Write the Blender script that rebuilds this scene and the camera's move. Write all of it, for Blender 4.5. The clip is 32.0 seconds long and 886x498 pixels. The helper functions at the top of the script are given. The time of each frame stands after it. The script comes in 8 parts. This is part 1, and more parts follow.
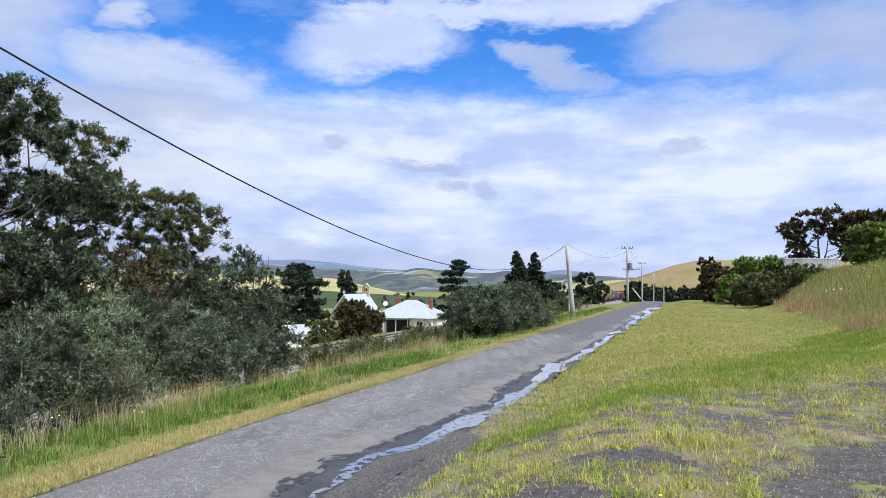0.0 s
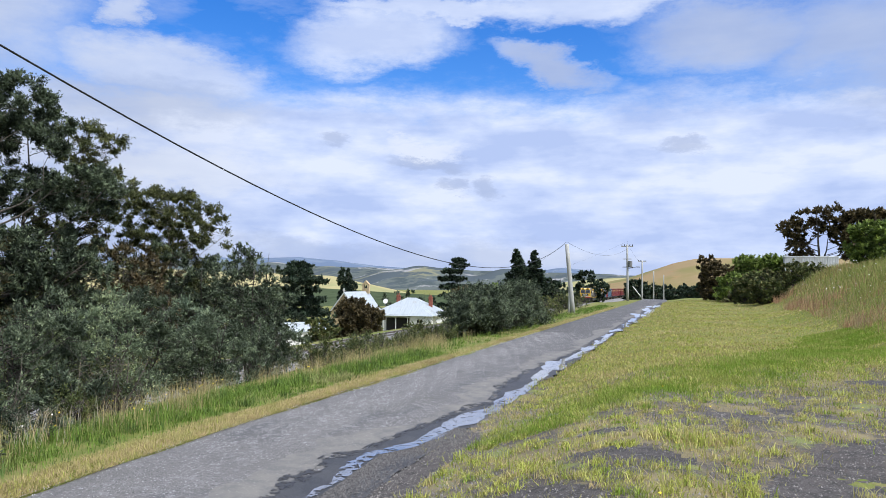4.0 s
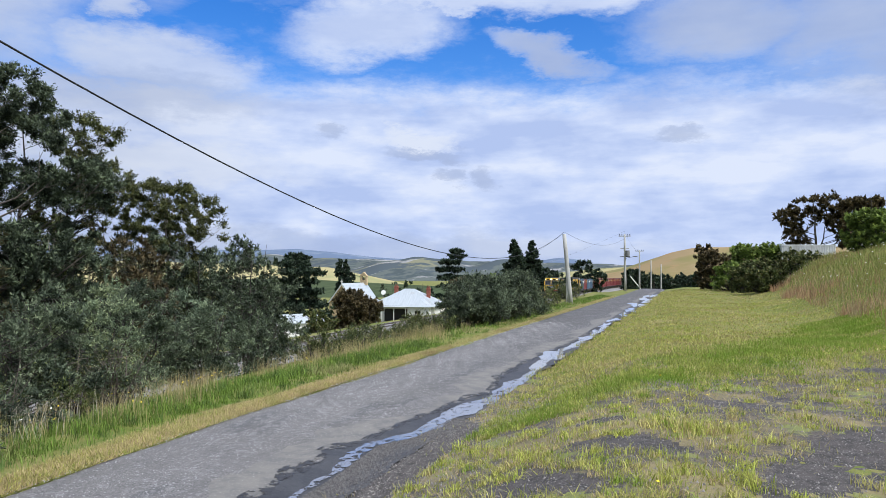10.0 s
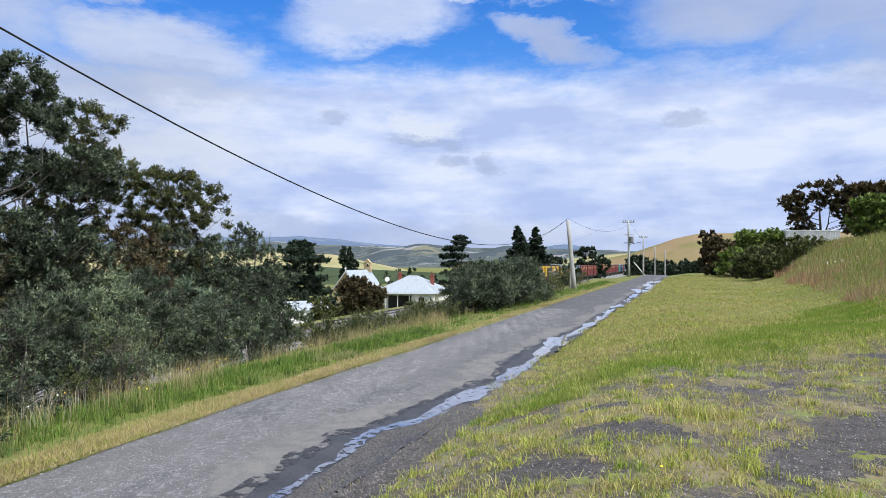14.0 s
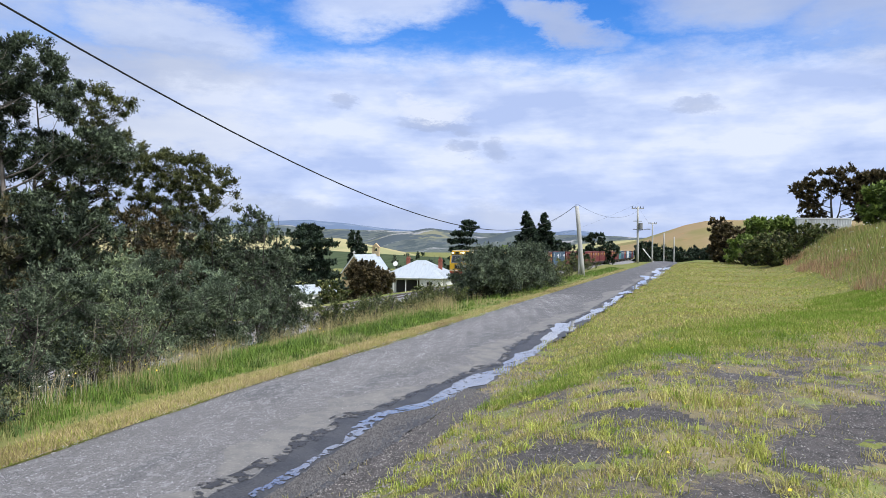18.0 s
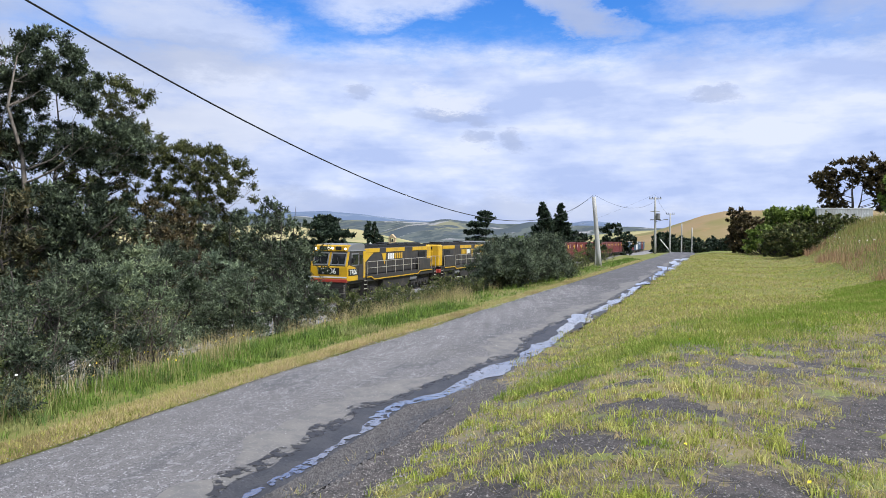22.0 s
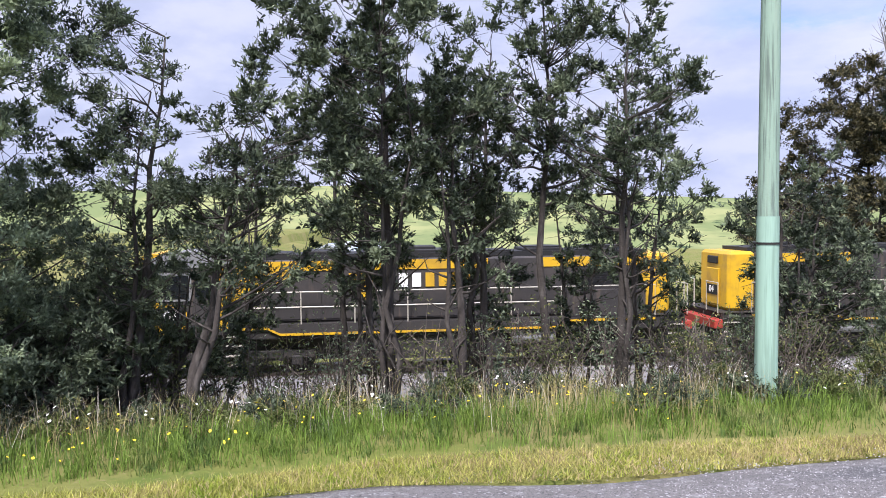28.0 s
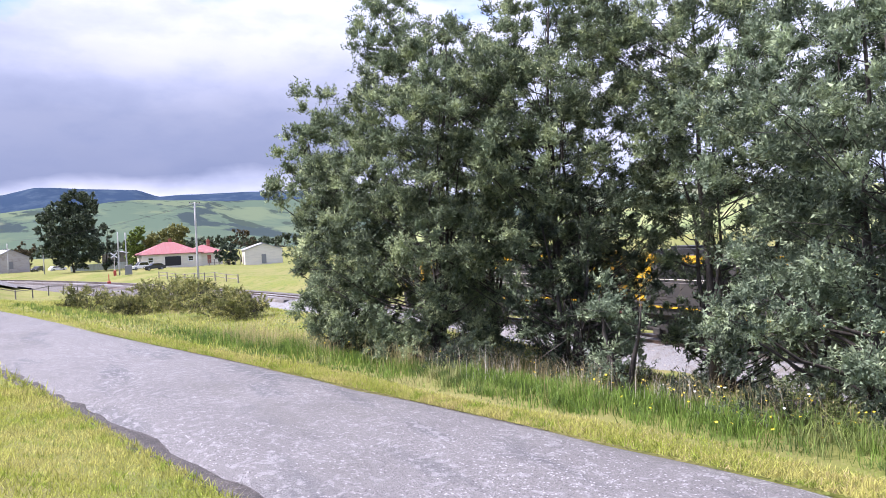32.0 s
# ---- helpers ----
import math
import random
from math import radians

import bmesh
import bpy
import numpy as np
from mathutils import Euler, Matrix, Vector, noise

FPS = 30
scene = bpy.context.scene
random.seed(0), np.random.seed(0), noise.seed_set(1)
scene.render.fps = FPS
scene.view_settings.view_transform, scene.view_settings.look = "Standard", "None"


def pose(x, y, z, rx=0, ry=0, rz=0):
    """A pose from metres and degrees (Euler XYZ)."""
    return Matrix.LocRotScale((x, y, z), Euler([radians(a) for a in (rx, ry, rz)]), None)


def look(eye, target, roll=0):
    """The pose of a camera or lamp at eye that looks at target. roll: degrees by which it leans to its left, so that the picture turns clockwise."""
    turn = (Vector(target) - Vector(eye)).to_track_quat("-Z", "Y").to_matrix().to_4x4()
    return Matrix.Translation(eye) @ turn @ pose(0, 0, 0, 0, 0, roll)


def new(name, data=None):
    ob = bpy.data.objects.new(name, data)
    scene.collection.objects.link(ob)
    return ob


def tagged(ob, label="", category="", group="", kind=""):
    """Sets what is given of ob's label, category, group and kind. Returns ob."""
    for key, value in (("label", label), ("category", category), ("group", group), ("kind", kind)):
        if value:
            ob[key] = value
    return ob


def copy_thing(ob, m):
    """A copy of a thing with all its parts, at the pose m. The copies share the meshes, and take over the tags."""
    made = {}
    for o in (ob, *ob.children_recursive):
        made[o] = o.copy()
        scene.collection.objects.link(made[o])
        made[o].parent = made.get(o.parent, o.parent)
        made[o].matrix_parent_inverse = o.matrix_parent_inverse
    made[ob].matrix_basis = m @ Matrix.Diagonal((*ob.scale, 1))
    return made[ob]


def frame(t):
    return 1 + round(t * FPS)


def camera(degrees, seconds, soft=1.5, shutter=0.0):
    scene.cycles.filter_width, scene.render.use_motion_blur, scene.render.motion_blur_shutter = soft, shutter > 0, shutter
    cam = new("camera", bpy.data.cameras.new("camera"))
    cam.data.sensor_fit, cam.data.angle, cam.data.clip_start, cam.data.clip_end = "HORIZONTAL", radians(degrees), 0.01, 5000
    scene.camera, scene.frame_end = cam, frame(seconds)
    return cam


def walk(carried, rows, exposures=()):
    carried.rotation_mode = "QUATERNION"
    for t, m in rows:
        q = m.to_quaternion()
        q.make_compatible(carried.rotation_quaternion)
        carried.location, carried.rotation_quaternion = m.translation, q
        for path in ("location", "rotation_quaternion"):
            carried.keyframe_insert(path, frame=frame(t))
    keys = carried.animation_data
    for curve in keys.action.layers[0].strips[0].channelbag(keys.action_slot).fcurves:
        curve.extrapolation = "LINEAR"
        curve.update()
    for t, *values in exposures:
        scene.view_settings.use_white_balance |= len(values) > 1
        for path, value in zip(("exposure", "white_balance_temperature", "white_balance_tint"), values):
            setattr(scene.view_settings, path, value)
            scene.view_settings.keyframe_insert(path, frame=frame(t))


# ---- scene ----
cam = camera(61.89, 32.0, 0.8)
PATH = [
    (0.0, pose(-0.069, 0.195, 2.400, 92.25, -0.66, 19.50)),
    (0.5, pose(-0.069, 0.195, 2.400, 92.29, -0.57, 19.48)),
    (1.0, pose(-0.069, 0.195, 2.400, 92.33, -0.49, 19.47)),
    (1.5, pose(-0.069, 0.195, 2.400, 92.33, -0.49, 19.46)),
    (2.0, pose(-0.069, 0.195, 2.400, 92.30, -0.58, 19.47)),
    (2.5, pose(-0.069, 0.195, 2.400, 92.25, -0.63, 19.48)),
    (3.0, pose(-0.069, 0.195, 2.400, 92.21, -0.72, 19.51)),
    (3.5, pose(-0.069, 0.195, 2.400, 92.15, -0.73, 19.52)),
    (5.5, pose(-0.069, 0.195, 2.400, 91.75, -0.68, 19.38)),
    (6.0, pose(-0.069, 0.195, 2.400, 91.60, -0.69, 19.38)),
    (6.5, pose(-0.069, 0.195, 2.400, 91.52, -0.70, 19.37)),
    (7.0, pose(-0.069, 0.196, 2.400, 91.52, -0.65, 19.32)),
    (7.5, pose(-0.068, 0.196, 2.400, 91.58, -0.51, 19.28)),
    (8.0, pose(-0.068, 0.196, 2.400, 91.62, -0.39, 19.26)),
    (8.5, pose(-0.068, 0.196, 2.400, 91.63, -0.36, 19.28)),
    (9.0, pose(-0.068, 0.196, 2.400, 91.60, -0.30, 19.30)),
    (9.5, pose(-0.069, 0.196, 2.400, 91.51, -0.28, 19.30)),
    (10.0, pose(-0.069, 0.196, 2.400, 91.37, -0.33, 19.32)),
    (10.5, pose(-0.069, 0.196, 2.400, 91.24, -0.32, 19.36)),
    (11.0, pose(-0.069, 0.196, 2.400, 91.11, -0.34, 19.37)),
    (11.5, pose(-0.069, 0.195, 2.400, 91.00, -0.33, 19.38)),
    (12.0, pose(-0.069, 0.195, 2.400, 90.87, -0.32, 19.40)),
    (12.5, pose(-0.069, 0.195, 2.400, 90.70, -0.36, 19.46)),
    (13.0, pose(-0.069, 0.195, 2.400, 90.56, -0.33, 19.50)),
    (13.5, pose(-0.069, 0.195, 2.400, 90.43, -0.24, 19.55)),
    (14.0, pose(-0.070, 0.195, 2.400, 90.34, -0.16, 19.60)),
    (14.5, pose(-0.070, 0.195, 2.400, 90.26, -0.19, 19.67)),
    (16.5, pose(-0.071, 0.195, 2.400, 89.58, -0.54, 20.00)),
    (17.0, pose(-0.071, 0.195, 2.400, 89.39, -0.65, 20.07)),
    (17.5, pose(-0.071, 0.195, 2.400, 89.25, -0.68, 20.14)),
    (18.0, pose(-0.072, 0.194, 2.400, 89.16, -0.62, 20.25)),
    (18.5, pose(-0.072, 0.194, 2.400, 89.08, -0.54, 20.38)),
    (19.0, pose(-0.073, 0.194, 2.400, 88.96, -0.64, 20.52)),
    (19.5, pose(-0.073, 0.194, 2.400, 88.83, -0.67, 20.62)),
    (20.0, pose(-0.073, 0.194, 2.400, 88.69, -0.69, 20.71)),
    (20.5, pose(-0.074, 0.194, 2.400, 88.59, -0.67, 20.82)),
    (21.0, pose(-0.074, 0.194, 2.400, 88.52, -0.64, 20.95)),
    (21.5, pose(-0.075, 0.193, 2.400, 88.49, -0.58, 21.15)),
    (22.0, pose(-0.076, 0.193, 2.400, 88.44, -0.54, 21.50)),
    (22.5, pose(-0.078, 0.192, 2.400, 88.35, -0.62, 22.14)),
    (23.0, pose(-0.082, 0.190, 2.400, 88.26, -0.63, 23.27)),
    (23.5, pose(-0.088, 0.188, 2.400, 88.12, -0.68, 25.08)),
    (24.0, pose(-0.097, 0.183, 2.400, 87.98, -0.75, 27.77)),
    (24.5, pose(-0.108, 0.177, 2.400, 87.77, -0.86, 31.47)),
    (26.5, pose(-0.175, 0.111, 2.400, 87.17, -0.08, 57.60)),
    (27.0, pose(-0.190, 0.084, 2.400, 87.24, -0.01, 66.21)),
    (27.5, pose(-0.201, 0.052, 2.400, 87.27, 0.22, 75.36)),
    (28.0, pose(-0.206, 0.019, 2.400, 87.24, 0.54, 84.74)),
    (28.5, pose(-0.207, -0.014, 2.400, 87.24, 0.82, 94.01)),
    (29.0, pose(-0.202, -0.047, 2.400, 87.25, 1.02, 103.01)),
    (29.5, pose(-0.192, -0.077, 2.400, 87.30, 1.16, 111.78)),
    (30.0, pose(-0.180, -0.103, 2.400, 87.35, 1.29, 119.72)),
    (30.5, pose(-0.164, -0.127, 2.400, 87.48, 1.42, 127.85)),
    (31.0, pose(-0.145, -0.148, 2.400, 87.67, 1.80, 135.44)),
    (31.5, pose(-0.126, -0.164, 2.400, 87.96, 2.30, 142.38)),
    (32.0, pose(-0.107, -0.177, 2.400, 88.42, 2.55, 148.76)),
]
EXPOSURES = [(0.0, 0.24, 6020, 10), (2.5, 0.22, 6020, 10), (6.0, 0.13, 6020, 9), (11.0, 0.10, 6020, 9), (18.0, 0.17, 6020, 10), (22.0, 0.18, 6030, 11), (24.0, 0.20, 6050, 12), (27.0, 0.48, 6080, 16), (28.0, 0.62, 6020, 20), (29.0, 0.85, 5920, 22), (30.0, 1.08, 5820, 25), (31.0, 1.12, 5870, 25), (32.0, 1.03, 5950, 25)]
walk(cam, PATH, EXPOSURES)

# ---------------------------------------------------------------- light
SUN_EL, SUN_AZ = 54.0, 110.0          # azimuth clockwise from +y
world = bpy.data.worlds.new("sky")
scene.world = world
world.use_nodes = True


def sky_nodes():
    nt = world.node_tree
    nt.nodes.clear()
    N, K = nt.nodes.new, nt.links.new
    sky = N("ShaderNodeTexSky")
    sky.sky_type = "NISHITA"
    sky.sun_disc = False
    sky.sun_elevation, sky.sun_rotation = radians(SUN_EL), radians(SUN_AZ)
    sky.air_density, sky.dust_density, sky.ozone_density = 1.0, 0.4, 2.5
    bg_sky = N("ShaderNodeBackground")
    bg_sky.inputs["Strength"].default_value = 0.155
    vivid = N("ShaderNodeHueSaturation")
    vivid.inputs["Saturation"].default_value = 1.42
    vivid.inputs["Hue"].default_value = 0.515
    K(sky.outputs[0], vivid.inputs["Color"]), K(vivid.outputs[0], bg_sky.inputs["Color"])
    tc = N("ShaderNodeTexCoord")
    sep = N("ShaderNodeSeparateXYZ")
    K(tc.outputs["Generated"], sep.inputs[0])

    def math_node(op, a, b=None, c=None):
        n = N("ShaderNodeMath")
        n.operation = op
        for i, v in enumerate((a, b, c)):
            if v is None:
                continue
            if isinstance(v, (int, float)):
                n.inputs[i].default_value = v
            else:
                K(v, n.inputs[i])
        return n.outputs[0]

    def ramp(fac, *stops):
        n = N("ShaderNodeValToRGB")
        el = n.color_ramp.elements
        while len(el) < len(stops):
            el.new(0.5)
        for e, (p, c) in zip(el, stops):
            e.position = p
            e.color = (*c, 1) if isinstance(c, tuple) else (c, c, c, 1)
        K(fac, n.inputs[0])
        return n.outputs[0]

    h = math_node("MAXIMUM", sep.outputs["Z"], 0.0)

    def fbm(scale, detail, rough, offset, flat=2.2):
        m = N("ShaderNodeMapping")
        m.inputs["Location"].default_value = offset
        m.inputs["Scale"].default_value = (1, 1, flat)
        K(tc.outputs["Generated"], m.inputs[0])
        n = N("ShaderNodeTexNoise")
        n.inputs["Scale"].default_value, n.inputs["Detail"].default_value = scale, detail
        n.inputs["Roughness"].default_value = rough
        K(m.outputs[0], n.inputs["Vector"])
        return n.outputs["Fac"]

    mid = fbm(3.2, 6, 0.5, (1.3, 2.7, 0.4))
    fine = fbm(8.5, 8, 0.55, (5.3, 0.7, 0.2), 2.4)
    wide = fbm(1.6, 3, 0.45, (2.1, 4.4, 0.9), 3.0)
    # an even deck low down, breaks of blue higher up
    low = ramp(h, (0.0, 1.0), (0.17, 0.90), (0.225, 0.62), (0.26, 0.36), (0.31, 0.36), (0.37, 0.62), (0.6, 0.66))
    cover = math_node("ADD", math_node("MULTIPLY_ADD", mid, 1.25, -0.22), math_node("MULTIPLY", math_node("SUBTRACT", fine, 0.16), 0.62))
    cover = math_node("ADD", cover, math_node("MULTIPLY", math_node("SUBTRACT", low, 0.5), 0.8))
    # cloudier behind
    cover = math_node("ADD", cover, ramp(math_node("MULTIPLY_ADD", sep.outputs["Y"], -0.5, 0.5), (0.3, 0.0), (0.6, 0.22)))
    cover = math_node("ADD", cover, ramp(math_node("MULTIPLY_ADD", sep.outputs["X"], -0.5, 0.5), (0.84, 0.0), (0.93, 0.25)))
    mask = ramp(cover, (0.52, 0.0), (0.60, 0.60), (0.70, 1.0))
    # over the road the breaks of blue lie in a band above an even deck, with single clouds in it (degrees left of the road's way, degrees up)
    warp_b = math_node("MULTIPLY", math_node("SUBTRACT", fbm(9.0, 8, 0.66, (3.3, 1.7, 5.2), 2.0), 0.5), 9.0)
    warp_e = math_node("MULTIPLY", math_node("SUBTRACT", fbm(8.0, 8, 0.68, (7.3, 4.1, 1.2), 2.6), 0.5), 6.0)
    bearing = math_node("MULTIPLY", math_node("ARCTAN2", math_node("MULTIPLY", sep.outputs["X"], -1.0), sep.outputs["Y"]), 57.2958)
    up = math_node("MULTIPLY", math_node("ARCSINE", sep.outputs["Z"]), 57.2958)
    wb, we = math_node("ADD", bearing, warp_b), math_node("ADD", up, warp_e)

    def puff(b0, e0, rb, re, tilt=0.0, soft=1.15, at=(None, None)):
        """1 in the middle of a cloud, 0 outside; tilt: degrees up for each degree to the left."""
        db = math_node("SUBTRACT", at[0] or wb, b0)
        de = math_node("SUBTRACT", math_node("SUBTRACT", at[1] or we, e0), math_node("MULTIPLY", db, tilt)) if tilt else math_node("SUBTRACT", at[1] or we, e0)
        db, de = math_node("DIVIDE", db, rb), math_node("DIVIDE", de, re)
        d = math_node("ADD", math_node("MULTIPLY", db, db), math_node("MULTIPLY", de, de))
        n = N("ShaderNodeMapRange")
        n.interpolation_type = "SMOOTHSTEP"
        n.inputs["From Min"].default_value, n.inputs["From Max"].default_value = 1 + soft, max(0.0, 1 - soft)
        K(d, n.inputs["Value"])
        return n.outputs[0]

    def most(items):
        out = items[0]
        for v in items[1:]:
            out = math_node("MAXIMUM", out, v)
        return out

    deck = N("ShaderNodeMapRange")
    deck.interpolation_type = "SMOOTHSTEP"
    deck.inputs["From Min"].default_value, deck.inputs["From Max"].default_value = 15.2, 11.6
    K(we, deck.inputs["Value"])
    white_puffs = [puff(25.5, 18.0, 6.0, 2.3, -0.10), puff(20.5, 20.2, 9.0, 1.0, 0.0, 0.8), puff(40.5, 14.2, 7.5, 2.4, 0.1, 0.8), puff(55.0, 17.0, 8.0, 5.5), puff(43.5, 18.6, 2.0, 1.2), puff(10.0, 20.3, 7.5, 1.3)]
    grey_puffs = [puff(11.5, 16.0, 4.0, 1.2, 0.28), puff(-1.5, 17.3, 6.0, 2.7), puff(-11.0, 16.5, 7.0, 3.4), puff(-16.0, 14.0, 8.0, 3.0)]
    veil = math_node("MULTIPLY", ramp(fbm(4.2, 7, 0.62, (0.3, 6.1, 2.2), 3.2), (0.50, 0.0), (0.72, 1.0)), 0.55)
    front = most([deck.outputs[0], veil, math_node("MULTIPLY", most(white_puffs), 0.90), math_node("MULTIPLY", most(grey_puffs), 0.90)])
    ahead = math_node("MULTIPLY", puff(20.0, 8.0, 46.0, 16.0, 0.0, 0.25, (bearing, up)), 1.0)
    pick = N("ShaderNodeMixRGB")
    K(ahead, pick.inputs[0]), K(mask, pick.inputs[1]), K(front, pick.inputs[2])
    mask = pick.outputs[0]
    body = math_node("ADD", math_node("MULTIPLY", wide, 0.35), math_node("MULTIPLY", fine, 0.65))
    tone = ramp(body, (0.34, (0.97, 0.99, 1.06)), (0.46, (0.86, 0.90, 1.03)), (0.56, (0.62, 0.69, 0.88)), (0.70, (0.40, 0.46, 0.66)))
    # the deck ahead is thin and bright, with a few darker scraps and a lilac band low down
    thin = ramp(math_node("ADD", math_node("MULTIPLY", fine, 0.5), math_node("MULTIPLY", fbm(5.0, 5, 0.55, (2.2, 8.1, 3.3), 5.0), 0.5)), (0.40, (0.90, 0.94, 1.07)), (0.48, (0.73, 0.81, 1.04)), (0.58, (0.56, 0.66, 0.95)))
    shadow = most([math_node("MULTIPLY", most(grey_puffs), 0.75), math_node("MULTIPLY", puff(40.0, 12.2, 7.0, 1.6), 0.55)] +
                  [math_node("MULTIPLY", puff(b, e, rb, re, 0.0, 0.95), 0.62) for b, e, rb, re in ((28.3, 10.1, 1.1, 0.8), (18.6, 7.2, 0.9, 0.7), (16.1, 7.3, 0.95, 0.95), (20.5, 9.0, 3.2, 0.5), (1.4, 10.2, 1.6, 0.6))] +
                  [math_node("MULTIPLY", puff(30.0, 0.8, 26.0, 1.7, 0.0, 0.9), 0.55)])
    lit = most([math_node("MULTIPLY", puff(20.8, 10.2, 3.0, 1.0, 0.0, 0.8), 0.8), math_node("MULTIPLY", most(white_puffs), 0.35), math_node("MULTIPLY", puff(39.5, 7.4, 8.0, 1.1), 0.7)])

    def blend(fac, a, colour):
        n = N("ShaderNodeMixRGB")
        K(fac, n.inputs[0]), K(a, n.inputs[1])
        if isinstance(colour, tuple):
            n.inputs[2].default_value = (*colour, 1)
        else:
            K(colour, n.inputs[2])
        return n.outputs[0]

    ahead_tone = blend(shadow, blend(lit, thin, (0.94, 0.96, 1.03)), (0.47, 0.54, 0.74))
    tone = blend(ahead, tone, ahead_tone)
    # the sky darkens behind the place, where rain clouds stand
    back = ramp(math_node("MULTIPLY_ADD", sep.outputs["Y"], -0.5, 0.5), (0.80, 0.0), (0.97, 1.0))
    grey_behind = math_node("MULTIPLY", back, 0.62)
    edge = math_node("ADD", h, math_node("MULTIPLY", math_node("SUBTRACT", mid, 0.5), 0.12))
    back = math_node("MULTIPLY", back, ramp(edge, (0.055, 0.0), (0.085, 1.0), (0.16, 0.85), (0.27, 0.0)))
    dark = N("ShaderNodeMixRGB")
    K(math_node("MULTIPLY", back, 0.85), dark.inputs[0]), K(blend(grey_behind, tone, (0.50, 0.52, 0.58)), dark.inputs[1])
    dark.inputs[2].default_value = (0.15, 0.19, 0.29, 1)
    side = N("ShaderNodeMixRGB")
    K(math_node("MULTIPLY", ramp(math_node("MULTIPLY_ADD", sep.outputs["X"], -0.5, 0.5), (0.76, 0.0), (0.93, 1.0)), 0.62), side.inputs[0]), K(dark.outputs[0], side.inputs[1])
    side.inputs[2].default_value = (0.45, 0.49, 0.60, 1)
    bg_cloud = N("ShaderNodeBackground")
    bg_cloud.inputs["Strength"].default_value = 0.80
    K(side.outputs[0], bg_cloud.inputs["Color"])
    mix = N("ShaderNodeMixShader")
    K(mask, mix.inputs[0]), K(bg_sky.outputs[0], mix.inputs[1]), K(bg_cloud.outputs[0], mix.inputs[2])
    out = N("ShaderNodeOutputWorld")
    K(mix.outputs[0], out.inputs[0])


sky_nodes()
sun_data = bpy.data.lights.new("sun", "SUN")
sun_data.energy, sun_data.angle, sun_data.color = 4.8, radians(9), (1.0, 0.95, 0.87)
sun = new("sun", sun_data)
az = radians(SUN_AZ)
sun.matrix_world = look((60 * math.sin(az), 60 * math.cos(az), 70), (0, 0, 70 - 60 * math.tan(radians(SUN_EL))))


# ---------------------------------------------------------------- materials
def shade(name, base, rough=0.7, metal=0.0, spots=(), bump=None, translucent=0.0, island=0.0, random_ob=0.0, spec=0.5, coord="Object"):
    """A procedural material. spots: (scale, detail, low, high, colour) noise layers over the base; bump: (scale, strength, distance)."""
    m = bpy.data.materials.new(name)
    m.use_nodes = True
    nt = m.node_tree
    N, K = nt.nodes.new, nt.links.new
    p = nt.nodes["Principled BSDF"]
    p.inputs["Roughness"].default_value, p.inputs["Metallic"].default_value = rough, metal
    p.inputs["Specular IOR Level"].default_value = spec
    tc = N("ShaderNodeTexCoord")
    col = N("ShaderNodeRGB")
    col.outputs[0].default_value = (*base, 1)
    sock = col.outputs[0]
    for scale, detail, lo, hi, colour in spots:
        n = N("ShaderNodeTexNoise")
        if isinstance(scale, tuple):
            mp = N("ShaderNodeMapping")
            mp.inputs["Scale"].default_value = scale
            K(tc.outputs[coord], mp.inputs[0]), K(mp.outputs[0], n.inputs["Vector"])
            n.inputs["Scale"].default_value = 1.0
        else:
            K(tc.outputs[coord], n.inputs["Vector"])
            n.inputs["Scale"].default_value = scale
        n.inputs["Detail"].default_value, n.inputs["Roughness"].default_value = detail, 0.6
        r = N("ShaderNodeMapRange")
        r.interpolation_type = "SMOOTHSTEP"
        r.inputs["From Min"].default_value, r.inputs["From Max"].default_value = lo, hi
        K(n.outputs["Fac"], r.inputs["Value"])
        mx = N("ShaderNodeMixRGB")
        K(r.outputs[0], mx.inputs[0]), K(sock, mx.inputs[1])
        mx.inputs[2].default_value = (*colour, 1)
        sock = mx.outputs[0]
    if island or random_ob:
        hs = N("ShaderNodeHueSaturation")
        v = N("ShaderNodeMapRange")
        amount = island or random_ob
        v.inputs["To Min"].default_value, v.inputs["To Max"].default_value = 1 - amount, 1 + amount
        if island:
            K(N("ShaderNodeNewGeometry").outputs["Random Per Island"], v.inputs["Value"])
        else:
            K(N("ShaderNodeObjectInfo").outputs["Random"], v.inputs["Value"])
        K(v.outputs[0], hs.inputs["Value"]), K(sock, hs.inputs["Color"])
        sock = hs.outputs[0]
    K(sock, p.inputs["Base Color"])
    if bump:
        n = N("ShaderNodeTexNoise")
        n.inputs["Scale"].default_value, n.inputs["Detail"].default_value = bump[0], 5
        K(tc.outputs[coord], n.inputs["Vector"])
        b = N("ShaderNodeBump")
        b.inputs["Strength"].default_value, b.inputs["Distance"].default_value = bump[1], bump[2]
        K(n.outputs["Fac"], b.inputs["Height"]), K(b.outputs[0], p.inputs["Normal"])
    if translucent:
        t = N("ShaderNodeBsdfTranslucent")
        K(sock, t.inputs["Color"])
        mx = N("ShaderNodeMixShader")
        mx.inputs[0].default_value = translucent
        K(p.outputs[0], mx.inputs[1]), K(t.outputs[0], mx.inputs[2])
        K(mx.outputs[0], nt.nodes["Material Output"].inputs["Surface"])
    return m


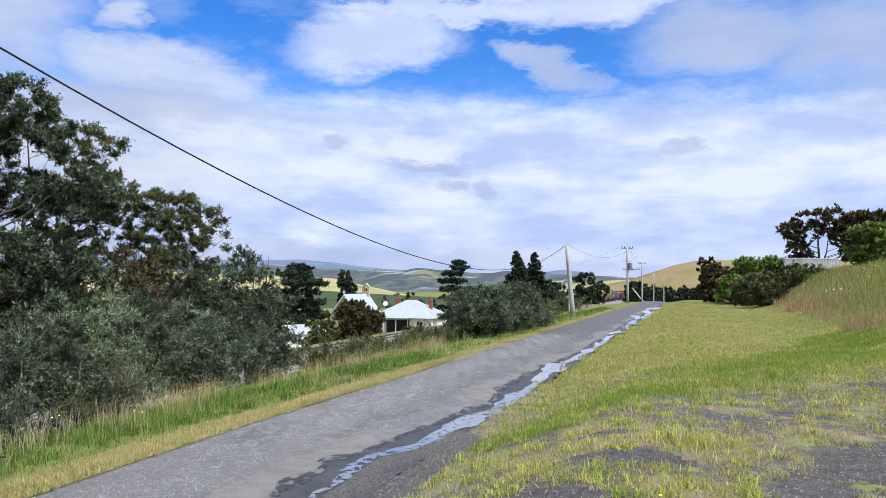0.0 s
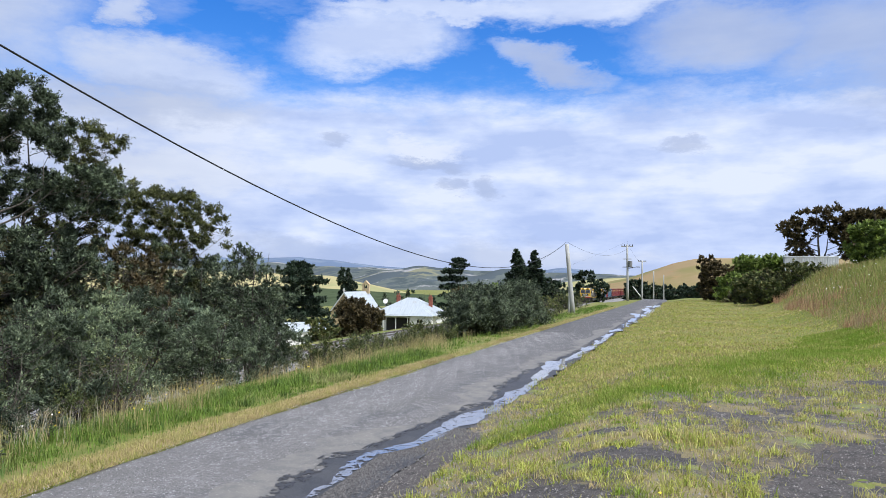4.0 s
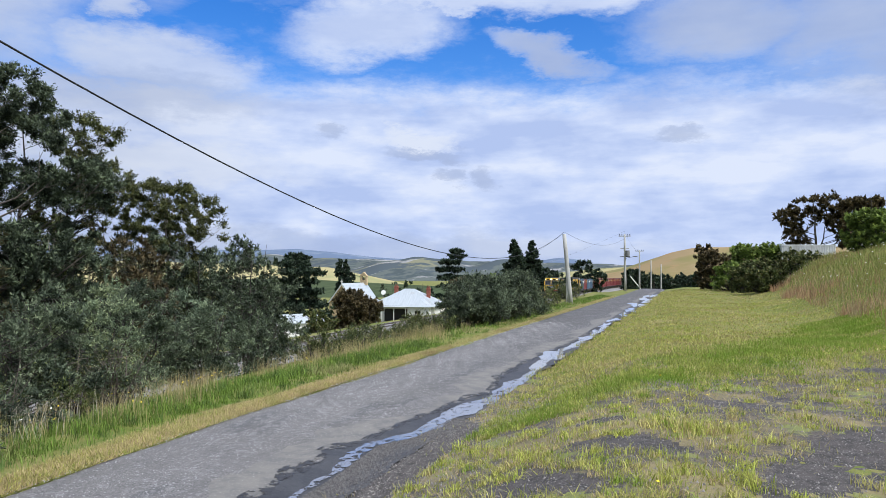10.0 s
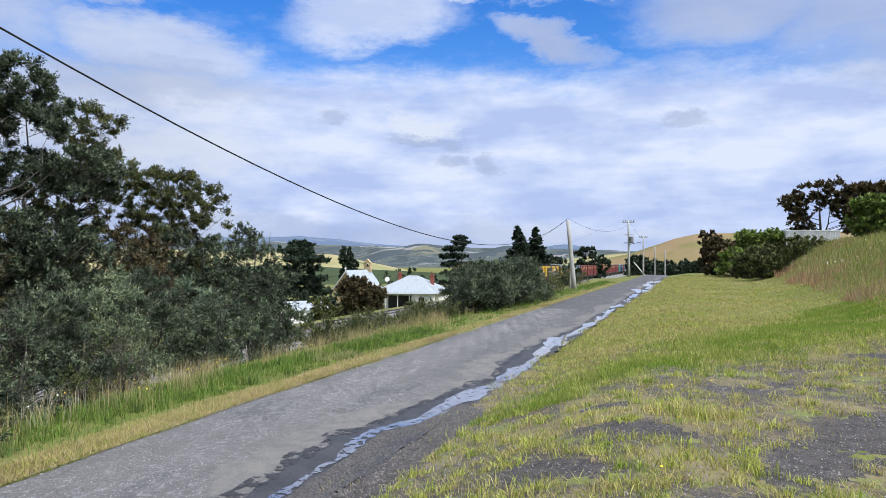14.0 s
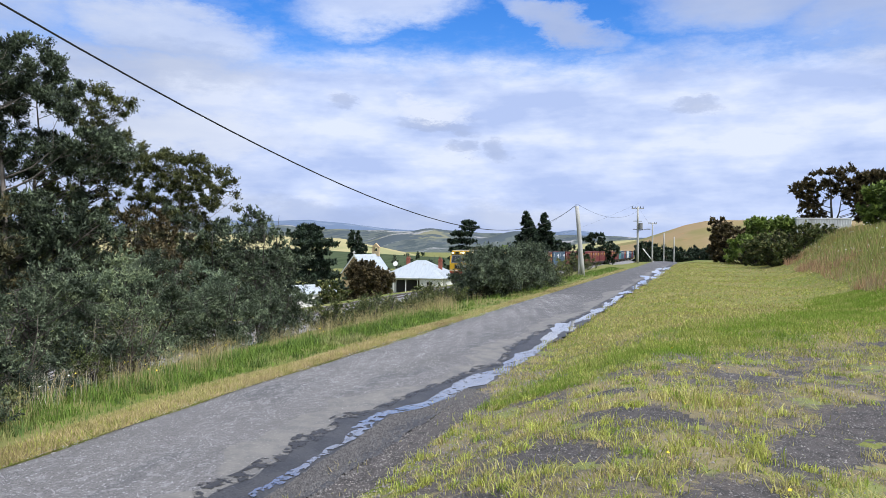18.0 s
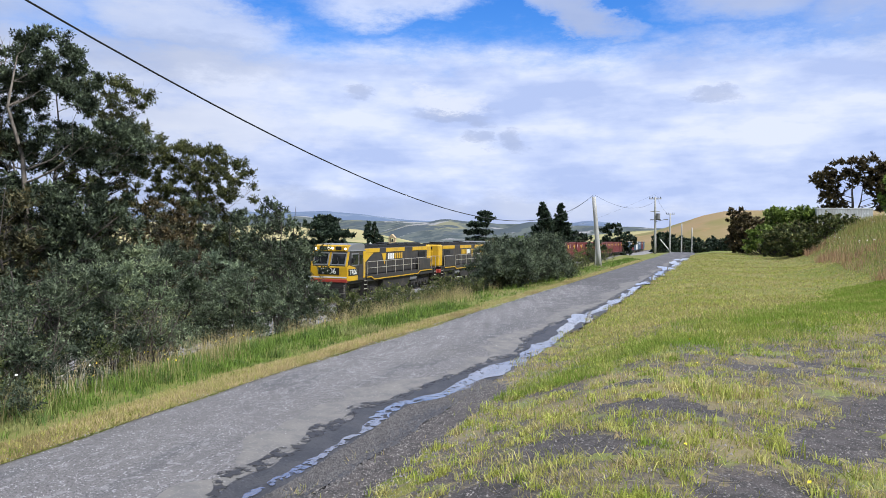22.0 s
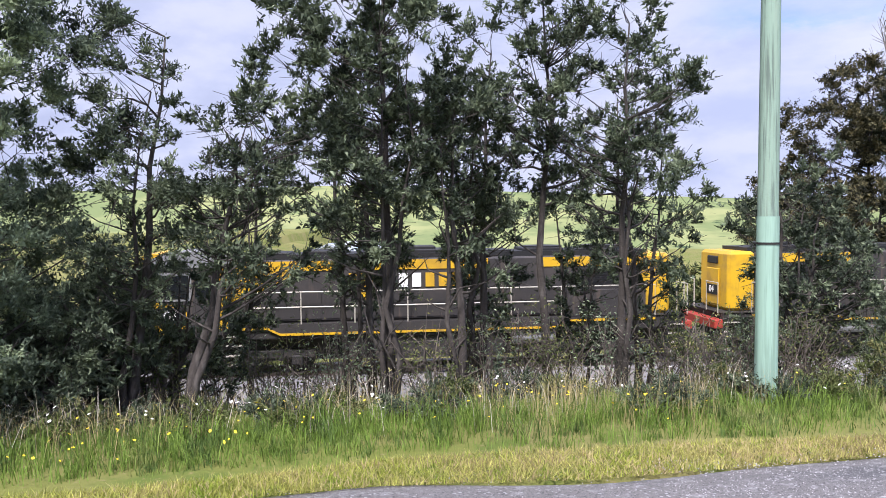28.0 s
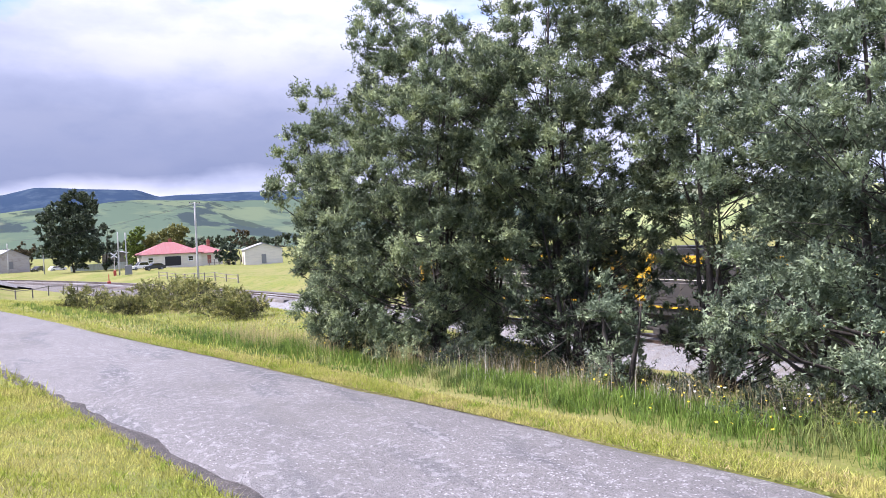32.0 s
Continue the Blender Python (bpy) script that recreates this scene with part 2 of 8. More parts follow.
def broken(m, scale, lo, hi):
    """Opens ragged holes in a thin film, so that the surface below shows."""
    nt = m.node_tree
    N, K = nt.nodes.new, nt.links.new
    tc, n, r, clear, mx = N("ShaderNodeTexCoord"), N("ShaderNodeTexNoise"), N("ShaderNodeMapRange"), N("ShaderNodeBsdfTransparent"), N("ShaderNodeMixShader")
    n.inputs["Scale"].default_value, n.inputs["Detail"].default_value, n.inputs["Roughness"].default_value = scale, 5, 0.65
    r.inputs["From Min"].default_value, r.inputs["From Max"].default_value = lo, hi
    out = nt.nodes["Material Output"].inputs["Surface"]
    K(tc.outputs["Object"], n.inputs["Vector"]), K(n.outputs["Fac"], r.inputs["Value"]), K(r.outputs[0], mx.inputs[0])
    K(nt.nodes["Principled BSDF"].outputs[0], mx.inputs[1]), K(clear.outputs[0], mx.inputs[2]), K(mx.outputs[0], out)
    return m


M = {}
M["asphalt"] = shade("asphalt", (0.138, 0.131, 0.131), 0.85,
                     spots=[(0.28, 4, 0.45, 0.7, (0.150, 0.143, 0.140)), ((1.6, 0.35, 1.6), 5, 0.52, 0.68, (0.088, 0.088, 0.093)),
                            ((9, 6, 9), 8, 0.54, 0.62, (0.215, 0.212, 0.215)), ((0.8, 0.25, 0.8), 3, 0.55, 0.68, (0.13, 0.124, 0.12)), (60, 2, 0.52, 0.68, (0.06, 0.06, 0.063))], bump=(60, 0.7, 0.012))


def chips(m, scale, share, colour, mask_scale, lo, hi, stretch_y=1.0):
    """Scatters pale stone chips over a surface: single cells, gathered where a wide noise runs high."""
    nt = m.node_tree
    N, K = nt.nodes.new, nt.links.new
    p = nt.nodes["Principled BSDF"]
    was = p.inputs["Base Color"].links[0].from_socket
    tc, mp, cell, pick, near, wide, much, both, mx = (N("ShaderNodeTexCoord"), N("ShaderNodeMapping"), N("ShaderNodeTexVoronoi"), N("ShaderNodeSeparateColor"), N("ShaderNodeMath"), N("ShaderNodeTexNoise"),
                                                      N("ShaderNodeMapRange"), N("ShaderNodeMath"), N("ShaderNodeMixRGB"))
    mp.inputs["Scale"].default_value = (1, stretch_y, 1)
    K(tc.outputs["Object"], mp.inputs[0]), K(mp.outputs[0], cell.inputs["Vector"]), K(tc.outputs["Object"], wide.inputs["Vector"])
    cell.inputs["Scale"].default_value = scale
    wide.inputs["Scale"].default_value, wide.inputs["Detail"].default_value = mask_scale, 4
    much.inputs["From Min"].default_value, much.inputs["From Max"].default_value = lo, hi
    much.inputs["To Min"].default_value, much.inputs["To Max"].default_value = share * 0.12, share
    K(cell.outputs["Color"], pick.inputs[0]), K(wide.outputs["Fac"], much.inputs["Value"])
    near.operation, both.operation = "LESS_THAN", "MULTIPLY"
    K(pick.outputs[0], near.inputs[0]), K(much.outputs[0], near.inputs[1])
    size = N("ShaderNodeMath")
    size.operation = "LESS_THAN"
    size.inputs[1].default_value = 0.42
    K(cell.outputs["Distance"], size.inputs[0])
    K(near.outputs[0], both.inputs[0]), K(size.outputs[0], both.inputs[1])
    K(both.outputs[0], mx.inputs[0]), K(was, mx.inputs[1])
    mx.inputs[2].default_value = (*colour, 1)
    K(mx.outputs[0], p.inputs["Base Color"])
    return m




def darker_along(m, y0, y1, colour):
    """Mixes in a darker colour along the road from y0 to y1, with a ragged front."""
    nt = m.node_tree
    N, K = nt.nodes.new, nt.links.new
    p = nt.nodes["Principled BSDF"]
    was = p.inputs["Base Color"].links[0].from_socket
    tc, sep, n, add, r, mx = N("ShaderNodeTexCoord"), N("ShaderNodeSeparateXYZ"), N("ShaderNodeTexNoise"), N("ShaderNodeMath"), N("ShaderNodeMapRange"), N("ShaderNodeMixRGB")
    n.inputs["Scale"].default_value, n.inputs["Detail"].default_value = 0.5, 6
    add.operation = "MULTIPLY_ADD"
    add.inputs[1].default_value = 22.0
    r.inputs["From Min"].default_value, r.inputs["From Max"].default_value, r.inputs["To Max"].default_value = y0 + 11, y1 + 11, 0.85
    K(tc.outputs["Object"], sep.inputs[0]), K(tc.outputs["Object"], n.inputs["Vector"])
    K(n.outputs["Fac"], add.inputs[0]), K(sep.outputs["Y"], add.inputs[2]), K(add.outputs[0], r.inputs["Value"])
    K(r.outputs[0], mx.inputs[0]), K(was, mx.inputs[1])
    mx.inputs[2].default_value = (*colour, 1)
    K(mx.outputs[0], p.inputs["Base Color"])


darker_along(M["asphalt"], 9, 30, (0.070, 0.067, 0.069))
chips(M["asphalt"], 95, 0.36, (0.25, 0.245, 0.245), 0.9, 0.38, 0.62)
chips(M["asphalt"], 46, 0.22, (0.34, 0.34, 0.35), 0.55, 0.42, 0.66, 0.6)
chips(M["asphalt"], 60, 0.26, (0.040, 0.040, 0.042), 0.7, 0.35, 0.65)
M["wet"] = shade("wet_asphalt", (0.028, 0.028, 0.031), 0.55, spots=[(1.5, 4, 0.45, 0.6, (0.045, 0.044, 0.046)), (45, 3, 0.60, 0.68, (0.10, 0.10, 0.11))],
                 bump=(50, 0.35, 0.006))
chips(M["wet"], 70, 0.30, (0.085, 0.083, 0.085), 1.2, 0.35, 0.62)
chips(M["wet"], 42, 0.30, (0.012, 0.012, 0.013), 1.5, 0.35, 0.62)
M["water"] = shade("puddle_water", (0.16, 0.155, 0.16), 0.03, spots=[(2.5, 4, 0.45, 0.65, (0.09, 0.088, 0.09))], bump=(9, 0.12, 0.004), spec=1.0)
M["stream"] = broken(shade("thin_stream_water", (0.15, 0.145, 0.155), 0.05, spots=[(4, 4, 0.45, 0.62, (0.08, 0.078, 0.082))], bump=(14, 0.3, 0.006), spec=1.0), 11.0, 0.55, 0.60)
M["trickle"] = broken(shade("broken_trickle_water", (0.15, 0.145, 0.155), 0.05, bump=(20, 0.4, 0.006), spec=1.0), 8.0, 0.50, 0.56)
for watery in ("water", "stream", "trickle"):
    M[watery].node_tree.nodes["Principled BSDF"].inputs["Coat Weight"].default_value = 0.8
M["fringe"] = broken(shade("wet_fringe", (0.030, 0.029, 0.031), 0.55, bump=(50, 0.4, 0.008)), 6.0, 0.46, 0.53)
M["patch"] = shade("pale_road_mud", (0.175, 0.167, 0.155), 0.9, spots=[(3, 5, 0.35, 0.65, (0.125, 0.122, 0.122)), (40, 3, 0.58, 0.68, (0.26, 0.25, 0.23))], bump=(50, 0.5, 0.008))
M["gravel_soil"] = shade("dark_gravel_soil", (0.064, 0.056, 0.053), 0.92, spots=[(6, 5, 0.42, 0.62, (0.034, 0.030, 0.029)), (55, 3, 0.57, 0.66, (0.20, 0.19, 0.185))], bump=(60, 0.9, 0.015))
M["ground"] = shade("grassy_ground", (0.150, 0.170, 0.040), 0.95,
                    spots=[(0.22, 5, 0.40, 0.62, (0.20, 0.185, 0.07)), (1.3, 6, 0.48, 0.66, (0.11, 0.145, 0.032)), (0.05, 4, 0.52, 0.66, (0.21, 0.20, 0.07)),
                           (9, 4, 0.58, 0.72, (0.22, 0.19, 0.09))], bump=(14, 0.7, 0.05))
M["ballast"] = shade("grey_ballast", (0.25, 0.247, 0.25), 0.9, spots=[(26, 3, 0.42, 0.6, (0.16, 0.16, 0.165)), (1.1, 4, 0.5, 0.7, (0.17, 0.155, 0.14))], bump=(24, 1.0, 0.06))
M["dry_grass"] = shade("dry_straw_grass", (0.53, 0.425, 0.23), 0.9, spots=[(2.1, 4, 0.4, 0.65, (0.40, 0.37, 0.15)), (0.3, 4, 0.5, 0.62, (0.36, 0.29, 0.15))], island=0.25, translucent=0.35)
M["grass"] = shade("green_grass", (0.34, 0.37, 0.075), 0.8, spots=[(0.6, 4, 0.42, 0.6, (0.46, 0.43, 0.14)), (3.0, 3, 0.5, 0.7, (0.21, 0.30, 0.035))], island=0.5, translucent=0.4)
M["tall_grass"] = shade("tall_green_grass", (0.165, 0.250, 0.048), 0.8, spots=[(0.5, 4, 0.54, 0.68, (0.30, 0.30, 0.13)), (2.5, 3, 0.5, 0.62, (0.095, 0.15, 0.042))], island=0.4, translucent=0.3)
M["bark"] = shade("dark_bark", (0.046, 0.039, 0.034), 0.95, spots=[((9, 9, 2), 4, 0.48, 0.68, (0.095, 0.085, 0.075))], bump=(25, 0.8, 0.02))
M["pale_bark"] = shade("pale_bark", (0.23, 0.20, 0.17), 0.9, spots=[((7, 7, 1.5), 4, 0.45, 0.62, (0.11, 0.095, 0.08))], bump=(20, 0.5, 0.02))


def leaf(name, a, b, c, amount=0.45, translucent=0.22):
    # Noise puts shaded gaps and lit tufts of the clumps into the colour.
    return shade(name, a, 0.72, spots=[(0.9, 3, 0.42, 0.60, tuple(0.6 * v for v in b)), (2.4, 3, 0.50, 0.62, tuple(1.45 * v for v in c))], island=amount, translucent=translucent, spec=0.35)


M["wattle"] = leaf("wattle_leaves", (0.080, 0.105, 0.062), (0.060, 0.084, 0.052), (0.135, 0.165, 0.098), 0.4)
M["wattle_green"] = leaf("olive_wattle_leaves", (0.180, 0.230, 0.132), (0.155, 0.20, 0.118), (0.235, 0.275, 0.145), 0.4, 0.35)
M["wattle_light"] = leaf("pale_wattle_leaves", (0.175, 0.228, 0.145), (0.145, 0.192, 0.125), (0.24, 0.29, 0.175), 0.35, 0.32)
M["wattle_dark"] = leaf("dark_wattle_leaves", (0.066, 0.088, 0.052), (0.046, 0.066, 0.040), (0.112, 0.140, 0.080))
M["eucalypt"] = leaf("eucalypt_leaves", (0.080, 0.096, 0.034), (0.078, 0.088, 0.032), (0.118, 0.122, 0.042))
M["brown_leaf"] = leaf("bronze_leaves", (0.092, 0.072, 0.034), (0.075, 0.066, 0.032), (0.112, 0.085, 0.040))
M["gum_dark"] = leaf("dark_olive_gum_leaves", (0.068, 0.066, 0.030), (0.050, 0.054, 0.028), (0.100, 0.086, 0.038))
M["conifer"] = leaf("conifer_needles", (0.036, 0.058, 0.036), (0.036, 0.056, 0.036), (0.052, 0.076, 0.044), translucent=0.15)
M["shrub"] = leaf("green_shrub_leaves", (0.165, 0.235, 0.050), (0.135, 0.20, 0.045), (0.21, 0.27, 0.060), 0.4, 0.35)
M["bramble"] = leaf("bramble_leaves", (0.18, 0.19, 0.055), (0.14, 0.155, 0.05), (0.24, 0.23, 0.075), 0.35)
M["scrub"] = leaf("roadside_scrub_leaves", (0.093, 0.115, 0.034), (0.064, 0.093, 0.030), (0.145, 0.140, 0.055))


# ---------------------------------------------------------------- geometry helpers
class Geo:
    """Collects vertices and faces for one mesh."""

    def __init__(self):
        self.v, self.f = [], []

    def add(self, verts, faces):
        o = len(self.v)
        self.v.extend(tuple(p) for p in verts)
        self.f.extend(tuple(i + o for i in fc) for fc in faces)
        return self

    def box(self, x0, x1, y0, y1, z0, z1, bevel=0.0, m=None):
        b = min(bevel, (x1 - x0) / 3, (y1 - y0) / 3, (z1 - z0) / 3)
        if b <= 0:
            vs = [(x, y, z) for x in (x0, x1) for y in (y0, y1) for z in (z0, z1)]
            fs = [(0, 1, 3, 2), (4, 6, 7, 5), (0, 4, 5, 1), (2, 3, 7, 6), (0, 2, 6, 4), (1, 5, 7, 3)]
        else:
            vs, ring = [], []
            for z, inset in ((z0, b), (z0 + b, 0), (z1 - b, 0), (z1, b)):
                i = inset
                ring.append([len(vs) + k for k in range(8)])
                vs += [(x0 + b + i * 0.5, y0 + i, z), (x1 - b - i * 0.5, y0 + i, z), (x1 - i, y0 + b + i * 0.5, z), (x1 - i, y1 - b - i * 0.5, z),
                       (x1 - b - i * 0.5, y1 - i, z), (x0 + b + i * 0.5, y1 - i, z), (x0 + i, y1 - b - i * 0.5, z), (x0 + i, y0 + b + i * 0.5, z)]
            fs = [tuple(reversed(ring[0])), tuple(ring[3])]
            for a, c in zip(ring, ring[1:]):
                fs += [(a[k], a[(k + 1) % 8], c[(k + 1) % 8], c[k]) for k in range(8)]
        if m is not None:
            vs = [m @ Vector(p) for p in vs]
        return self.add(vs, fs)

    def tube(self, points, radii, n=8, cap=True):
        pts = [Vector(p) for p in points]
        vs, fs = [], []
        for i, p in enumerate(pts):
            d = (pts[min(i + 1, len(pts) - 1)] - pts[max(i - 1, 0)]).normalized()
            a = d.orthogonal().normalized() if abs(d.z) < 0.99 else Vector((1, 0, 0))
            a = (Vector((0, 0, 1)).cross(d)).normalized() if abs(d.z) < 0.95 else (Vector((1, 0, 0)) - d * d.x).normalized()
            b = d.cross(a)
            for k in range(n):
                w = 2 * math.pi * k / n
                vs.append(p + float(radii[i]) * (math.cos(w) * a + math.sin(w) * b))
        for i in range(len(pts) - 1):
            fs += [(i * n + k, i * n + (k + 1) % n, (i + 1) * n + (k + 1) % n, (i + 1) * n + k) for k in range(n)]
        if cap:
            fs += [tuple(reversed(range(n))), tuple((len(pts) - 1) * n + k for k in range(n))]
        return self.add(vs, fs)

    def prism(self, outline, y0, y1):
        """An outline in x and z, drawn out along y."""
        n = len(outline)
        vs = [(x, y0, z) for x, z in outline] + [(x, y1, z) for x, z in outline]
        fs = [tuple(range(n)), tuple(reversed(range(n, 2 * n)))] + [((k + 1) % n, k, n + k, n + (k + 1) % n) for k in range(n)]
        return self.add(vs, fs)

    def mesh(self, name, material=None, smooth=False):
        me = bpy.data.meshes.new(name)
        me.from_pydata(self.v, [], self.f)
        if material:
            me.materials.append(material)
        if smooth:
            me.shade_smooth()
        me.update()
        return me


def np_mesh(name, verts, faces, material, smooth=False):
    """A mesh from arrays: vertices (n, 3), faces (m, 3 or 4)."""
    me = bpy.data.meshes.new(name)
    verts, faces = np.ascontiguousarray(verts, np.float32), np.ascontiguousarray(faces, np.int32)
    k = faces.shape[1]
    me.vertices.add(len(verts)), me.loops.add(faces.size), me.polygons.add(len(faces))
    me.vertices.foreach_set("co", verts.ravel())
    me.loops.foreach_set("vertex_index", faces.ravel())
    me.polygons.foreach_set("loop_start", np.arange(0, faces.size, k, dtype=np.int32))
    me.update(calc_edges=True)
    me.materials.append(material)
    if smooth:
        me.shade_smooth()
    return me


def part(name, geo, material, parent, label="", smooth=False, at=None):
    ob = new(name, geo if isinstance(geo, bpy.types.Mesh) else geo.mesh(name, material, smooth))
    ob.parent = parent
    if at is not None:
        ob.matrix_basis = at
    if label:
        ob["label"] = label
    return ob


def thing(name, m, label, category, group="", kind=""):
    ob = new(name)
    ob.empty_display_size = 0.2
    ob.matrix_basis = m
    return tagged(ob, label, category, group, kind)


def smooth(a, b, x):
    t = np.clip((np.asarray(x, float) - a) / (b - a), 0, 1)
    return t * t * (3 - 2 * t)


# ---------------------------------------------------------------- the lie of the land
ROAD_Y = [-70, -45, -31, -20, -15, -10, -5, 0, 5, 10, 20, 40, 80, 110, 150, 260]
ROAD_X = [7.6, 2.5, 0.05, -1.75, -2.65, -3.45, -4.28, -5.05, -5.4, -5.5, -5.6, -5.85, -6.4, -6.9, -8.0, -14.0]


def road_c(y):
    return np.interp(y, ROAD_Y, ROAD_X)


def far_edge(y):
    """How far the asphalt reaches from the road's middle on the railway side; grass creeps over it beside the pole."""
    return np.interp(y, [-4, 0, 2, 4.5, 9, 14], [1.85, 1.68, 1.50, 1.62, 1.76, 1.85])


def track_x(y):
    """The railway's middle; it bends beyond the crossing."""
    y = np.asarray(y, float)
    return -(24.3 + 0.028 * y) + 0.00100 * np.maximum(-34 - y, 0) ** 2 * (y > -230) + (0.00100 * 196 ** 2 + 0.392 * (-230 - y)) * (y <= -230)


RAIL_Z = -2.55


def rail_z(y):
    y = np.asarray(y, float)
    return RAIL_Z - 0.0120 * np.log1p(np.exp(np.clip((y - 60) / 12, -30, 30))) * 12 - 0.010 * np.log1p(np.exp(np.clip((-35 - y) / 10, -30, 30))) * 10 * (y > -200) - 1.65 * (y <= -200)


def wobble(x, y, s, seed=0.0):
    return (np.sin(x / s * 1.9 + seed) * np.cos(y / s * 2.3 + 1.7 * seed) + 0.6 * np.sin(x / s * 4.1 + y / s * 3.3 + seed) + 0.4 * np.cos(y / s * 6.7 - x / s * 2.9))


def height(x, y):
    """The ground's height; 0 is the road beside the camera."""
    x, y = np.asarray(x, float), np.asarray(y, float)
    along = np.where(y > 0, -0.006 * np.minimum(y, 112), 0.012 * np.maximum(y, -90))
    along = along - 0.035 * np.maximum(y - 112, 0) * (y < 260) - 0.035 * 148 * (y >= 260)
    u = x - road_c(y)
    right = 0.78 * smooth(1.9, 5.0, u) * (1 - 0.55 * smooth(9, 30, y)) * (1 - 0.8 * smooth(-4, -16, y))
    bank = 3.9 * np.tanh(0.95 * np.log1p(np.exp(np.clip(x - 5.4, -30, 30))) / 3.9) * smooth(4, 26, y) * (1 - smooth(140, 200, y))
    z = along + right + bank
    # verge, cutting to the railway, then down into the valley
    tx = track_x(y)
    v = -(u + 1.85)
    left = -0.10 * smooth(0, 1.0, v) - 0.45 * smooth(1.2, 5.0, v)
    z = np.where(u < 0, along + left, z)
    z = z - 1.6 * smooth(-45, -90, y) * smooth(3, 11, -u)
    flat = rail_z(np.clip(y, -420, 300)) - 0.62
    w = np.where(x > tx, smooth(13.0, 6.0, x - tx), smooth(9.5, 4.2, tx - x))
    behind = x < tx
    z_side = np.where(behind, flat - 0.4 - 0.21 * np.maximum(tx - x - 4, 0), z)
    z_side = np.where(behind & (y < -20), flat + 0.9 * smooth(5, 14, tx - x), z_side)
    z_side = np.where(behind & (y >= -20) & (y < 20), flat - 0.4 - 0.21 * np.maximum(tx - x - 4, 0) * smooth(-20, 20, y), z_side)
    z_side = np.maximum(z_side, -11 - 0.012 * np.hypot(x, y))
    z = z_side * (1 - w) + flat * w
    r = np.hypot(x, y)
    far = smooth(140, 420, r) * np.where(y < -20, 0.25, 1)
    z = z * (1 - far) + (-9 - 0.012 * np.minimum(r, 2600)) * far
    return z + 0.014 * wobble(x, y, 1.7) * smooth(2.0, 3.2, np.abs(u)) + 0.12 * wobble(x, y, 9.0, 1.0) * smooth(3.0, 9, np.abs(u)) * (1 - w)


def ground_z(x, y):
    return float(height(x, y))


def stretch(near0, near1, step, far, growth=1.12):
    a, p, s = list(np.arange(near0, near1 + 1e-6, step)), near1, step
    while p < far:
        s = min(s * growth, 160)
        p += s
        a.append(p)
    b, p, s = [], near0, step
    while p > -far:
        s = min(s * growth, 160)
        p -= s
        b.append(p)
    return np.array(b[::-1] + a)


def build_ground():
    gx, gy = stretch(-36, 18, 0.5, 4700), stretch(-40, 70, 0.75, 4700)
    X, Y = np.meshgrid(gx, gy)
    u = X - road_c(Y)
    Z = height(X, Y) - 0.10 * smooth(2.3, 1.5, np.where(u < 0, 1.85 - far_edge(Y) - u, u)) * (Y < 240)
    nx, ny = len(gx), len(gy)
    i = (np.arange(ny - 1)[:, None] * nx + np.arange(nx - 1)).ravel()
    me = np_mesh("ground", np.stack([X, Y, Z], -1).reshape(-1, 3), np.stack([i, i + 1, i + nx + 1, i + nx], 1), M["ground"], True)
    tagged(new("ground", me), "patchy green and straw coloured grassy ground", "ground", kind="structure")


build_ground()


def ribbon(name, ys, left, right, lift, material, cols=8, edge=0.0, seed=0, fall=0.03):
    """A strip along the road between two lateral edges (functions of y), following the road's surface."""
    rng = np.random.default_rng(seed)
    n = len(ys)
    soft = np.hanning(11) / 1.9 if n > 350 else np.ones(3) / 2
    jl = edge * (np.convolve(rng.normal(size=n + 6), soft, "same")[3:-3])
    jr = edge * (np.convolve(rng.normal(size=n + 6), soft, "same")[3:-3])
    V = []
    for k, y in enumerate(ys):
        a, b = left(y) + jl[k], right(y) + jr[k]
        for c in range(cols + 1):
            q = c / cols
            u = a + (b - a) * q
            x = float(road_c(y)) + u
            z = road_z(u, y) + lift
            if fall and c in (0, cols):
                z -= fall
            V.append((x, y, z))
    i = (np.arange(n - 1)[:, None] * (cols + 1) + np.arange(cols)).ravel()
    return np_mesh(name, V, np.stack([i, i + 1, i + cols + 2, i + cols + 1], 1), material, True)


def road_z(u, y):
    base = -0.006 * min(y, 112) if y > 0 else 0.012 * max(y, -90)
    return base - 0.035 * max(y - 112, 0) + 0.05 - 0.012 * u * u


ROAD_STEPS = np.concatenate([np.arange(-70, -20, 1.0), np.arange(-20, 30, 0.3), np.arange(30, 240, 1.2)])
tagged(new("road", ribbon("road", ROAD_STEPS, lambda y: -float(far_edge(y)), lambda y: 1.80, 0.0, M["asphalt"], 10, 0.05, 3, 0.06)),
       "worn grey asphalt road with pale stone chips", "road", kind="structure")


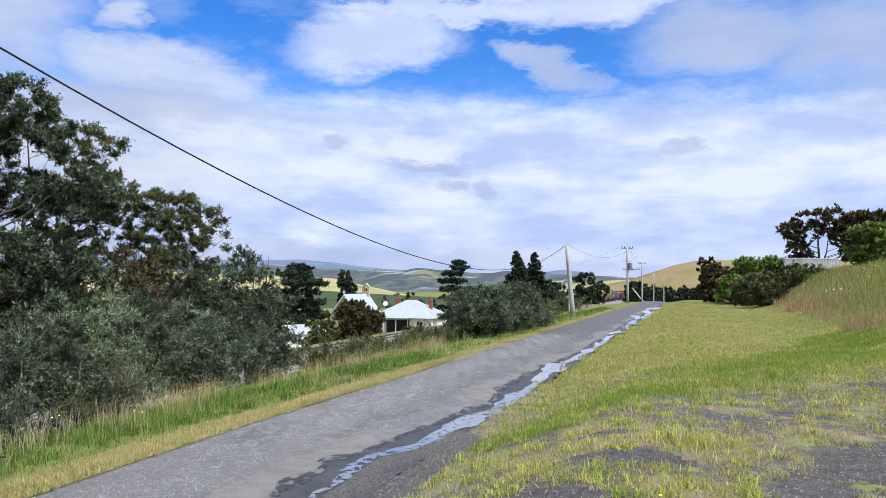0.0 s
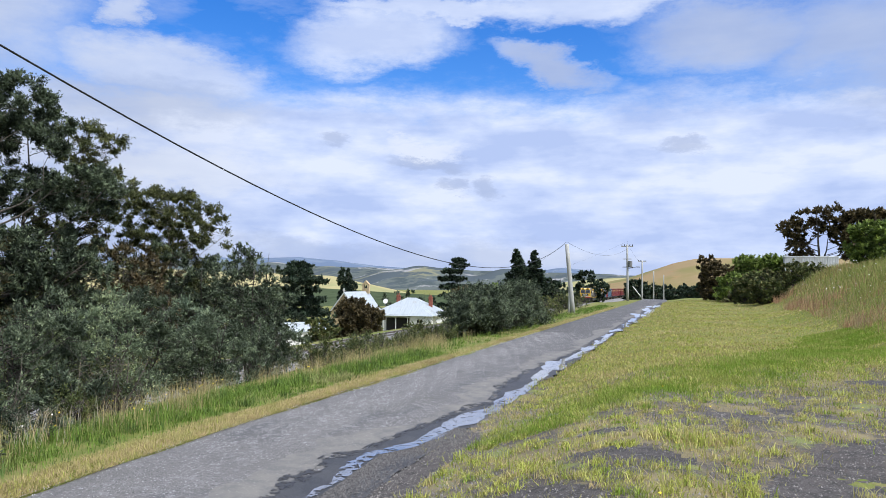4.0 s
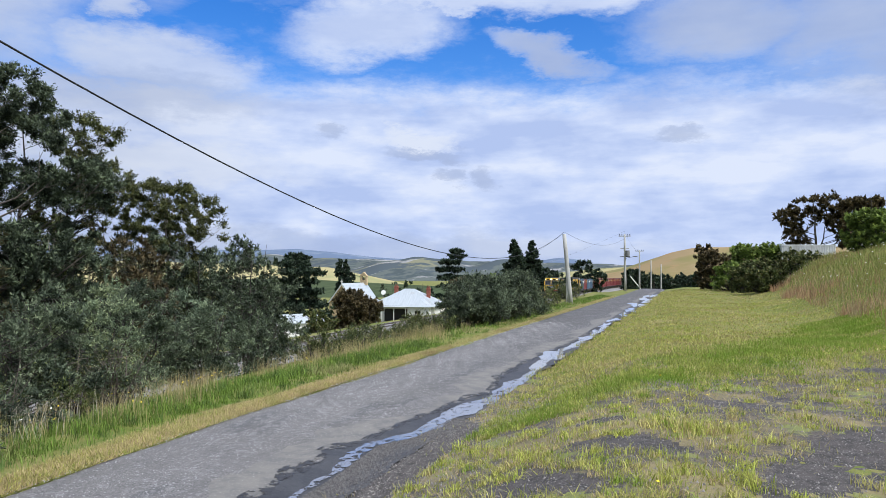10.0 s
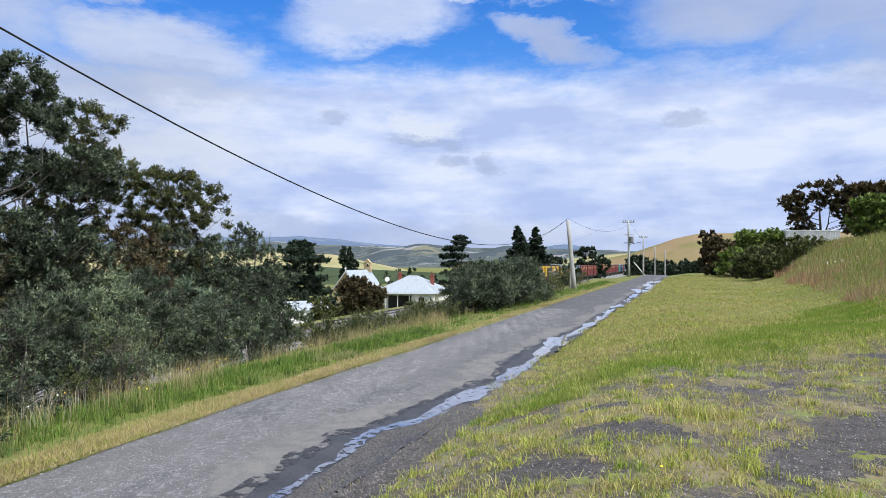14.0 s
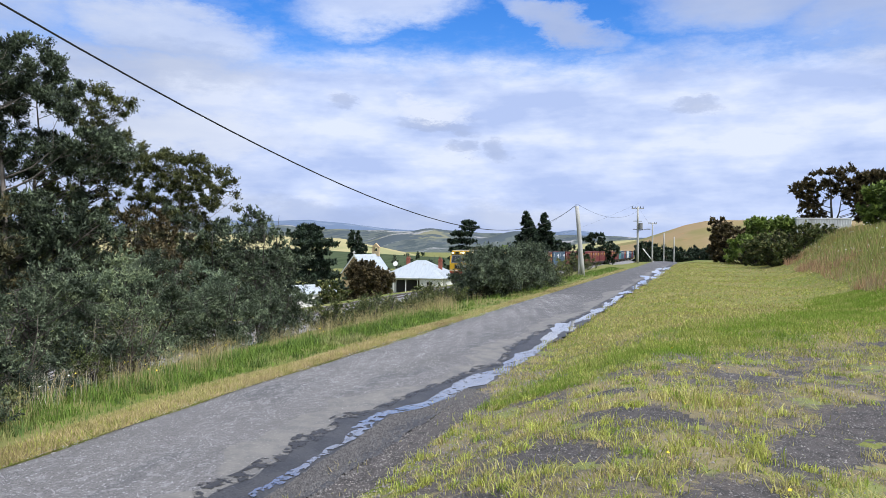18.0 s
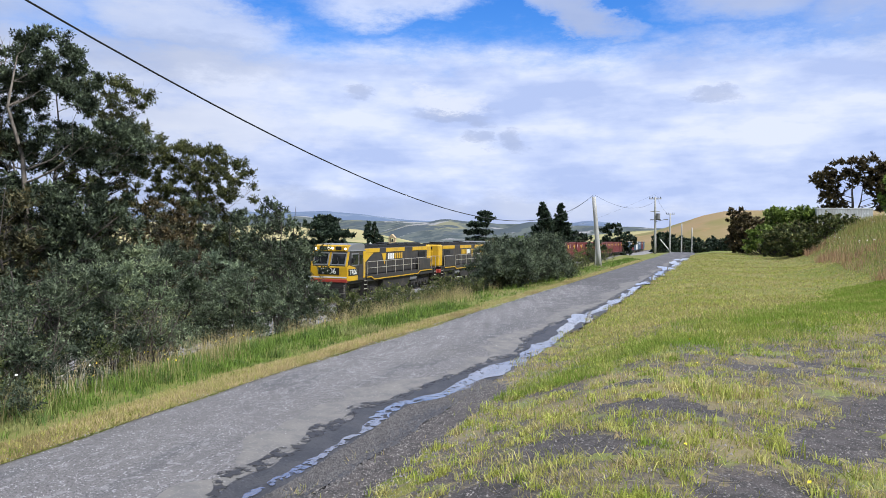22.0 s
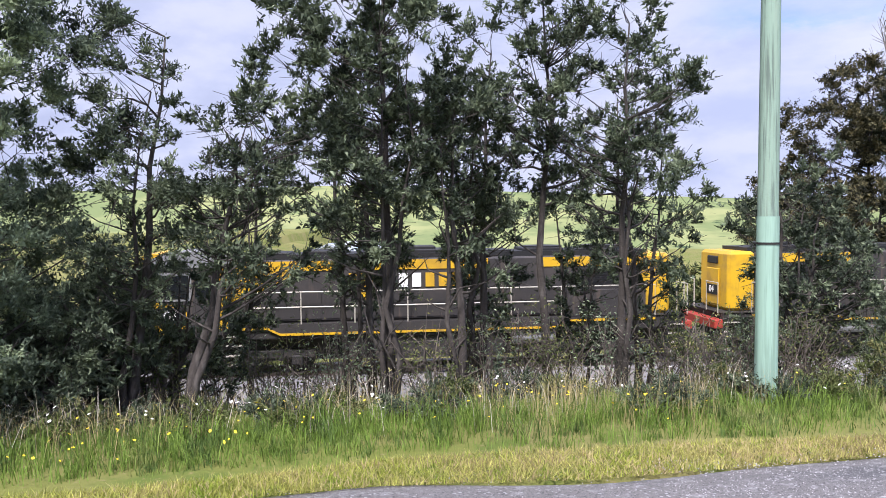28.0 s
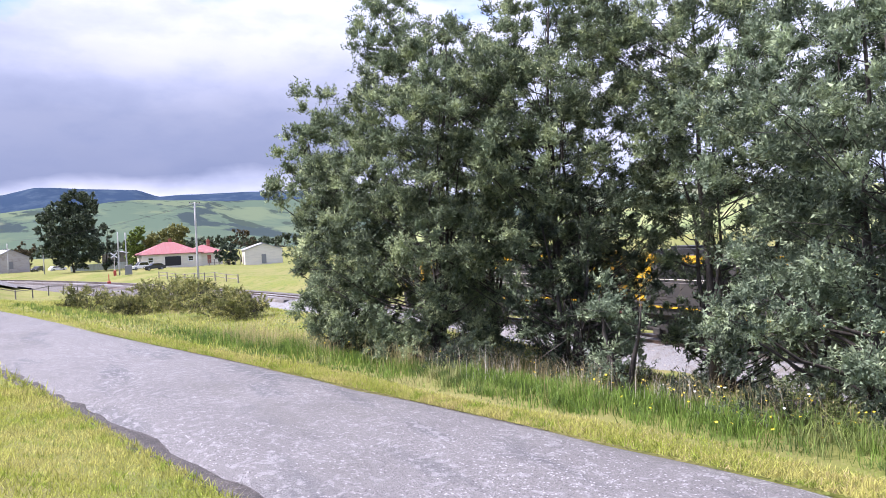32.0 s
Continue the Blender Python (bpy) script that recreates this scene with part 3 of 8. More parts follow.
# ---------------------------------------------------------------- trees
def make_tree(name, seed, height_m, blobs, clumps, per, size, leaf_mat, bark_mat, stems=1, spread=0.5, trunk=0.10, lean=(0, 0), clump=0.42,
              label="", category="tree", at=None, droop=0.0, slim=0.28, bare=0, group="", even=False):
    """A tapered trunk or several stems, limbs out to every clump, and a crown of separate leaves.
    blobs: ellipsoids (x, y, z, rx, ry, rz) that the crown fills."""
    rng = np.random.default_rng(seed)
    top = height_m
    wood = Geo()
    stem_pts = []
    for s in range(stems):
        ang = rng.uniform(0, 6.28)
        rad = spread * (0.3 + 0.7 * rng.random()) if stems > 1 else 0.0
        n = 7
        pts = []
        hs = top * (0.9 if s == 0 else rng.uniform(0.6, 0.88))
        for k in range(n):
            q = k / (n - 1)
            pts.append((lean[0] * q + rad * math.cos(ang) * (0.15 + q) + rng.normal(0, 0.03 * top * 0.3) * (k > 0),
                        lean[1] * q + rad * math.sin(ang) * (0.15 + q) + rng.normal(0, 0.03 * top * 0.3) * (k > 0), hs * q - 0.15 * (k == 0)))
        r0 = trunk * (1 if s == 0 else rng.uniform(0.5, 0.85))
        wood.tube(pts, [max(0.012, r0 * (1 - 0.9 * k / (n - 1))) * (1.25 if k == 0 else 1) for k in range(n)], 8)
        dense = np.array(pts)
        for a, b in zip(dense, dense[1:]):
            for q in np.linspace(0, 1, 5):
                stem_pts.append((*(a + (b - a) * q), r0 * (1 - 0.85 * (a[2] + (b[2] - a[2]) * q) / hs)))
    sp = np.array(stem_pts)
    vol = np.array([b[3] * b[4] * b[5] for b in blobs]) ** (0.45 if even else 0.7)
    pick = rng.choice(len(blobs), clumps, p=vol / vol.sum())
    C = []
    for i in pick:
        b = blobs[i]
        d = rng.normal(size=3)
        d /= np.linalg.norm(d)
        r = rng.uniform(0.35, 1.0) ** 0.6
        C.append((b[0] + d[0] * r * b[3], b[1] + d[1] * r * b[4], max(0.25, b[2] + d[2] * r * b[5])))
    C = np.array(C)
    for c in C[rng.random(len(C)) < (130 if size < 0.3 else 36) / len(C)]:
        below = sp[sp[:, 2] < max(c[2] - 0.05, 0.3)]
        if not len(below):
            continue
        dd = np.hypot(below[:, 0] - c[0], below[:, 1] - c[1]) + 0.9 * np.abs(c[2] - below[:, 2] - 0.55 * np.hypot(below[:, 0] - c[0], below[:, 1] - c[1]))
        b = below[np.argmin(dd)]
        mid = (b[:3] + c) / 2 + np.array([0, 0, -0.08 * np.linalg.norm(c - b[:3])]) + rng.normal(0, 0.05, 3)
        rr = max(0.010, min(b[3] * 0.5, 0.05 * trunk / 0.1))
        wood.tube([b[:3], b[:3] * 0.6 + mid * 0.4 + rng.normal(0, 0.03, 3), mid, mid * 0.4 + c * 0.6, c], [rr, rr * 0.8, rr * 0.6, rr * 0.42, rr * 0.2], 4, False)
        for _ in range(3 if size < 0.15 else 2 if size < 0.3 else 0):
            e = c + rng.normal(0, clump * 0.75, 3)
            wood.tube([mid * 0.3 + c * 0.7, e], [rr * 0.35, 0.004], 3, False)
    for _ in range(bare):
        b = sp[rng.integers(len(sp) // 3, len(sp))]
        if bare < 30 and b[2] > 0.72 * top:
            continue
        e = b[:3] + np.array([rng.normal(0, 0.05 * top), rng.normal(0, 0.05 * top), rng.uniform(0.04, 0.13) * top])
        wood.tube([b[:3], (b[:3] + e) / 2 + rng.normal(0, 0.1, 3), e], [0.022, 0.012, 0.004], 5, False)
    # leaves
    n = clumps * per
    centre = np.repeat(C, per, 0)
    cs = np.repeat(clump * rng.uniform(0.6, 1.25, clumps), per)
    # sprays: short twigs that fan out of each clump, with the leaves set along them
    fans = max(4, per // 20)
    out = C - np.array([C[:, 0].mean(), C[:, 1].mean(), C[:, 2].mean() * 0.8])
    out /= np.linalg.norm(out, axis=1)[:, None] + 1e-6
    fan = rng.normal(size=(clumps, fans, 3)) * np.array([1, 1, 0.75]) + 0.75 * out[:, None] + np.array([0, 0, 0.35 - 0.8 * droop])
    fan /= np.linalg.norm(fan, axis=2)[:, :, None]
    reach = rng.uniform(0.55, 1.45, (clumps, fans)) if size < 0.12 else rng.uniform(0.45, 1.2, (clumps, fans))
    which, tw = np.repeat(np.arange(clumps), per), rng.integers(0, fans, n)
    d = fan[which, tw]
    pos = centre + d * (cs * reach[which, tw] * (0.12 + 0.88 * rng.random(n) ** 0.75))[:, None] + rng.normal(size=(n, 3)) * (0.085 * cs)[:, None]
    aim = d * 0.6 + rng.normal(size=(n, 3)) * 0.55 + np.array([0, 0, 0.12 - droop])
    aim /= np.linalg.norm(aim, axis=1)[:, None]
    side = np.cross(aim, rng.normal(size=(n, 3)) * 0.65 + np.array([0, 0, 1.0]))
    side /= np.linalg.norm(side, axis=1)[:, None] + 1e-9
    L = size * rng.uniform(0.6, 1.4, n)[:, None]
    V = np.stack([pos + side * L * slim * 0.7, pos + aim * L, pos - side * L * slim * 0.7], 1).reshape(-1, 3)
    V[:, 2] = np.maximum(V[:, 2], 0.02)
    i = np.arange(n)[:, None] * 3
    crown = np_mesh("crown", V, i + np.arange(3), leaf_mat)
    ob = thing(name, at if at is not None else pose(0, 0, 0), label, category, group)
    part("trunk", wood, bark_mat, ob, smooth=True)
    part("crown", crown, leaf_mat, ob)
    return ob


def stand(x, y, turn=0.0, sink=0.05):
    return pose(x, y, ground_z(x, y) - sink, 0, 0, turn)


def polar(bearing, r):
    """A place by its bearing (degrees left of the road's way) and distance from the camera."""
    return -r * math.sin(radians(bearing)), r * math.cos(radians(bearing))


def wattle(seed, x, y, h, w, clumps, mat="wattle", stems=3, low=0.25, per=330, bare=0, lean=(0, 0), spread=0.6, label="", turn=0.0, size=0.080):
    rng = np.random.default_rng(seed + 500)
    blobs = []
    for k in range(7):
        q = low + (0.93 - low) * k / 6
        rr = w * (0.55 + 0.45 * math.sin(math.pi * (q - low) / (1.0 - low) * 0.85 + 0.35)) * (1 if k < 6 else 0.6)
        a = rng.uniform(0, 6.28)
        blobs.append((lean[0] * q + 0.3 * w * math.cos(a), lean[1] * q + 0.3 * w * math.sin(a), h * q, rr, rr, h * 0.13))
    return make_tree("wattle_tree", seed, h, blobs, int(clumps * 1.6), int(per * (0.6 if w < 1.45 else 0.95)), size, M[mat], M["bark"], stems=stems, spread=spread, trunk=0.085, lean=lean, bare=bare,
                     clump=0.27, slim=0.33, label=label or "slender grey-green wattle tree beside the railway", at=stand(x, y, turn), group="wattles along the railway")


# row of thin trees between the road and the railway
wattle(1, -11.1, 0.2, 7.2, 1.5, 70, low=0.45, stems=3, bare=14)
wattle(2, -12.9, 1.7, 6.6, 1.0, 34, low=0.45, stems=2, bare=10)
wattle(3, -12.4, 2.9, 7.6, 1.1, 42, low=0.5, stems=1, bare=12, label="tall thin wattle with a bare dark trunk")
wattle(4, -11.5, 3.9, 6.4, 1.2, 44, low=0.4, stems=2, bare=12)
wattle(5, -13.5, 8.0, 4.4, 1.2, 40, low=0.3, stems=3, bare=10)
wattle(6, -11.4, 1.3, 5.0, 0.9, 22, low=0.5, stems=2, bare=14)
wattle(7, -10.6, -2.6, 5.2, 1.1, 36, low=0.45, stems=2, lean=(-0.8, 1.2), bare=12, label="leaning wattle with a crooked dark trunk")
wattle(8, -10.6, -3.5, 6.1, 0.9, 46, low=0.30, stems=2, bare=8, size=0.064, per=420)
wattle(9, -10.1, -5.5, 7.0, 2.1, 270, "wattle_light", low=0.08, stems=5, label="dense pale grey-green wattle with foliage to the ground", size=0.064, per=420)
wattle(10, -11.6, -9.4, 8.8, 2.6, 260, "wattle_green", low=0.34, stems=4, bare=6, label="broad dark wattle with several bare stems", size=0.064, per=420)
wattle(11, -10.4, -12.4, 9.0, 2.7, 340, "wattle_green", low=0.28, stems=5, bare=6, size=0.064, per=420)
wattle(12, -8.6, -14.6, 8.2, 2.4, 380, "wattle_green", low=0.06, stems=5, label="dense wattle at the end of the row", size=0.064, per=420)
wattle(13, -7.3, -17.2, 6.2, 1.55, 260, "wattle_green", low=0.06, stems=5, label="dense wattle at the end of the row", size=0.064, per=420)
wattle(15, -11.2, -16.0, 7.6, 2.2, 170, "wattle_green", low=0.1, stems=4, size=0.064, per=420)
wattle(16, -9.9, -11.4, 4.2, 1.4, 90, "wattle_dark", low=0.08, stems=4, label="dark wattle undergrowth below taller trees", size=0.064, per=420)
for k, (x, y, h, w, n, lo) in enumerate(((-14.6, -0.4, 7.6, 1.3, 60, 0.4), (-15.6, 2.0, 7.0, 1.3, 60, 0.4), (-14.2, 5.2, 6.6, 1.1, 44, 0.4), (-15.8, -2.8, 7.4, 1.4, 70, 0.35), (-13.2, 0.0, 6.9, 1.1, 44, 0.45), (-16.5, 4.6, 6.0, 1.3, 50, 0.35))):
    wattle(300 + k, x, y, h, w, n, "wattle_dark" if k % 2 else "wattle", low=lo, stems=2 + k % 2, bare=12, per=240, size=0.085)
for k, (x, y, h, w, n) in enumerate(((-12.6, -8.0, 3.4, 1.3, 70), (-12.2, -6.2, 2.8, 1.2, 50), (-13.4, -10.6, 3.4, 1.4, 70), (-12.9, -13.8, 3.4, 1.4, 70))):
    wattle(310 + k, x, y, h, w, n, "wattle_green", low=0.06, stems=4, per=230, size=0.085, label="dark wattle undergrowth below taller trees")
for k, (x, y, h, w, n) in enumerate(((-11.2, -3.9, 2.2, 1.1, 44), (-12.6, -3.4, 2.8, 1.2, 50), (-10.9, -4.6, 2.0, 1.0, 36), (-13.6, -5.0, 3.4, 1.4, 60))):
    wattle(320 + k, x, y, h, w, n, "wattle", low=0.1, stems=4, per=300, bare=16, label="low grey-green wattle thicket under taller trees")
wattle(14, -8.9, -9.1, 1.9, 0.5, 14, "wattle_light", low=0.2, stems=2, label="small pale young wattle", size=0.064, per=420)

# far side of the railway
x, y = polar(50.0, 43)
make_tree("eucalyptus_tree", 21, 16.3, [(0.33, 0, 14.4, 2.0, 2.0, 1.7), (-2.0, 0, 12.9, 1.8, 1.8, 1.6), (2.5, 0.67, 13.2, 1.4, 1.3, 1.3), (3.8, 0.89, 10.3, 1.9, 1.8, 1.3), (-3.8, -0.89, 10.7, 2.1, 2.0, 1.8),
                                        (0.23, 0.56, 10.3, 2.3, 2.3, 1.3), (-2.0, 0.56, 7.4, 2.9, 2.5, 1.6), (2.9, 0, 7.2, 2.3, 2.3, 1.3), (-3.3, 0, 4.1, 2.9, 2.5, 1.7), (1.7, 0, 3.5, 3.1, 2.7, 1.7)],
          560, 360, 0.13, M["wattle_dark"], M["pale_bark"], stems=3, spread=2.2, trunk=0.26,
          clump=0.62, slim=0.42, bare=34, label="tall dark gum tree with bare twigs over its crown", at=stand(x, y))
x, y = polar(45.6, 48)
make_tree("eucalyptus_tree", 23, 16.6, [(0, 0, 14.5, 2.2, 2.0, 1.8), (1.5, 0, 11.6, 2.2, 2.0, 1.8), (-1.2, 0, 10.8, 2.2, 2.2, 2.0), (0, 0, 7.1, 3.0, 2.8, 2.0), (0, 0, 3.4, 3.2, 3.0, 1.8)], 210, 380, 0.125,
          M["eucalypt"], M["bark"], stems=2, spread=0.9, trunk=0.18, clump=0.58, slim=0.42, bare=10, droop=0.5, label="brownish gum tree with drooping leaves", at=stand(x, y))
x, y = polar(40.0, 55)
make_tree("eucalyptus_tree", 22, 13.7, [(0, 0, 11.9, 3.0, 2.8, 1.0), (2.5, 0, 10.8, 2.3, 2.3, 1.0), (-2.5, 0.57, 10.4, 2.5, 2.5, 1.2), (3.9, 0, 9.5, 1.4, 1.4, 0.95), (0, 0, 9.1, 3.4, 3.0, 1.3), (0, 0, 6.9, 3.9, 3.2, 1.6), (-1.1, 0, 3.9, 4.1, 3.4, 2.0), (2.9, 0, 3.9, 2.8, 2.5, 2.0)], 350, 380, 0.12,
          M["eucalypt"], M["pale_bark"], stems=4, spread=2.0, trunk=0.17, clump=0.56, slim=0.42, bare=12, label="olive gum tree with a rounded open crown", at=stand(x, y))
x, y = polar(55.6, 43)
make_tree("eucalyptus_tree", 24, 15.6, [(0, 0, 13.6, 1.9, 1.9, 1.6), (-1.0, -1.2, 11.4, 2.4, 2.2, 1.7), (1.0, 1.2, 10.8, 2.4, 2.4, 1.8), (-1.4, -1.6, 8.6, 2.6, 2.6, 1.8), (0.8, 0.8, 7.2, 3.0, 2.8, 1.8), (-1.7, -1.8, 5.4, 3.0, 2.8, 1.8), (0, 0, 2.8, 3.6, 3.0, 1.8)], 320, 320, 0.13,
          M["gum_dark"], M["bark"], stems=4, spread=1.7, trunk=0.2, clump=0.66, slim=0.42, bare=36, droop=0.4, label="brown half-bare gum tree behind the railway", at=stand(x, y))
for seed, bear, r, h, w, mat in ((31, 44, 47, 9.6, 3.2, "gum_dark"), (32, 48.5, 44, 10.4, 3.4, "eucalypt"), (33, 37, 57, 9.2, 3.2, "wattle_dark"), (34, 33.9, 60, 9.2, 2.5, "wattle_dark"), (35, 55.5, 41, 10.2, 3.2, "gum_dark"), (25, 53, 37, 8.2, 3.0, "gum_dark"), (26, 47, 40, 7.6, 3.0, "wattle_dark"),
                                 (27, 42, 46, 8.0, 3.0, "brown_leaf"), (28, 37.5, 50, 6.6, 2.8, "wattle_dark"), (36, 40.2, 52, 9.4, 3.2, "wattle_dark"), (37, 51, 40, 9.0, 3.2, "wattle_dark"), (38, 58.5, 38, 8.0, 2.6, "gum_dark"), (29, 64, 34, 4.0, 2.4, "scrub"), (30, 70, 36, 4.6, 2.2, "eucalypt")):
    x, y = polar(bear, r)
    make_tree("tree", seed, h, [(0, 0, h * 0.66, w * 0.8, w * 0.8, h * 0.26), (w * 0.4, 0, h * 0.4, w * 0.7, w * 0.7, h * 0.24), (-w * 0.4, 0, h * 0.3, w * 0.7, w * 0.7, h * 0.24)], 95, 110, 0.23, M[mat], M["bark"],
              stems=4, spread=w * 0.6, trunk=0.09, clump=0.55, bare=8, label="low dense dull green tree behind the railway", at=stand(x, y), group="low trees behind the railway")



def dead_tree():
    x, y = polar(53.3, 45.5)
    rng = np.random.default_rng(91)
    ob = thing("dead_tree", stand(x, y), "bare dead gum tree with thin upright twigs", "tree")
    g = Geo().tube([(0, 0, -0.3), (0.2, 0, 5), (-0.1, 0.1, 9), (0.1, 0, 12.5), (0.2, 0, 16.0), (0.35, 0, 18.4)], [0.26, 0.22, 0.17, 0.11, 0.05, 0.012], 8)
    part("trunk", g, M["pale_bark"], ob, smooth=True)
    for k in range(15):
        z = rng.uniform(11, 15.2)
        a = rng.uniform(0, 6.28)
        r, h = rng.uniform(0.5, 1.9), rng.uniform(2.0, 3.4)
        p = [(0.1, 0, z), (0.1 + r * 0.6 * math.cos(a), r * 0.6 * math.sin(a), z + h * 0.35), (0.1 + r * math.cos(a), r * math.sin(a), min(z + h, 18.2))]
        b = Geo().tube(p, [0.06, 0.04, 0.010], 5, False)
        for q in range(7):
            t = rng.uniform(0.3, 1)
            c = Vector(p[1]).lerp(Vector(p[2]), t)
            e = c + Vector((rng.normal(0, 0.45), rng.normal(0, 0.45), rng.uniform(0.3, 1.1)))
            b.tube([c, e], [0.018, 0.006], 4, False)
        part("branch", b, M["pale_bark"], ob)


dead_tree()

# ---------------------------------------------------------------- poles
def pole(x, y, h, r0, r1, lean, mat, label):
    ob = thing("power_pole", stand(x, y, 0, 0.25), label, "power pole", "timber poles along the road")
    g = Geo().tube([(lean[0] * q, lean[1] * q, h * q) for q in (0, 0.25, 0.5, 0.75, 1)], [r0 + (r1 - r0) * q for q in (0, 0.25, 0.5, 0.75, 1)], 14)
    part("pole_shaft", g, mat, ob, smooth=True)
    return ob


M["pole_green"] = shade("green_treated_timber", (0.25, 0.36, 0.285), 0.85, spots=[((30, 30, 1.2), 4, 0.45, 0.65, (0.13, 0.18, 0.15)), ((14, 14, 0.5), 4, 0.52, 0.7, (0.27, 0.37, 0.29))], bump=(30, 0.5, 0.01))
M["pole_grey"] = shade("weathered_pole_timber", (0.42, 0.42, 0.40), 0.9, spots=[((30, 30, 1.2), 4, 0.45, 0.65, (0.28, 0.28, 0.27))], bump=(30, 0.4, 0.01))
pole(-9.85, 5.35, 9.2, 0.15, 0.115, (0.05, 0.0), M["pole_green"], "green treated timber power pole in roadside grass")
pole(-9.9, 59, 5.8, 0.20, 0.15, (-0.55, 0), M["pole_grey"], "leaning weathered grey timber pole")
pole(-9.9, 103, 7.9, 0.17, 0.12, (-0.1, 0), M["pole_grey"], "grey timber power pole with a transformer")


# ---------------------------------------------------------------- railway
M["steel"] = shade("rail_steel", (0.20, 0.17, 0.15), 0.45, 0.8, spots=[(3, 3, 0.45, 0.6, (0.14, 0.10, 0.08))])
M["sleeper"] = shade("weathered_sleeper", (0.17, 0.15, 0.135), 0.9, spots=[((3, 30, 10), 3, 0.4, 0.65, (0.10, 0.085, 0.075))])


def track_pose(y, z=RAIL_Z):
    return pose(float(track_x(y)), y, z, 0, 0, 90 + math.degrees(math.atan(0.028)))


def build_track():
    ys = np.concatenate([np.arange(-420, -45, 6.0), np.arange(-45, 90, 0.5), np.arange(90, 420, 6.0)])
    prof = [(-3.3, -0.75), (-2.2, -0.45), (-1.35, -0.13), (0, -0.11), (1.35, -0.13), (2.2, -0.45), (3.3, -0.75)]
    rng = np.random.default_rng(7)
    V = np.array([[float(track_x(y)) + u, y, float(rail_z(y)) + z + rng.normal(0, 0.02)] for y in ys for u, z in prof])
    k = len(prof)
    i = (np.arange(len(ys) - 1)[:, None] * k + np.arange(k - 1)).ravel()
    bed = tagged(new("railway_bed", np_mesh("railway_bed", V, np.stack([i, i + 1, i + k + 1, i + k], 1), M["ballast"], True)),
                 "grey crushed stone ballast under the railway", "ballast", kind="structure")
    for s in (-1, 1):
        g = Geo()
        prof2 = [(-0.065, -0.14), (0.065, -0.14), (0.065, -0.125), (0.012, -0.11), (0.012, -0.035), (0.035, -0.025), (0.035, 0), (-0.035, 0), (-0.035, -0.025), (-0.012, -0.035), (-0.012, -0.11), (-0.065, -0.125)]
        c = s * 0.55
        along = list(range(-420, 411, 5))
        vs = [(float(track_x(y)) + c + u, y, float(rail_z(y)) + z) for y in along for u, z in prof2]
        n = len(prof2)
        g.add(vs, [(k * n + j, k * n + (j + 1) % n, (k + 1) * n + (j + 1) % n, (k + 1) * n + j) for k in range(len(along) - 1) for j in range(n)])
        tagged(new("rail", g.mesh("rail", M["steel"])), "brown worn steel rail on the ballast", "rail", "railway track", "structure")
    sl = Geo().box(-1.0, 1.0, -0.11, 0.11, -0.27, -0.135, 0.015).mesh("sleeper", M["sleeper"])
    for y in np.arange(-150, 70, 0.66):
        ob = new("sleeper", sl)
        ob.parent = bed
        ob.matrix_basis = pose(float(track_x(y)), y, float(rail_z(y)) + rng.normal(0, 0.004), 0, 0, math.degrees(math.atan(float(track_x(y - 3) - track_x(y + 3)) / 6)))


build_track()
M["yard_stone"] = shade("dark_oily_yard_stone", (0.125, 0.115, 0.108), 0.95, spots=[(9, 4, 0.45, 0.62, (0.075, 0.068, 0.064)), (0.4, 4, 0.5, 0.66, (0.19, 0.175, 0.155))], bump=(20, 0.8, 0.04))


def yard():
    """Dark stone yard before the crossing, with a siding beside the main line."""
    ys, us = np.arange(-215, -58, 2.0), np.linspace(-3.2, 9.5, 14)
    V = []
    for y in ys:
        k = float(smooth(-58, -92, y))
        for u in us:
            x = float(track_x(y)) + (u if u < 1.6 else 1.6 + (u - 1.6) * max(k, 0.04))
            V.append((x, y, float(rail_z(y)) - 0.115 - 0.05 * max(0.0, abs(u - 3.2) - 5.0) - (0.5 if u in (us[0], us[-1]) else 0.0)))
    n = len(us)
    i = (np.arange(len(ys) - 1)[:, None] * n + np.arange(n - 1)).ravel()
    tagged(new("railway_yard", np_mesh("railway_yard", V, np.stack([i, i + 1, i + n + 1, i + n], 1), M["yard_stone"], True)), "dark oily stone of the railway yard by the crossing", "ballast", kind="structure")
    for s in (-0.55, 0.55):
        pts = [(float(track_x(y)) + 4.3 * float(smooth(-62, -105, y)) + s, y, float(rail_z(y)) - 0.03) for y in np.arange(-215, -70, 5.0)]
        tagged(new("rail", Geo().tube(pts, [0.05] * len(pts), 4).mesh("rail", M["steel"])), "brown worn steel rail of a siding", "rail", "railway track", "structure")


yard()

# ---------------------------------------------------------------- train
M["yellow"] = shade("loco_yellow_paint", (0.60, 0.36, 0.012), 0.45, spots=[(1.5, 4, 0.45, 0.75, (0.42, 0.25, 0.03)), ((2, 2, 0.4), 5, 0.55, 0.75, (0.30, 0.19, 0.04))])
M["loco_grey"] = shade("loco_grey_paint", (0.034, 0.031, 0.031), 0.55, spots=[(1.2, 4, 0.45, 0.7, (0.052, 0.045, 0.041)), ((3, 3, 0.5), 5, 0.55, 0.72, (0.085, 0.066, 0.052))])
M["roof_grey"] = shade("loco_roof_paint", (0.18, 0.185, 0.19), 0.55, spots=[(2, 4, 0.5, 0.7, (0.18, 0.18, 0.18))])
M["under"] = shade("underframe_black", (0.022, 0.020, 0.019), 0.7, spots=[(3, 4, 0.5, 0.7, (0.05, 0.042, 0.036))])
M["red"] = shade("buffer_red_paint", (0.35, 0.045, 0.03), 0.5)
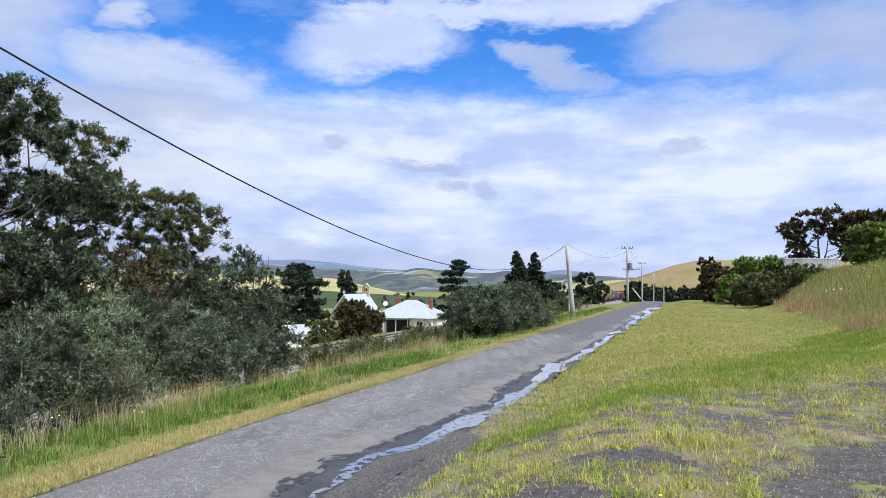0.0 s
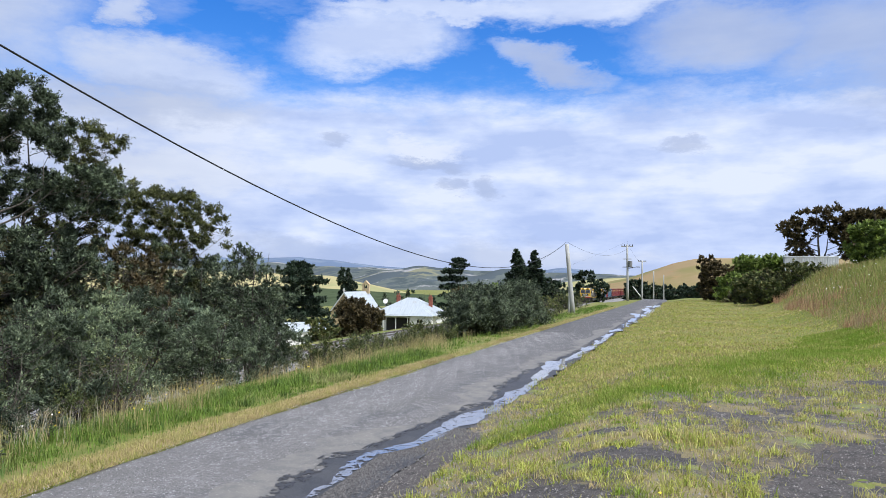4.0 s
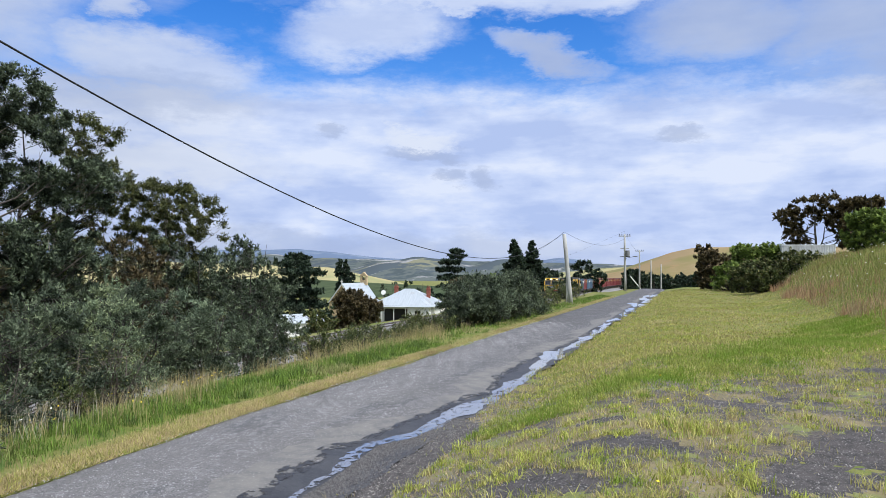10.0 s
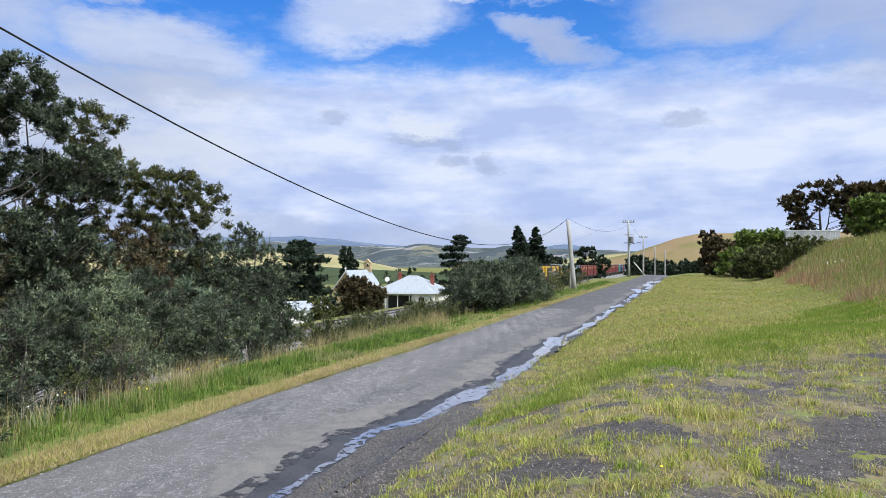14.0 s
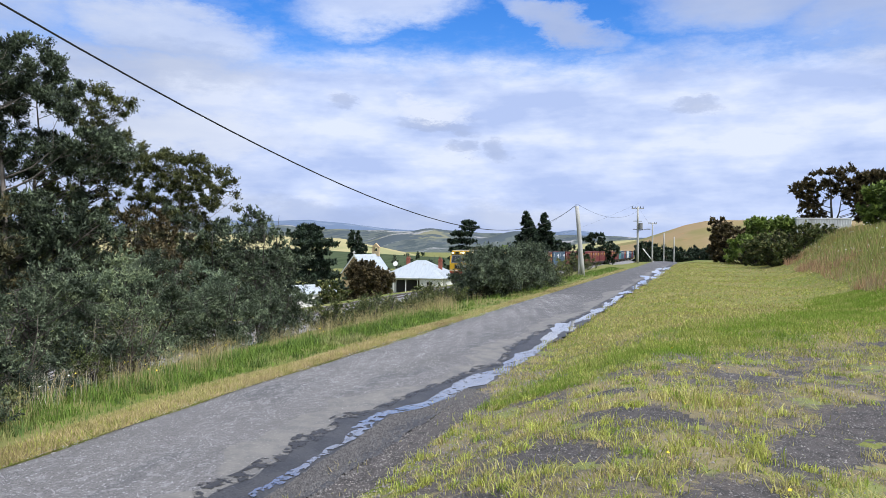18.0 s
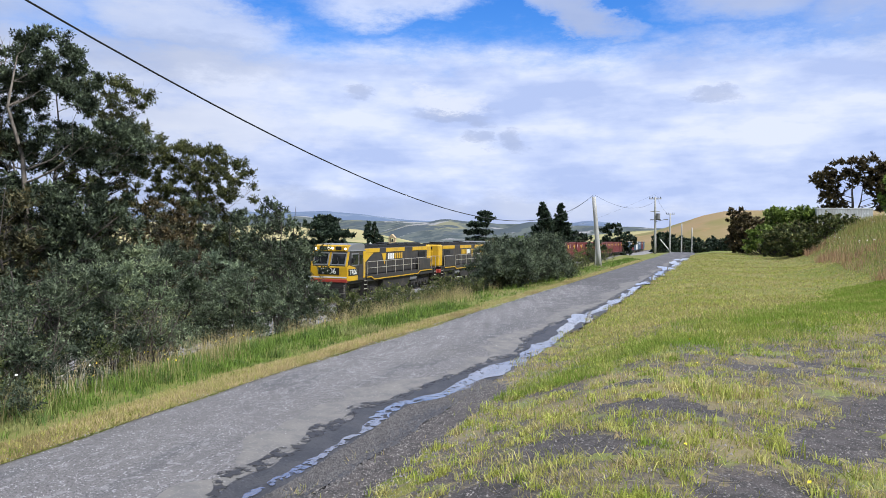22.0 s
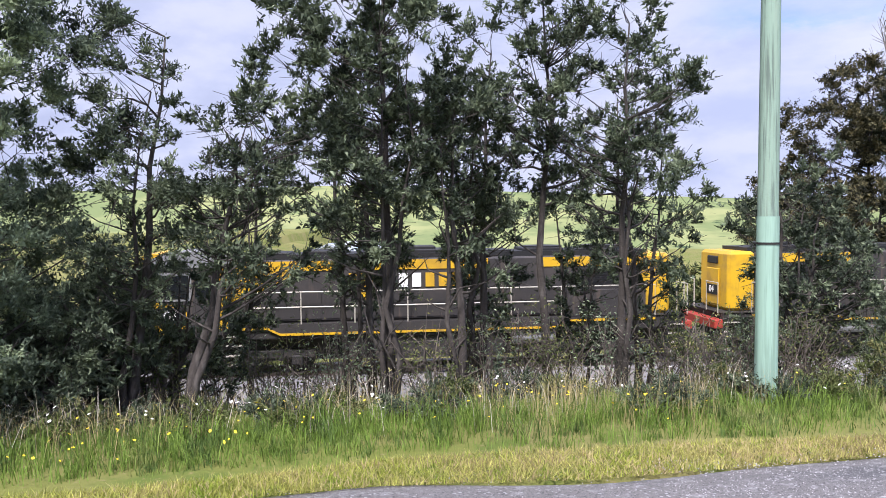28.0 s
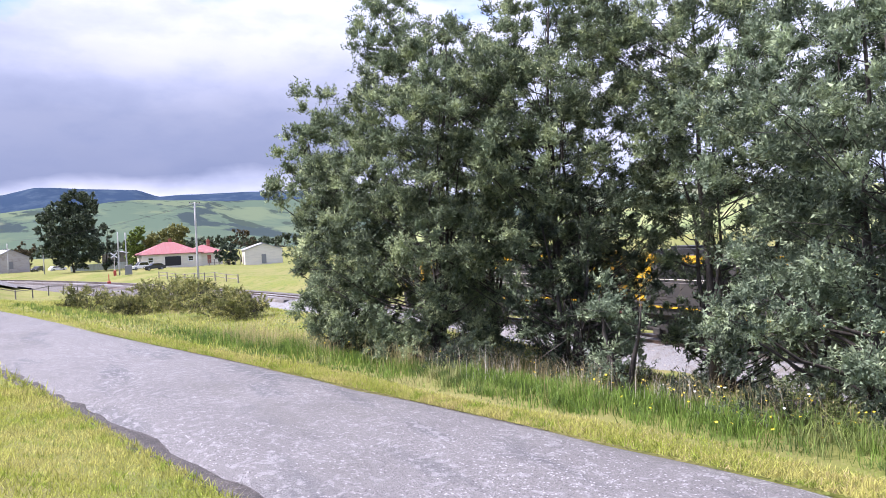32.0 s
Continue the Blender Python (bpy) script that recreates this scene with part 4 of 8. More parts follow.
M["white"] = shade("white_paint", (0.75, 0.75, 0.73), 0.5, spots=[(2, 3, 0.5, 0.75, (0.6, 0.6, 0.58))])
M["glass"] = shade("dark_cab_glass", (0.012, 0.014, 0.016), 0.06, spec=0.8)
M["black"] = shade("matt_black", (0.012, 0.012, 0.012), 0.6)
M["lamp_on"] = shade("lit_headlamp", (1, 0.95, 0.8), 0.3)
em = M["lamp_on"].node_tree.nodes["Principled BSDF"]
em.inputs["Emission Color"].default_value, em.inputs["Emission Strength"].default_value = (1, 0.9, 0.65, 1), 3
M["rail_metal"] = shade("handrail_paint", (0.45, 0.42, 0.36), 0.5, 0.2)
M["box_blue"] = shade("blue_container_paint", (0.045, 0.085, 0.14), 0.55, spots=[((1.2, 1.2, 0.4), 4, 0.5, 0.72, (0.07, 0.10, 0.14))], random_ob=0.15)
M["box_red"] = shade("red_container_paint", (0.135, 0.020, 0.022), 0.55, spots=[((1.2, 1.2, 0.4), 4, 0.5, 0.72, (0.10, 0.030, 0.027))], random_ob=0.2)
M["box_teal"] = shade("teal_container_paint", (0.06, 0.20, 0.20), 0.55, spots=[(1.2, 4, 0.5, 0.7, (0.08, 0.16, 0.16))])
M["box_white"] = shade("white_container_paint", (0.6, 0.62, 0.63), 0.5, spots=[((1.2, 1.2, 0.4), 4, 0.5, 0.7, (0.45, 0.45, 0.43))])
LOCO = 17.4


def lettering(text, size, name):
    cu = bpy.data.curves.new(name, "FONT")
    cu.body, cu.size, cu.extrude, cu.align_x, cu.align_y = text, size, 0.006, "CENTER", "CENTER"
    cu.offset = size * 0.012
    ob = bpy.data.objects.new(name, cu)
    scene.collection.objects.link(ob)
    me = bpy.data.meshes.new_from_object(ob.evaluated_get(bpy.context.evaluated_depsgraph_get()))
    bpy.data.objects.remove(ob)
    me.materials.clear()
    me.materials.append(M["white"])
    return me


def bogie(parent, x):
    """A three-axle bogie under a locomotive: frame, wheelsets, axle boxes."""
    g = Geo()
    for s in (-1, 1):
        g.box(x - 2.0, x + 2.0, s * 0.95 - 0.07, s * 0.95 + 0.07, 0.52, 0.78, 0.03)
        for k in (-1.45, 0, 1.45):
            g.box(x + k - 0.17, x + k + 0.17, s * 1.0 - 0.12, s * 1.0 + 0.12, 0.33, 0.62, 0.03)
            g.tube([(x + k + 0.5, s * 1.0, 0.45), (x + k + 0.5, s * 1.0, 0.8)], [0.09, 0.09], 8)
    g.box(x - 1.9, x + 1.9, -0.5, 0.5, 0.6, 0.85, 0.03)
    b = part("bogie", g, M["under"], parent)
    for k in (-1.45, 0, 1.45):
        w = Geo()
        for s in (-1, 1):
            w.tube([(0, s * 0.50, 0), (0, s * 0.56, 0), (0, s * 0.56, 0), (0, s * 0.64, 0)], [0.52, 0.52, 0.48, 0.47], 20)
        w.tube([(0, -0.6, 0), (0, 0.6, 0)], [0.09, 0.09], 8)
        part("wheelset", w, M["under"], b, at=pose(x + k, 0, 0.48))


def locomotive(label, number):
    """Cab at the +x end, hood behind it; z = 0 at the top of the rails, x = 0 at the middle."""
    a, b = LOCO / 2, -LOCO / 2
    ob = thing("diesel_locomotive", pose(0, 0, 0), label, "locomotive", "train")
    DK, TOP, CAB = 1.62, 3.66, 2.75
    c0 = a - CAB                                      # back of the cab
    part("underframe", Geo().box(b + 0.3, a - 0.3, -1.28, 1.28, 1.16, DK - 0.02, 0.04), M["under"], ob)
    h0, h1 = b + 1.05, c0 - 0.02
    for s in (-1, 1):
        # deep skirt of the walkway: it dips between the steps, with a yellow lower edge
        y0, y1 = s * 1.335 - 0.02, s * 1.335 + 0.02
        low = [(h0 + 0.2, DK - 0.14), (h0 + 3.0, DK - 0.14), (h0 + 3.5, DK - 0.34), (h1 - 1.5, DK - 0.34), (h1 - 1.1, DK - 0.14), (h1 - 0.3, DK - 0.14)]
        part("skirt", Geo().prism(low + [(h1 - 0.3, DK), (h0 + 0.2, DK)], y0, y1), M["loco_grey"], ob, "dark grey skirt of the walkway")
        part("walkway_edge", Geo().prism(low + [(px, pz + 0.07) for px, pz in reversed(low)], s * 1.36 - 0.012, s * 1.36 + 0.012), M["yellow"], ob, "yellow lower edge of the walkway")
        part("battery_box", Geo().box(h0 + 0.5, h0 + 3.1, s * 1.22 - 0.09, s * 1.22 + 0.09, DK + 0.002, DK + 0.86, 0.02), M["loco_grey"], ob, "dark grey box on the walkway")
    part("walkway", Geo().box(b + 0.2, c0, -1.32, 1.32, DK - 0.018, DK, 0.0), M["under"], ob)
    # cab: upright nose below, raked screens above
    cab = part("cab", Geo().prism([(c0, DK - 0.25), (a - 0.06, DK - 0.25), (a, DK - 0.15), (a, 2.36), (a - 0.34, 3.36), (c0, 3.42)], -1.38, 1.38), M["loco_grey"], ob, "dark grey and yellow driver's cab")
    part("nose_panel", Geo().prism([(a - 0.02, DK - 0.12), (a + 0.025, DK - 0.12), (a + 0.025, 2.34), (a - 0.02, 2.40)], -1.385, 1.385), M["yellow"], cab, "yellow nose panel")
    part("cab_roof", Geo().prism([(c0 - 0.05, 3.41), (a - 0.36, 3.36), (a - 0.5, 3.66), (a - 0.95, 3.86), (c0 + 0.2, 3.90), (c0 - 0.05, 3.80)], -1.30, 1.30), M["roof_grey"], ob, "grey domed cab roof")
    part("roof_edge", Geo().box(c0 - 0.04, a - 0.5, -1.41, 1.41, 3.38, 3.44, 0.02), M["roof_grey"], cab)
    for s in (-1, 1):
        tilt = pose(a - 0.165, s * 0.66, 2.87, 0, -18.8, 0)
        fr = Geo()
        for p0, p1, q0, q1 in ((-0.58, 0.58, -0.45, -0.37), (-0.58, 0.58, 0.37, 0.45), (-0.58, -0.50, -0.37, 0.37), (0.50, 0.58, -0.37, 0.37)):
            fr.box(-0.01, 0.045, p0, p1, q0, q1, 0.01)
        part("windscreen_frame", fr, M["roof_grey"], cab, at=tilt)
        part("windscreen", Geo().box(0.006, 0.022, -0.52, 0.52, -0.40, 0.40, 0.0), M["glass"], cab, at=tilt)
        part("wiper", Geo().tube([(0.05, 0.1, -0.42), (0.05, -0.12, 0.12)], [0.012, 0.012], 5), M["black"], cab, at=tilt)
        for s2 in (-1, 1):
            part("pillar", Geo().box(-0.015, 0.03, s2 * 0.66 - 0.07, s2 * 0.66 + 0.07, -0.52, 0.50), M["yellow"], cab, at=tilt)
        # yellow corner low on the side and a yellow pillar at the back of the cab
        part("side_panel", Geo().prism([(a - 1.55, DK - 0.22), (a - 0.02, DK - 0.22), (a - 0.02, 2.34), (a - 0.25, 2.46), (a - 1.1, 2.30), (a - 1.55, 2.10)], s * 1.39 - 0.012, s * 1.39 + 0.012), M["yellow"], cab, "yellow side of the nose")
        part("back_pillar", Geo().box(c0 + 0.02, c0 + 0.34, s * 1.39 - 0.012, s * 1.39 + 0.012, DK - 0.1, 3.36), M["yellow"], cab, "yellow pillar behind the cab door")
        part("window_surround", Geo().box(a - 1.72, a - 0.62, s * 1.392 - 0.012, s * 1.392 + 0.012, 2.40, 3.26, 0.01), M["roof_grey"], cab)
        part("side_window", Geo().box(a - 1.62, a - 0.72, s * 1.406 - 0.012, s * 1.406 + 0.012, 2.48, 3.18, 0.005), M["glass"], cab)
        part("mirror", Geo().box(a - 0.62, a - 0.55, s * 1.52 - 0.09, s * 1.52 + 0.09, 2.6, 2.95, 0.02), M["black"], cab)
        door = part("cab_door", Geo().box(c0 + 0.40, c0 + 1.05, s * 1.395 - 0.012, s * 1.395 + 0.012, DK + 0.05, 3.28, 0.01), M["loco_grey"], cab)
        part("door_window", Geo().box(c0 + 0.50, c0 + 0.95, s * 1.41 - 0.008, s * 1.41 + 0.008, 2.5, 3.12), M["glass"], door)
        part("grab_rail", Geo().tube([(c0 + 0.36, s * 1.46, DK), (c0 + 0.36, s * 1.46, 2.9)], [0.018, 0.018], 6), M["rail_metal"], cab)
        part("number_panel", Geo().box(a - 1.52, a - 0.14, s * 1.405 - 0.01, s * 1.405 + 0.01, 1.74, 2.20), M["black"], cab)
        part("number_plate", lettering(number, 0.47, "number_plate"), None, cab, "white number on the cab side", at=pose(a - 0.83, s * 1.418, 1.965, 90, 0, 180 if s > 0 else 0))
        part("headlight", Geo().tube([(a - 0.34, s * 0.13, 3.60), (a - 0.20, s * 0.13, 3.60)], [0.09, 0.09], 14), M["lamp_on"], cab, "lit round headlight")
        part("marker_light", Geo().box(a - 0.28, a - 0.215, s * 0.60 - 0.21, s * 0.60 + 0.21, 3.48, 3.72, 0.02), M["black"], cab)
        part("side_light", Geo().tube([(a - 0.36, s * 1.12, 3.56), (a - 0.21, s * 1.12, 3.56)], [0.075, 0.075], 12), M["lamp_on"], cab, "lit marker light")
        part("ditch_light", Geo().tube([(a - 0.2, s * 1.05, 0.72), (a + 0.05, s * 1.05, 0.72)], [0.10, 0.10], 12), M["lamp_on"], cab, "lit low headlight")
        part("hand_hold", Geo().tube([(a + 0.08, s * 1.2, 1.15), (a + 0.08, s * 1.2, 0.55), (a + 0.08, s * 0.9, 0.55)], [0.018] * 3, 5), M["rail_metal"], ob)
    part("lamp_housing", Geo().prism([(a - 0.85, 3.42), (a - 0.26, 3.40), (a - 0.26, 3.74), (a - 0.36, 3.82), (a - 0.85, 3.82)], -1.24, 1.24), M["yellow"], cab, "yellow lamp housing over the screens")
    part("number_board", Geo().box(a + 0.026, a + 0.05, -0.80, 0.80, 1.82, 2.28, 0.008), M["black"], cab, "black board with a white number")
    part("front_number", lettering(number, 0.52, "front_number"), None, cab, "white number on the nose", at=pose(a + 0.053, 0, 2.045, 90, 0, 90))
    part("nose_band", Geo().box(a + 0.026, a + 0.045, -1.36, 1.36, 1.60, 1.69), M["white"], cab, "thin pale band under the number")
    part("buffer_beam", Geo().box(a - 0.25, a + 0.07, -1.36, 1.36, 1.30, 1.52, 0.03), M["red"], ob, "red buffer beam")
    part("pilot_plate", Geo().box(a - 0.2, a + 0.03, -1.25, 1.25, 0.92, 1.29, 0.02), M["under"], ob)
    part("pilot", Geo().prism([(a - 0.3, 0.22), (a + 0.02, 0.18), (a + 0.10, 0.9), (a - 0.3, 0.9)], -1.15, 1.15), M["under"], ob, "black plough under the coupler")
    part("coupler", Geo().box(a, a + 0.45, -0.16, 0.16, 0.68, 0.98, 0.05), M["under"], ob)
    # hood
    part("hood", Geo().box(h0 + 0.5, h1, -0.98, 0.98, DK, TOP - 0.10, 0.06), M["loco_grey"], ob, "dark grey engine hood with louvres")
    part("hood_top", Geo().prism([(h0 + 0.3, TOP - 0.12), (h1, TOP - 0.12), (h1, TOP + 0.06), (h0 + 0.3, TOP + 0.06)], -0.84, 0.84), M["black"], ob)
    for k in range(7):
        px = h0 + 1.3 + k * 1.75
        part("roof_hatch", Geo().box(px, px + 1.35, -0.70, 0.70, TOP + 0.05, TOP + 0.11 + 0.04 * (k % 2), 0.02), M["black"], ob)
    for s in (-1, 1):
        for x0, x1 in ((h0 + 0.55, h0 + 3.9), (h0 + 5.6, h0 + 9.2), (h1 - 3.2, h1 - 0.1)):
            part("top_stripe", Geo().box(x0, x1, s * 0.99 - 0.015, s * 0.99 + 0.015, TOP - 0.44, TOP - 0.14), M["yellow"], ob, "yellow stripe along the hood")
        part("slant_stripe", Geo().prism([(h1 - 2.1, TOP - 0.46), (h1 - 0.02, TOP - 0.46), (h1 - 0.02, 2.30), (h1 - 0.5, 2.42)], s * 1.0 - 0.012, s * 1.0 + 0.012), M["yellow"], ob, "yellow wedge behind the cab")
        xm = h1 - 4.0
        part("emblem", Geo().prism([(xm - 0.42, 3.12), (xm + 0.42, 3.12), (xm + 0.26, 2.86), (xm - 0.10, 2.28), (xm - 0.26, 2.70)], s * 1.0 - 0.01, s * 1.0 + 0.012), M["yellow"], ob, "yellow wedge emblem")
        for k in range(7):
            x0 = xm - 0.85 - 0.42 * k
            part("letter_bar", Geo().box(x0 - 0.15, x0 + 0.13, s * 1.0 - 0.01, s * 1.0 + 0.014, 2.66, 3.10), M["yellow" if k > 2 else "white"], ob)
        for k in range(8):
            x0 = h0 + 0.9 + k * 1.42
            door = part("hood_door", Geo().box(x0, x0 + 1.3, s * 0.99 - 0.012, s * 0.99 + 0.012, DK + 0.1, 2.56, 0.006), M["loco_grey"], ob)
            part("latch", Geo().box(x0 + 0.60, x0 + 0.70, s * 1.008 - 0.012, s * 1.008 + 0.012, 2.0, 2.16), M["black"], door)
        for k in range(7):
            part("louvre", Geo().box(h0 + 1.0, h0 + 2.6, s * 1.0 - 0.01, s * 1.0 + 0.03, 2.62 + k * 0.075, 2.66 + k * 0.075), M["black"], ob)
        # handrails and stanchions
        r0, r1 = h0 + 3.3, h1 - 0.5
        for z in (DK + 0.98, DK + 0.52):
            part("handrail", Geo().tube([(r0, s * 1.33, z), (r1, s * 1.33, z)], [0.022, 0.022], 6), M["rail_metal"], ob)
        part("handrail", Geo().tube([(h0 + 0.2, s * 1.33, DK), (h0 + 0.2, s * 1.33, DK + 0.98), (r0, s * 1.33, DK + 0.98)], [0.022] * 3, 6), M["rail_metal"], ob)
        for k in range(7):
            x0 = r0 + k * (r1 - r0) / 6
            part("stanchion", Geo().tube([(x0, s * 1.33, DK), (x0, s * 1.33, DK + 0.98)], [0.022, 0.022], 6), M["rail_metal"], ob)
        for x0 in (b + 0.55, h1 - 0.1):
            for k in range(4):
                part("step", Geo().box(x0 - 0.27, x0 + 0.27, s * 1.24 - 0.13, s * 1.24 + 0.13, 0.38 + k * 0.30, 0.41 + k * 0.30), M["rail_metal"], ob, "worn pale step")
            for e in (-0.28, 0.28):
                part("step_side", Geo().box(x0 + e - 0.015, x0 + e + 0.015, s * 1.24 - 0.13, s * 1.24 + 0.13, 0.30, DK - 0.02), M["under"], ob)
    for k, x0 in enumerate((h0 + 1.6, h0 + 3.6)):
        part("radiator_fan", Geo().tube([(x0, 0, TOP + 0.10), (x0, 0, TOP + 0.20)], [0.66, 0.66], 20), M["black"], ob)
    part("exhaust_stack", Geo().box(h0 + 7.2, h0 + 8.2, -0.35, 0.35, TOP + 0.1, TOP + 0.26, 0.04), M["black"], ob)
    # far end of the hood: a yellow end with a narrower door panel, lamps and number
    end = part("hood_end", Geo().box(h0 - 0.45, h0 + 0.52, -1.0, 1.0, DK, TOP - 0.06, 0.10), M["yellow"], ob, "yellow end of the hood")
    part("end_door", Geo().box(h0 - 0.50, h0 - 0.44, -0.42, 0.42, DK + 0.15, 3.0, 0.02), M["yellow"], end)
    part("end_number_board", Geo().box(h0 - 0.52, h0 - 0.49, -0.36, 0.36, 2.10, 2.44), M["black"], end)
    part("rear_number", lettering(number[-2:], 0.32, "rear_number"), None, end, "white number on the hood end", at=pose(h0 - 0.53, 0.0, 2.27, 90, 0, -90))
    part("end_lamp", Geo().box(h0 - 0.52, h0 - 0.44, -0.34, 0.34, 3.16, 3.42, 0.03), M["black"], end)
    part("rear_beam", Geo().box(b - 0.02, b + 0.3, -1.32, 1.32, 1.10, 1.40, 0.03), M["red"], ob, "dull red buffer beam")
    part("rear_coupler", Geo().box(b - 0.45, b, -0.16, 0.16, 0.68, 0.98, 0.05), M["under"], ob)
    for s in (-1, 1):
        part("end_rail", Geo().tube([(b + 0.12, s * 1.25, DK), (b + 0.12, s * 1.25, DK + 0.98), (b + 0.12, s * 0.45, DK + 0.98), (b + 0.12, s * 0.45, DK)], [0.022] * 4, 6), M["rail_metal"], ob)
    part("fuel_tank", Geo().prism([(-2.3, 0.45), (2.3, 0.45), (2.5, 0.7), (2.5, 1.14), (-2.5, 1.14), (-2.5, 0.7)], -1.2, 1.2), M["under"], ob)
    for s in (-1, 1):
        part("air_tank", Geo().tube([(-4.2, s * 1.05, 0.98), (-2.8, s * 1.05, 0.98)], [0.18, 0.18], 12), M["roof_grey"], ob, "grey air tank")
    # Added dark box stands in for the darkness between the bogies.
    part("frame_box", Geo().box(b + 0.5, a - 0.5, -0.8, 0.8, 0.42, 1.16, 0.03), M["under"], ob)
    bogie(ob, 5.4), bogie(ob, -5.4)
    return ob


def container(colour, label):
    """A twenty-foot box with corrugated walls, corner posts and door bars."""
    ob = thing("shipping_container", pose(0, 0, 0), label, "container", "train")
    Lc, W, Hc = 6.06, 2.44, 2.59
    n = 22
    wave = []
    for k in range(n):
        x0 = -Lc / 2 + 0.12 + (Lc - 0.24) * k / n
        st = (Lc - 0.24) / n
        wave += [(x0, 0.0), (x0 + st * 0.35, 0.0), (x0 + st * 0.5, 0.036), (x0 + st * 0.85, 0.036)]
    wave.append((Lc / 2 - 0.12, 0.0))
    for s in (-1, 1):
        vs = [(x, s * (W / 2 - 0.01 - d), z) for x, d in wave for z in (0.14, Hc - 0.10)]
        g = Geo().add(vs, [(2 * k, 2 * k + 2, 2 * k + 3, 2 * k + 1) for k in range(len(wave) - 1)])
        part("side_wall", g, M[colour], ob)
        for z in (0.0, Hc - 0.12):
            part("side_rail", Geo().box(-Lc / 2, Lc / 2, s * (W / 2) - 0.06, s * (W / 2) + 0.005, z, z + 0.15, 0.01), M[colour], ob)
        for e in (-1, 1):
            part("corner_post", Geo().box(e * Lc / 2 - 0.09, e * Lc / 2 + 0.09, s * W / 2 - 0.09, s * W / 2 + 0.006, 0, Hc, 0.015), M[colour], ob)
        if "blue" in colour or "red" in colour:
            mk = "white" if "blue" in colour else "yellow"
            x0 = -2.2 if s > 0 else 2.2
            d = -1 if s < 0 else 1
            g = Geo().box(x0 - 0.3, x0 + 0.3, s * W / 2 - 0.02, s * W / 2 + 0.012, 1.75, 2.2, 0.0).box(x0 - 0.12, x0 + 0.2, s * W / 2 - 0.02, s * W / 2 + 0.012, 1.5, 1.75)
            part("emblem", g, M[mk], ob)
            part("lettering_bar", Geo().box(min(x0 + d * 0.5, x0 + d * 1.4), max(x0 + d * 0.5, x0 + d * 1.4), s * W / 2 - 0.02, s * W / 2 + 0.012, 1.88, 2.04), M[mk], ob)
            part("code_bar", Geo().box(-x0 - 0.06, -x0 + 0.06, s * W / 2 - 0.02, s * W / 2 + 0.012, 1.7, 2.3), M["white"], ob)
    for e in (-1, 1):
        part("end_wall", Geo().box(e * Lc / 2 - 0.04, e * Lc / 2 + 0.02, -W / 2 + 0.08, W / 2 - 0.08, 0.1, Hc - 0.08, 0.01), M[colour], ob)
    for k in (-0.8, -0.35, 0.35, 0.8):
        part("door_bar", Geo().tube([(-Lc / 2 - 0.05, k, 0.12), (-Lc / 2 - 0.05, k, Hc - 0.12)], [0.02, 0.02], 6), M["rail_metal"], ob)
    part("roof", Geo().box(-Lc / 2 + 0.04, Lc / 2 - 0.04, -W / 2 + 0.05, W / 2 - 0.05, Hc - 0.06, Hc - 0.01, 0.01), M[colour], ob)
    return ob


WAGON = 13.6
DECK = 0.98


def wagon():
    ob = thing("flat_wagon", pose(0, 0, 0), "black skeletal container wagon on the rails", "wagon", "train")
    Lw = WAGON - 0.9
    for s in (-1, 1):
        part("side_sill", Geo().prism([(-Lw / 2, 0.78), (-3.4, 0.62), (3.4, 0.62), (Lw / 2, 0.78), (Lw / 2, DK2), (-Lw / 2, DK2)], s * 1.05 - 0.06, s * 1.05 + 0.06), M["under"], ob)
    for x in (-Lw / 2, -3.1, 0, 3.1, Lw / 2 - 0.2):
        part("cross_bearer", Geo().box(x, x + 0.2, -1.2, 1.2, DK2 - 0.16, DK2, 0.01), M["under"], ob)
    for e in (-1, 1):
        part("coupler", Geo().box(min(e * Lw / 2, e * WAGON / 2), max(e * Lw / 2, e * WAGON / 2), -0.14, 0.14, 0.68, 0.94, 0.04), M["under"], ob)
        x = e * (Lw / 2 - 2.0)
        g = Geo()
        for s in (-1, 1):
            g.prism([(x - 1.1, 0.40), (x - 0.75, 0.62), (x + 0.75, 0.62), (x + 1.1, 0.40), (x + 0.6, 0.34), (x - 0.6, 0.34)], s * 0.88 - 0.07, s * 0.88 + 0.07)
        g.box(x - 0.25, x + 0.25, -0.9, 0.9, 0.45, 0.74, 0.03)
        b = part("bogie", g, M["under"], ob)
        for k in (-0.85, 0.85):
            w = Geo()
            for s in (-1, 1):
                w.tube([(0, s * 0.50, 0), (0, s * 0.62, 0)], [0.42, 0.40], 16)
            part("wheelset", w, M["under"], b, at=pose(x + k, 0, 0.40))
    return ob


DK2 = DECK
TRAIN = []                                            # (thing, metres behind the train's nose, turned round, height over the rail)


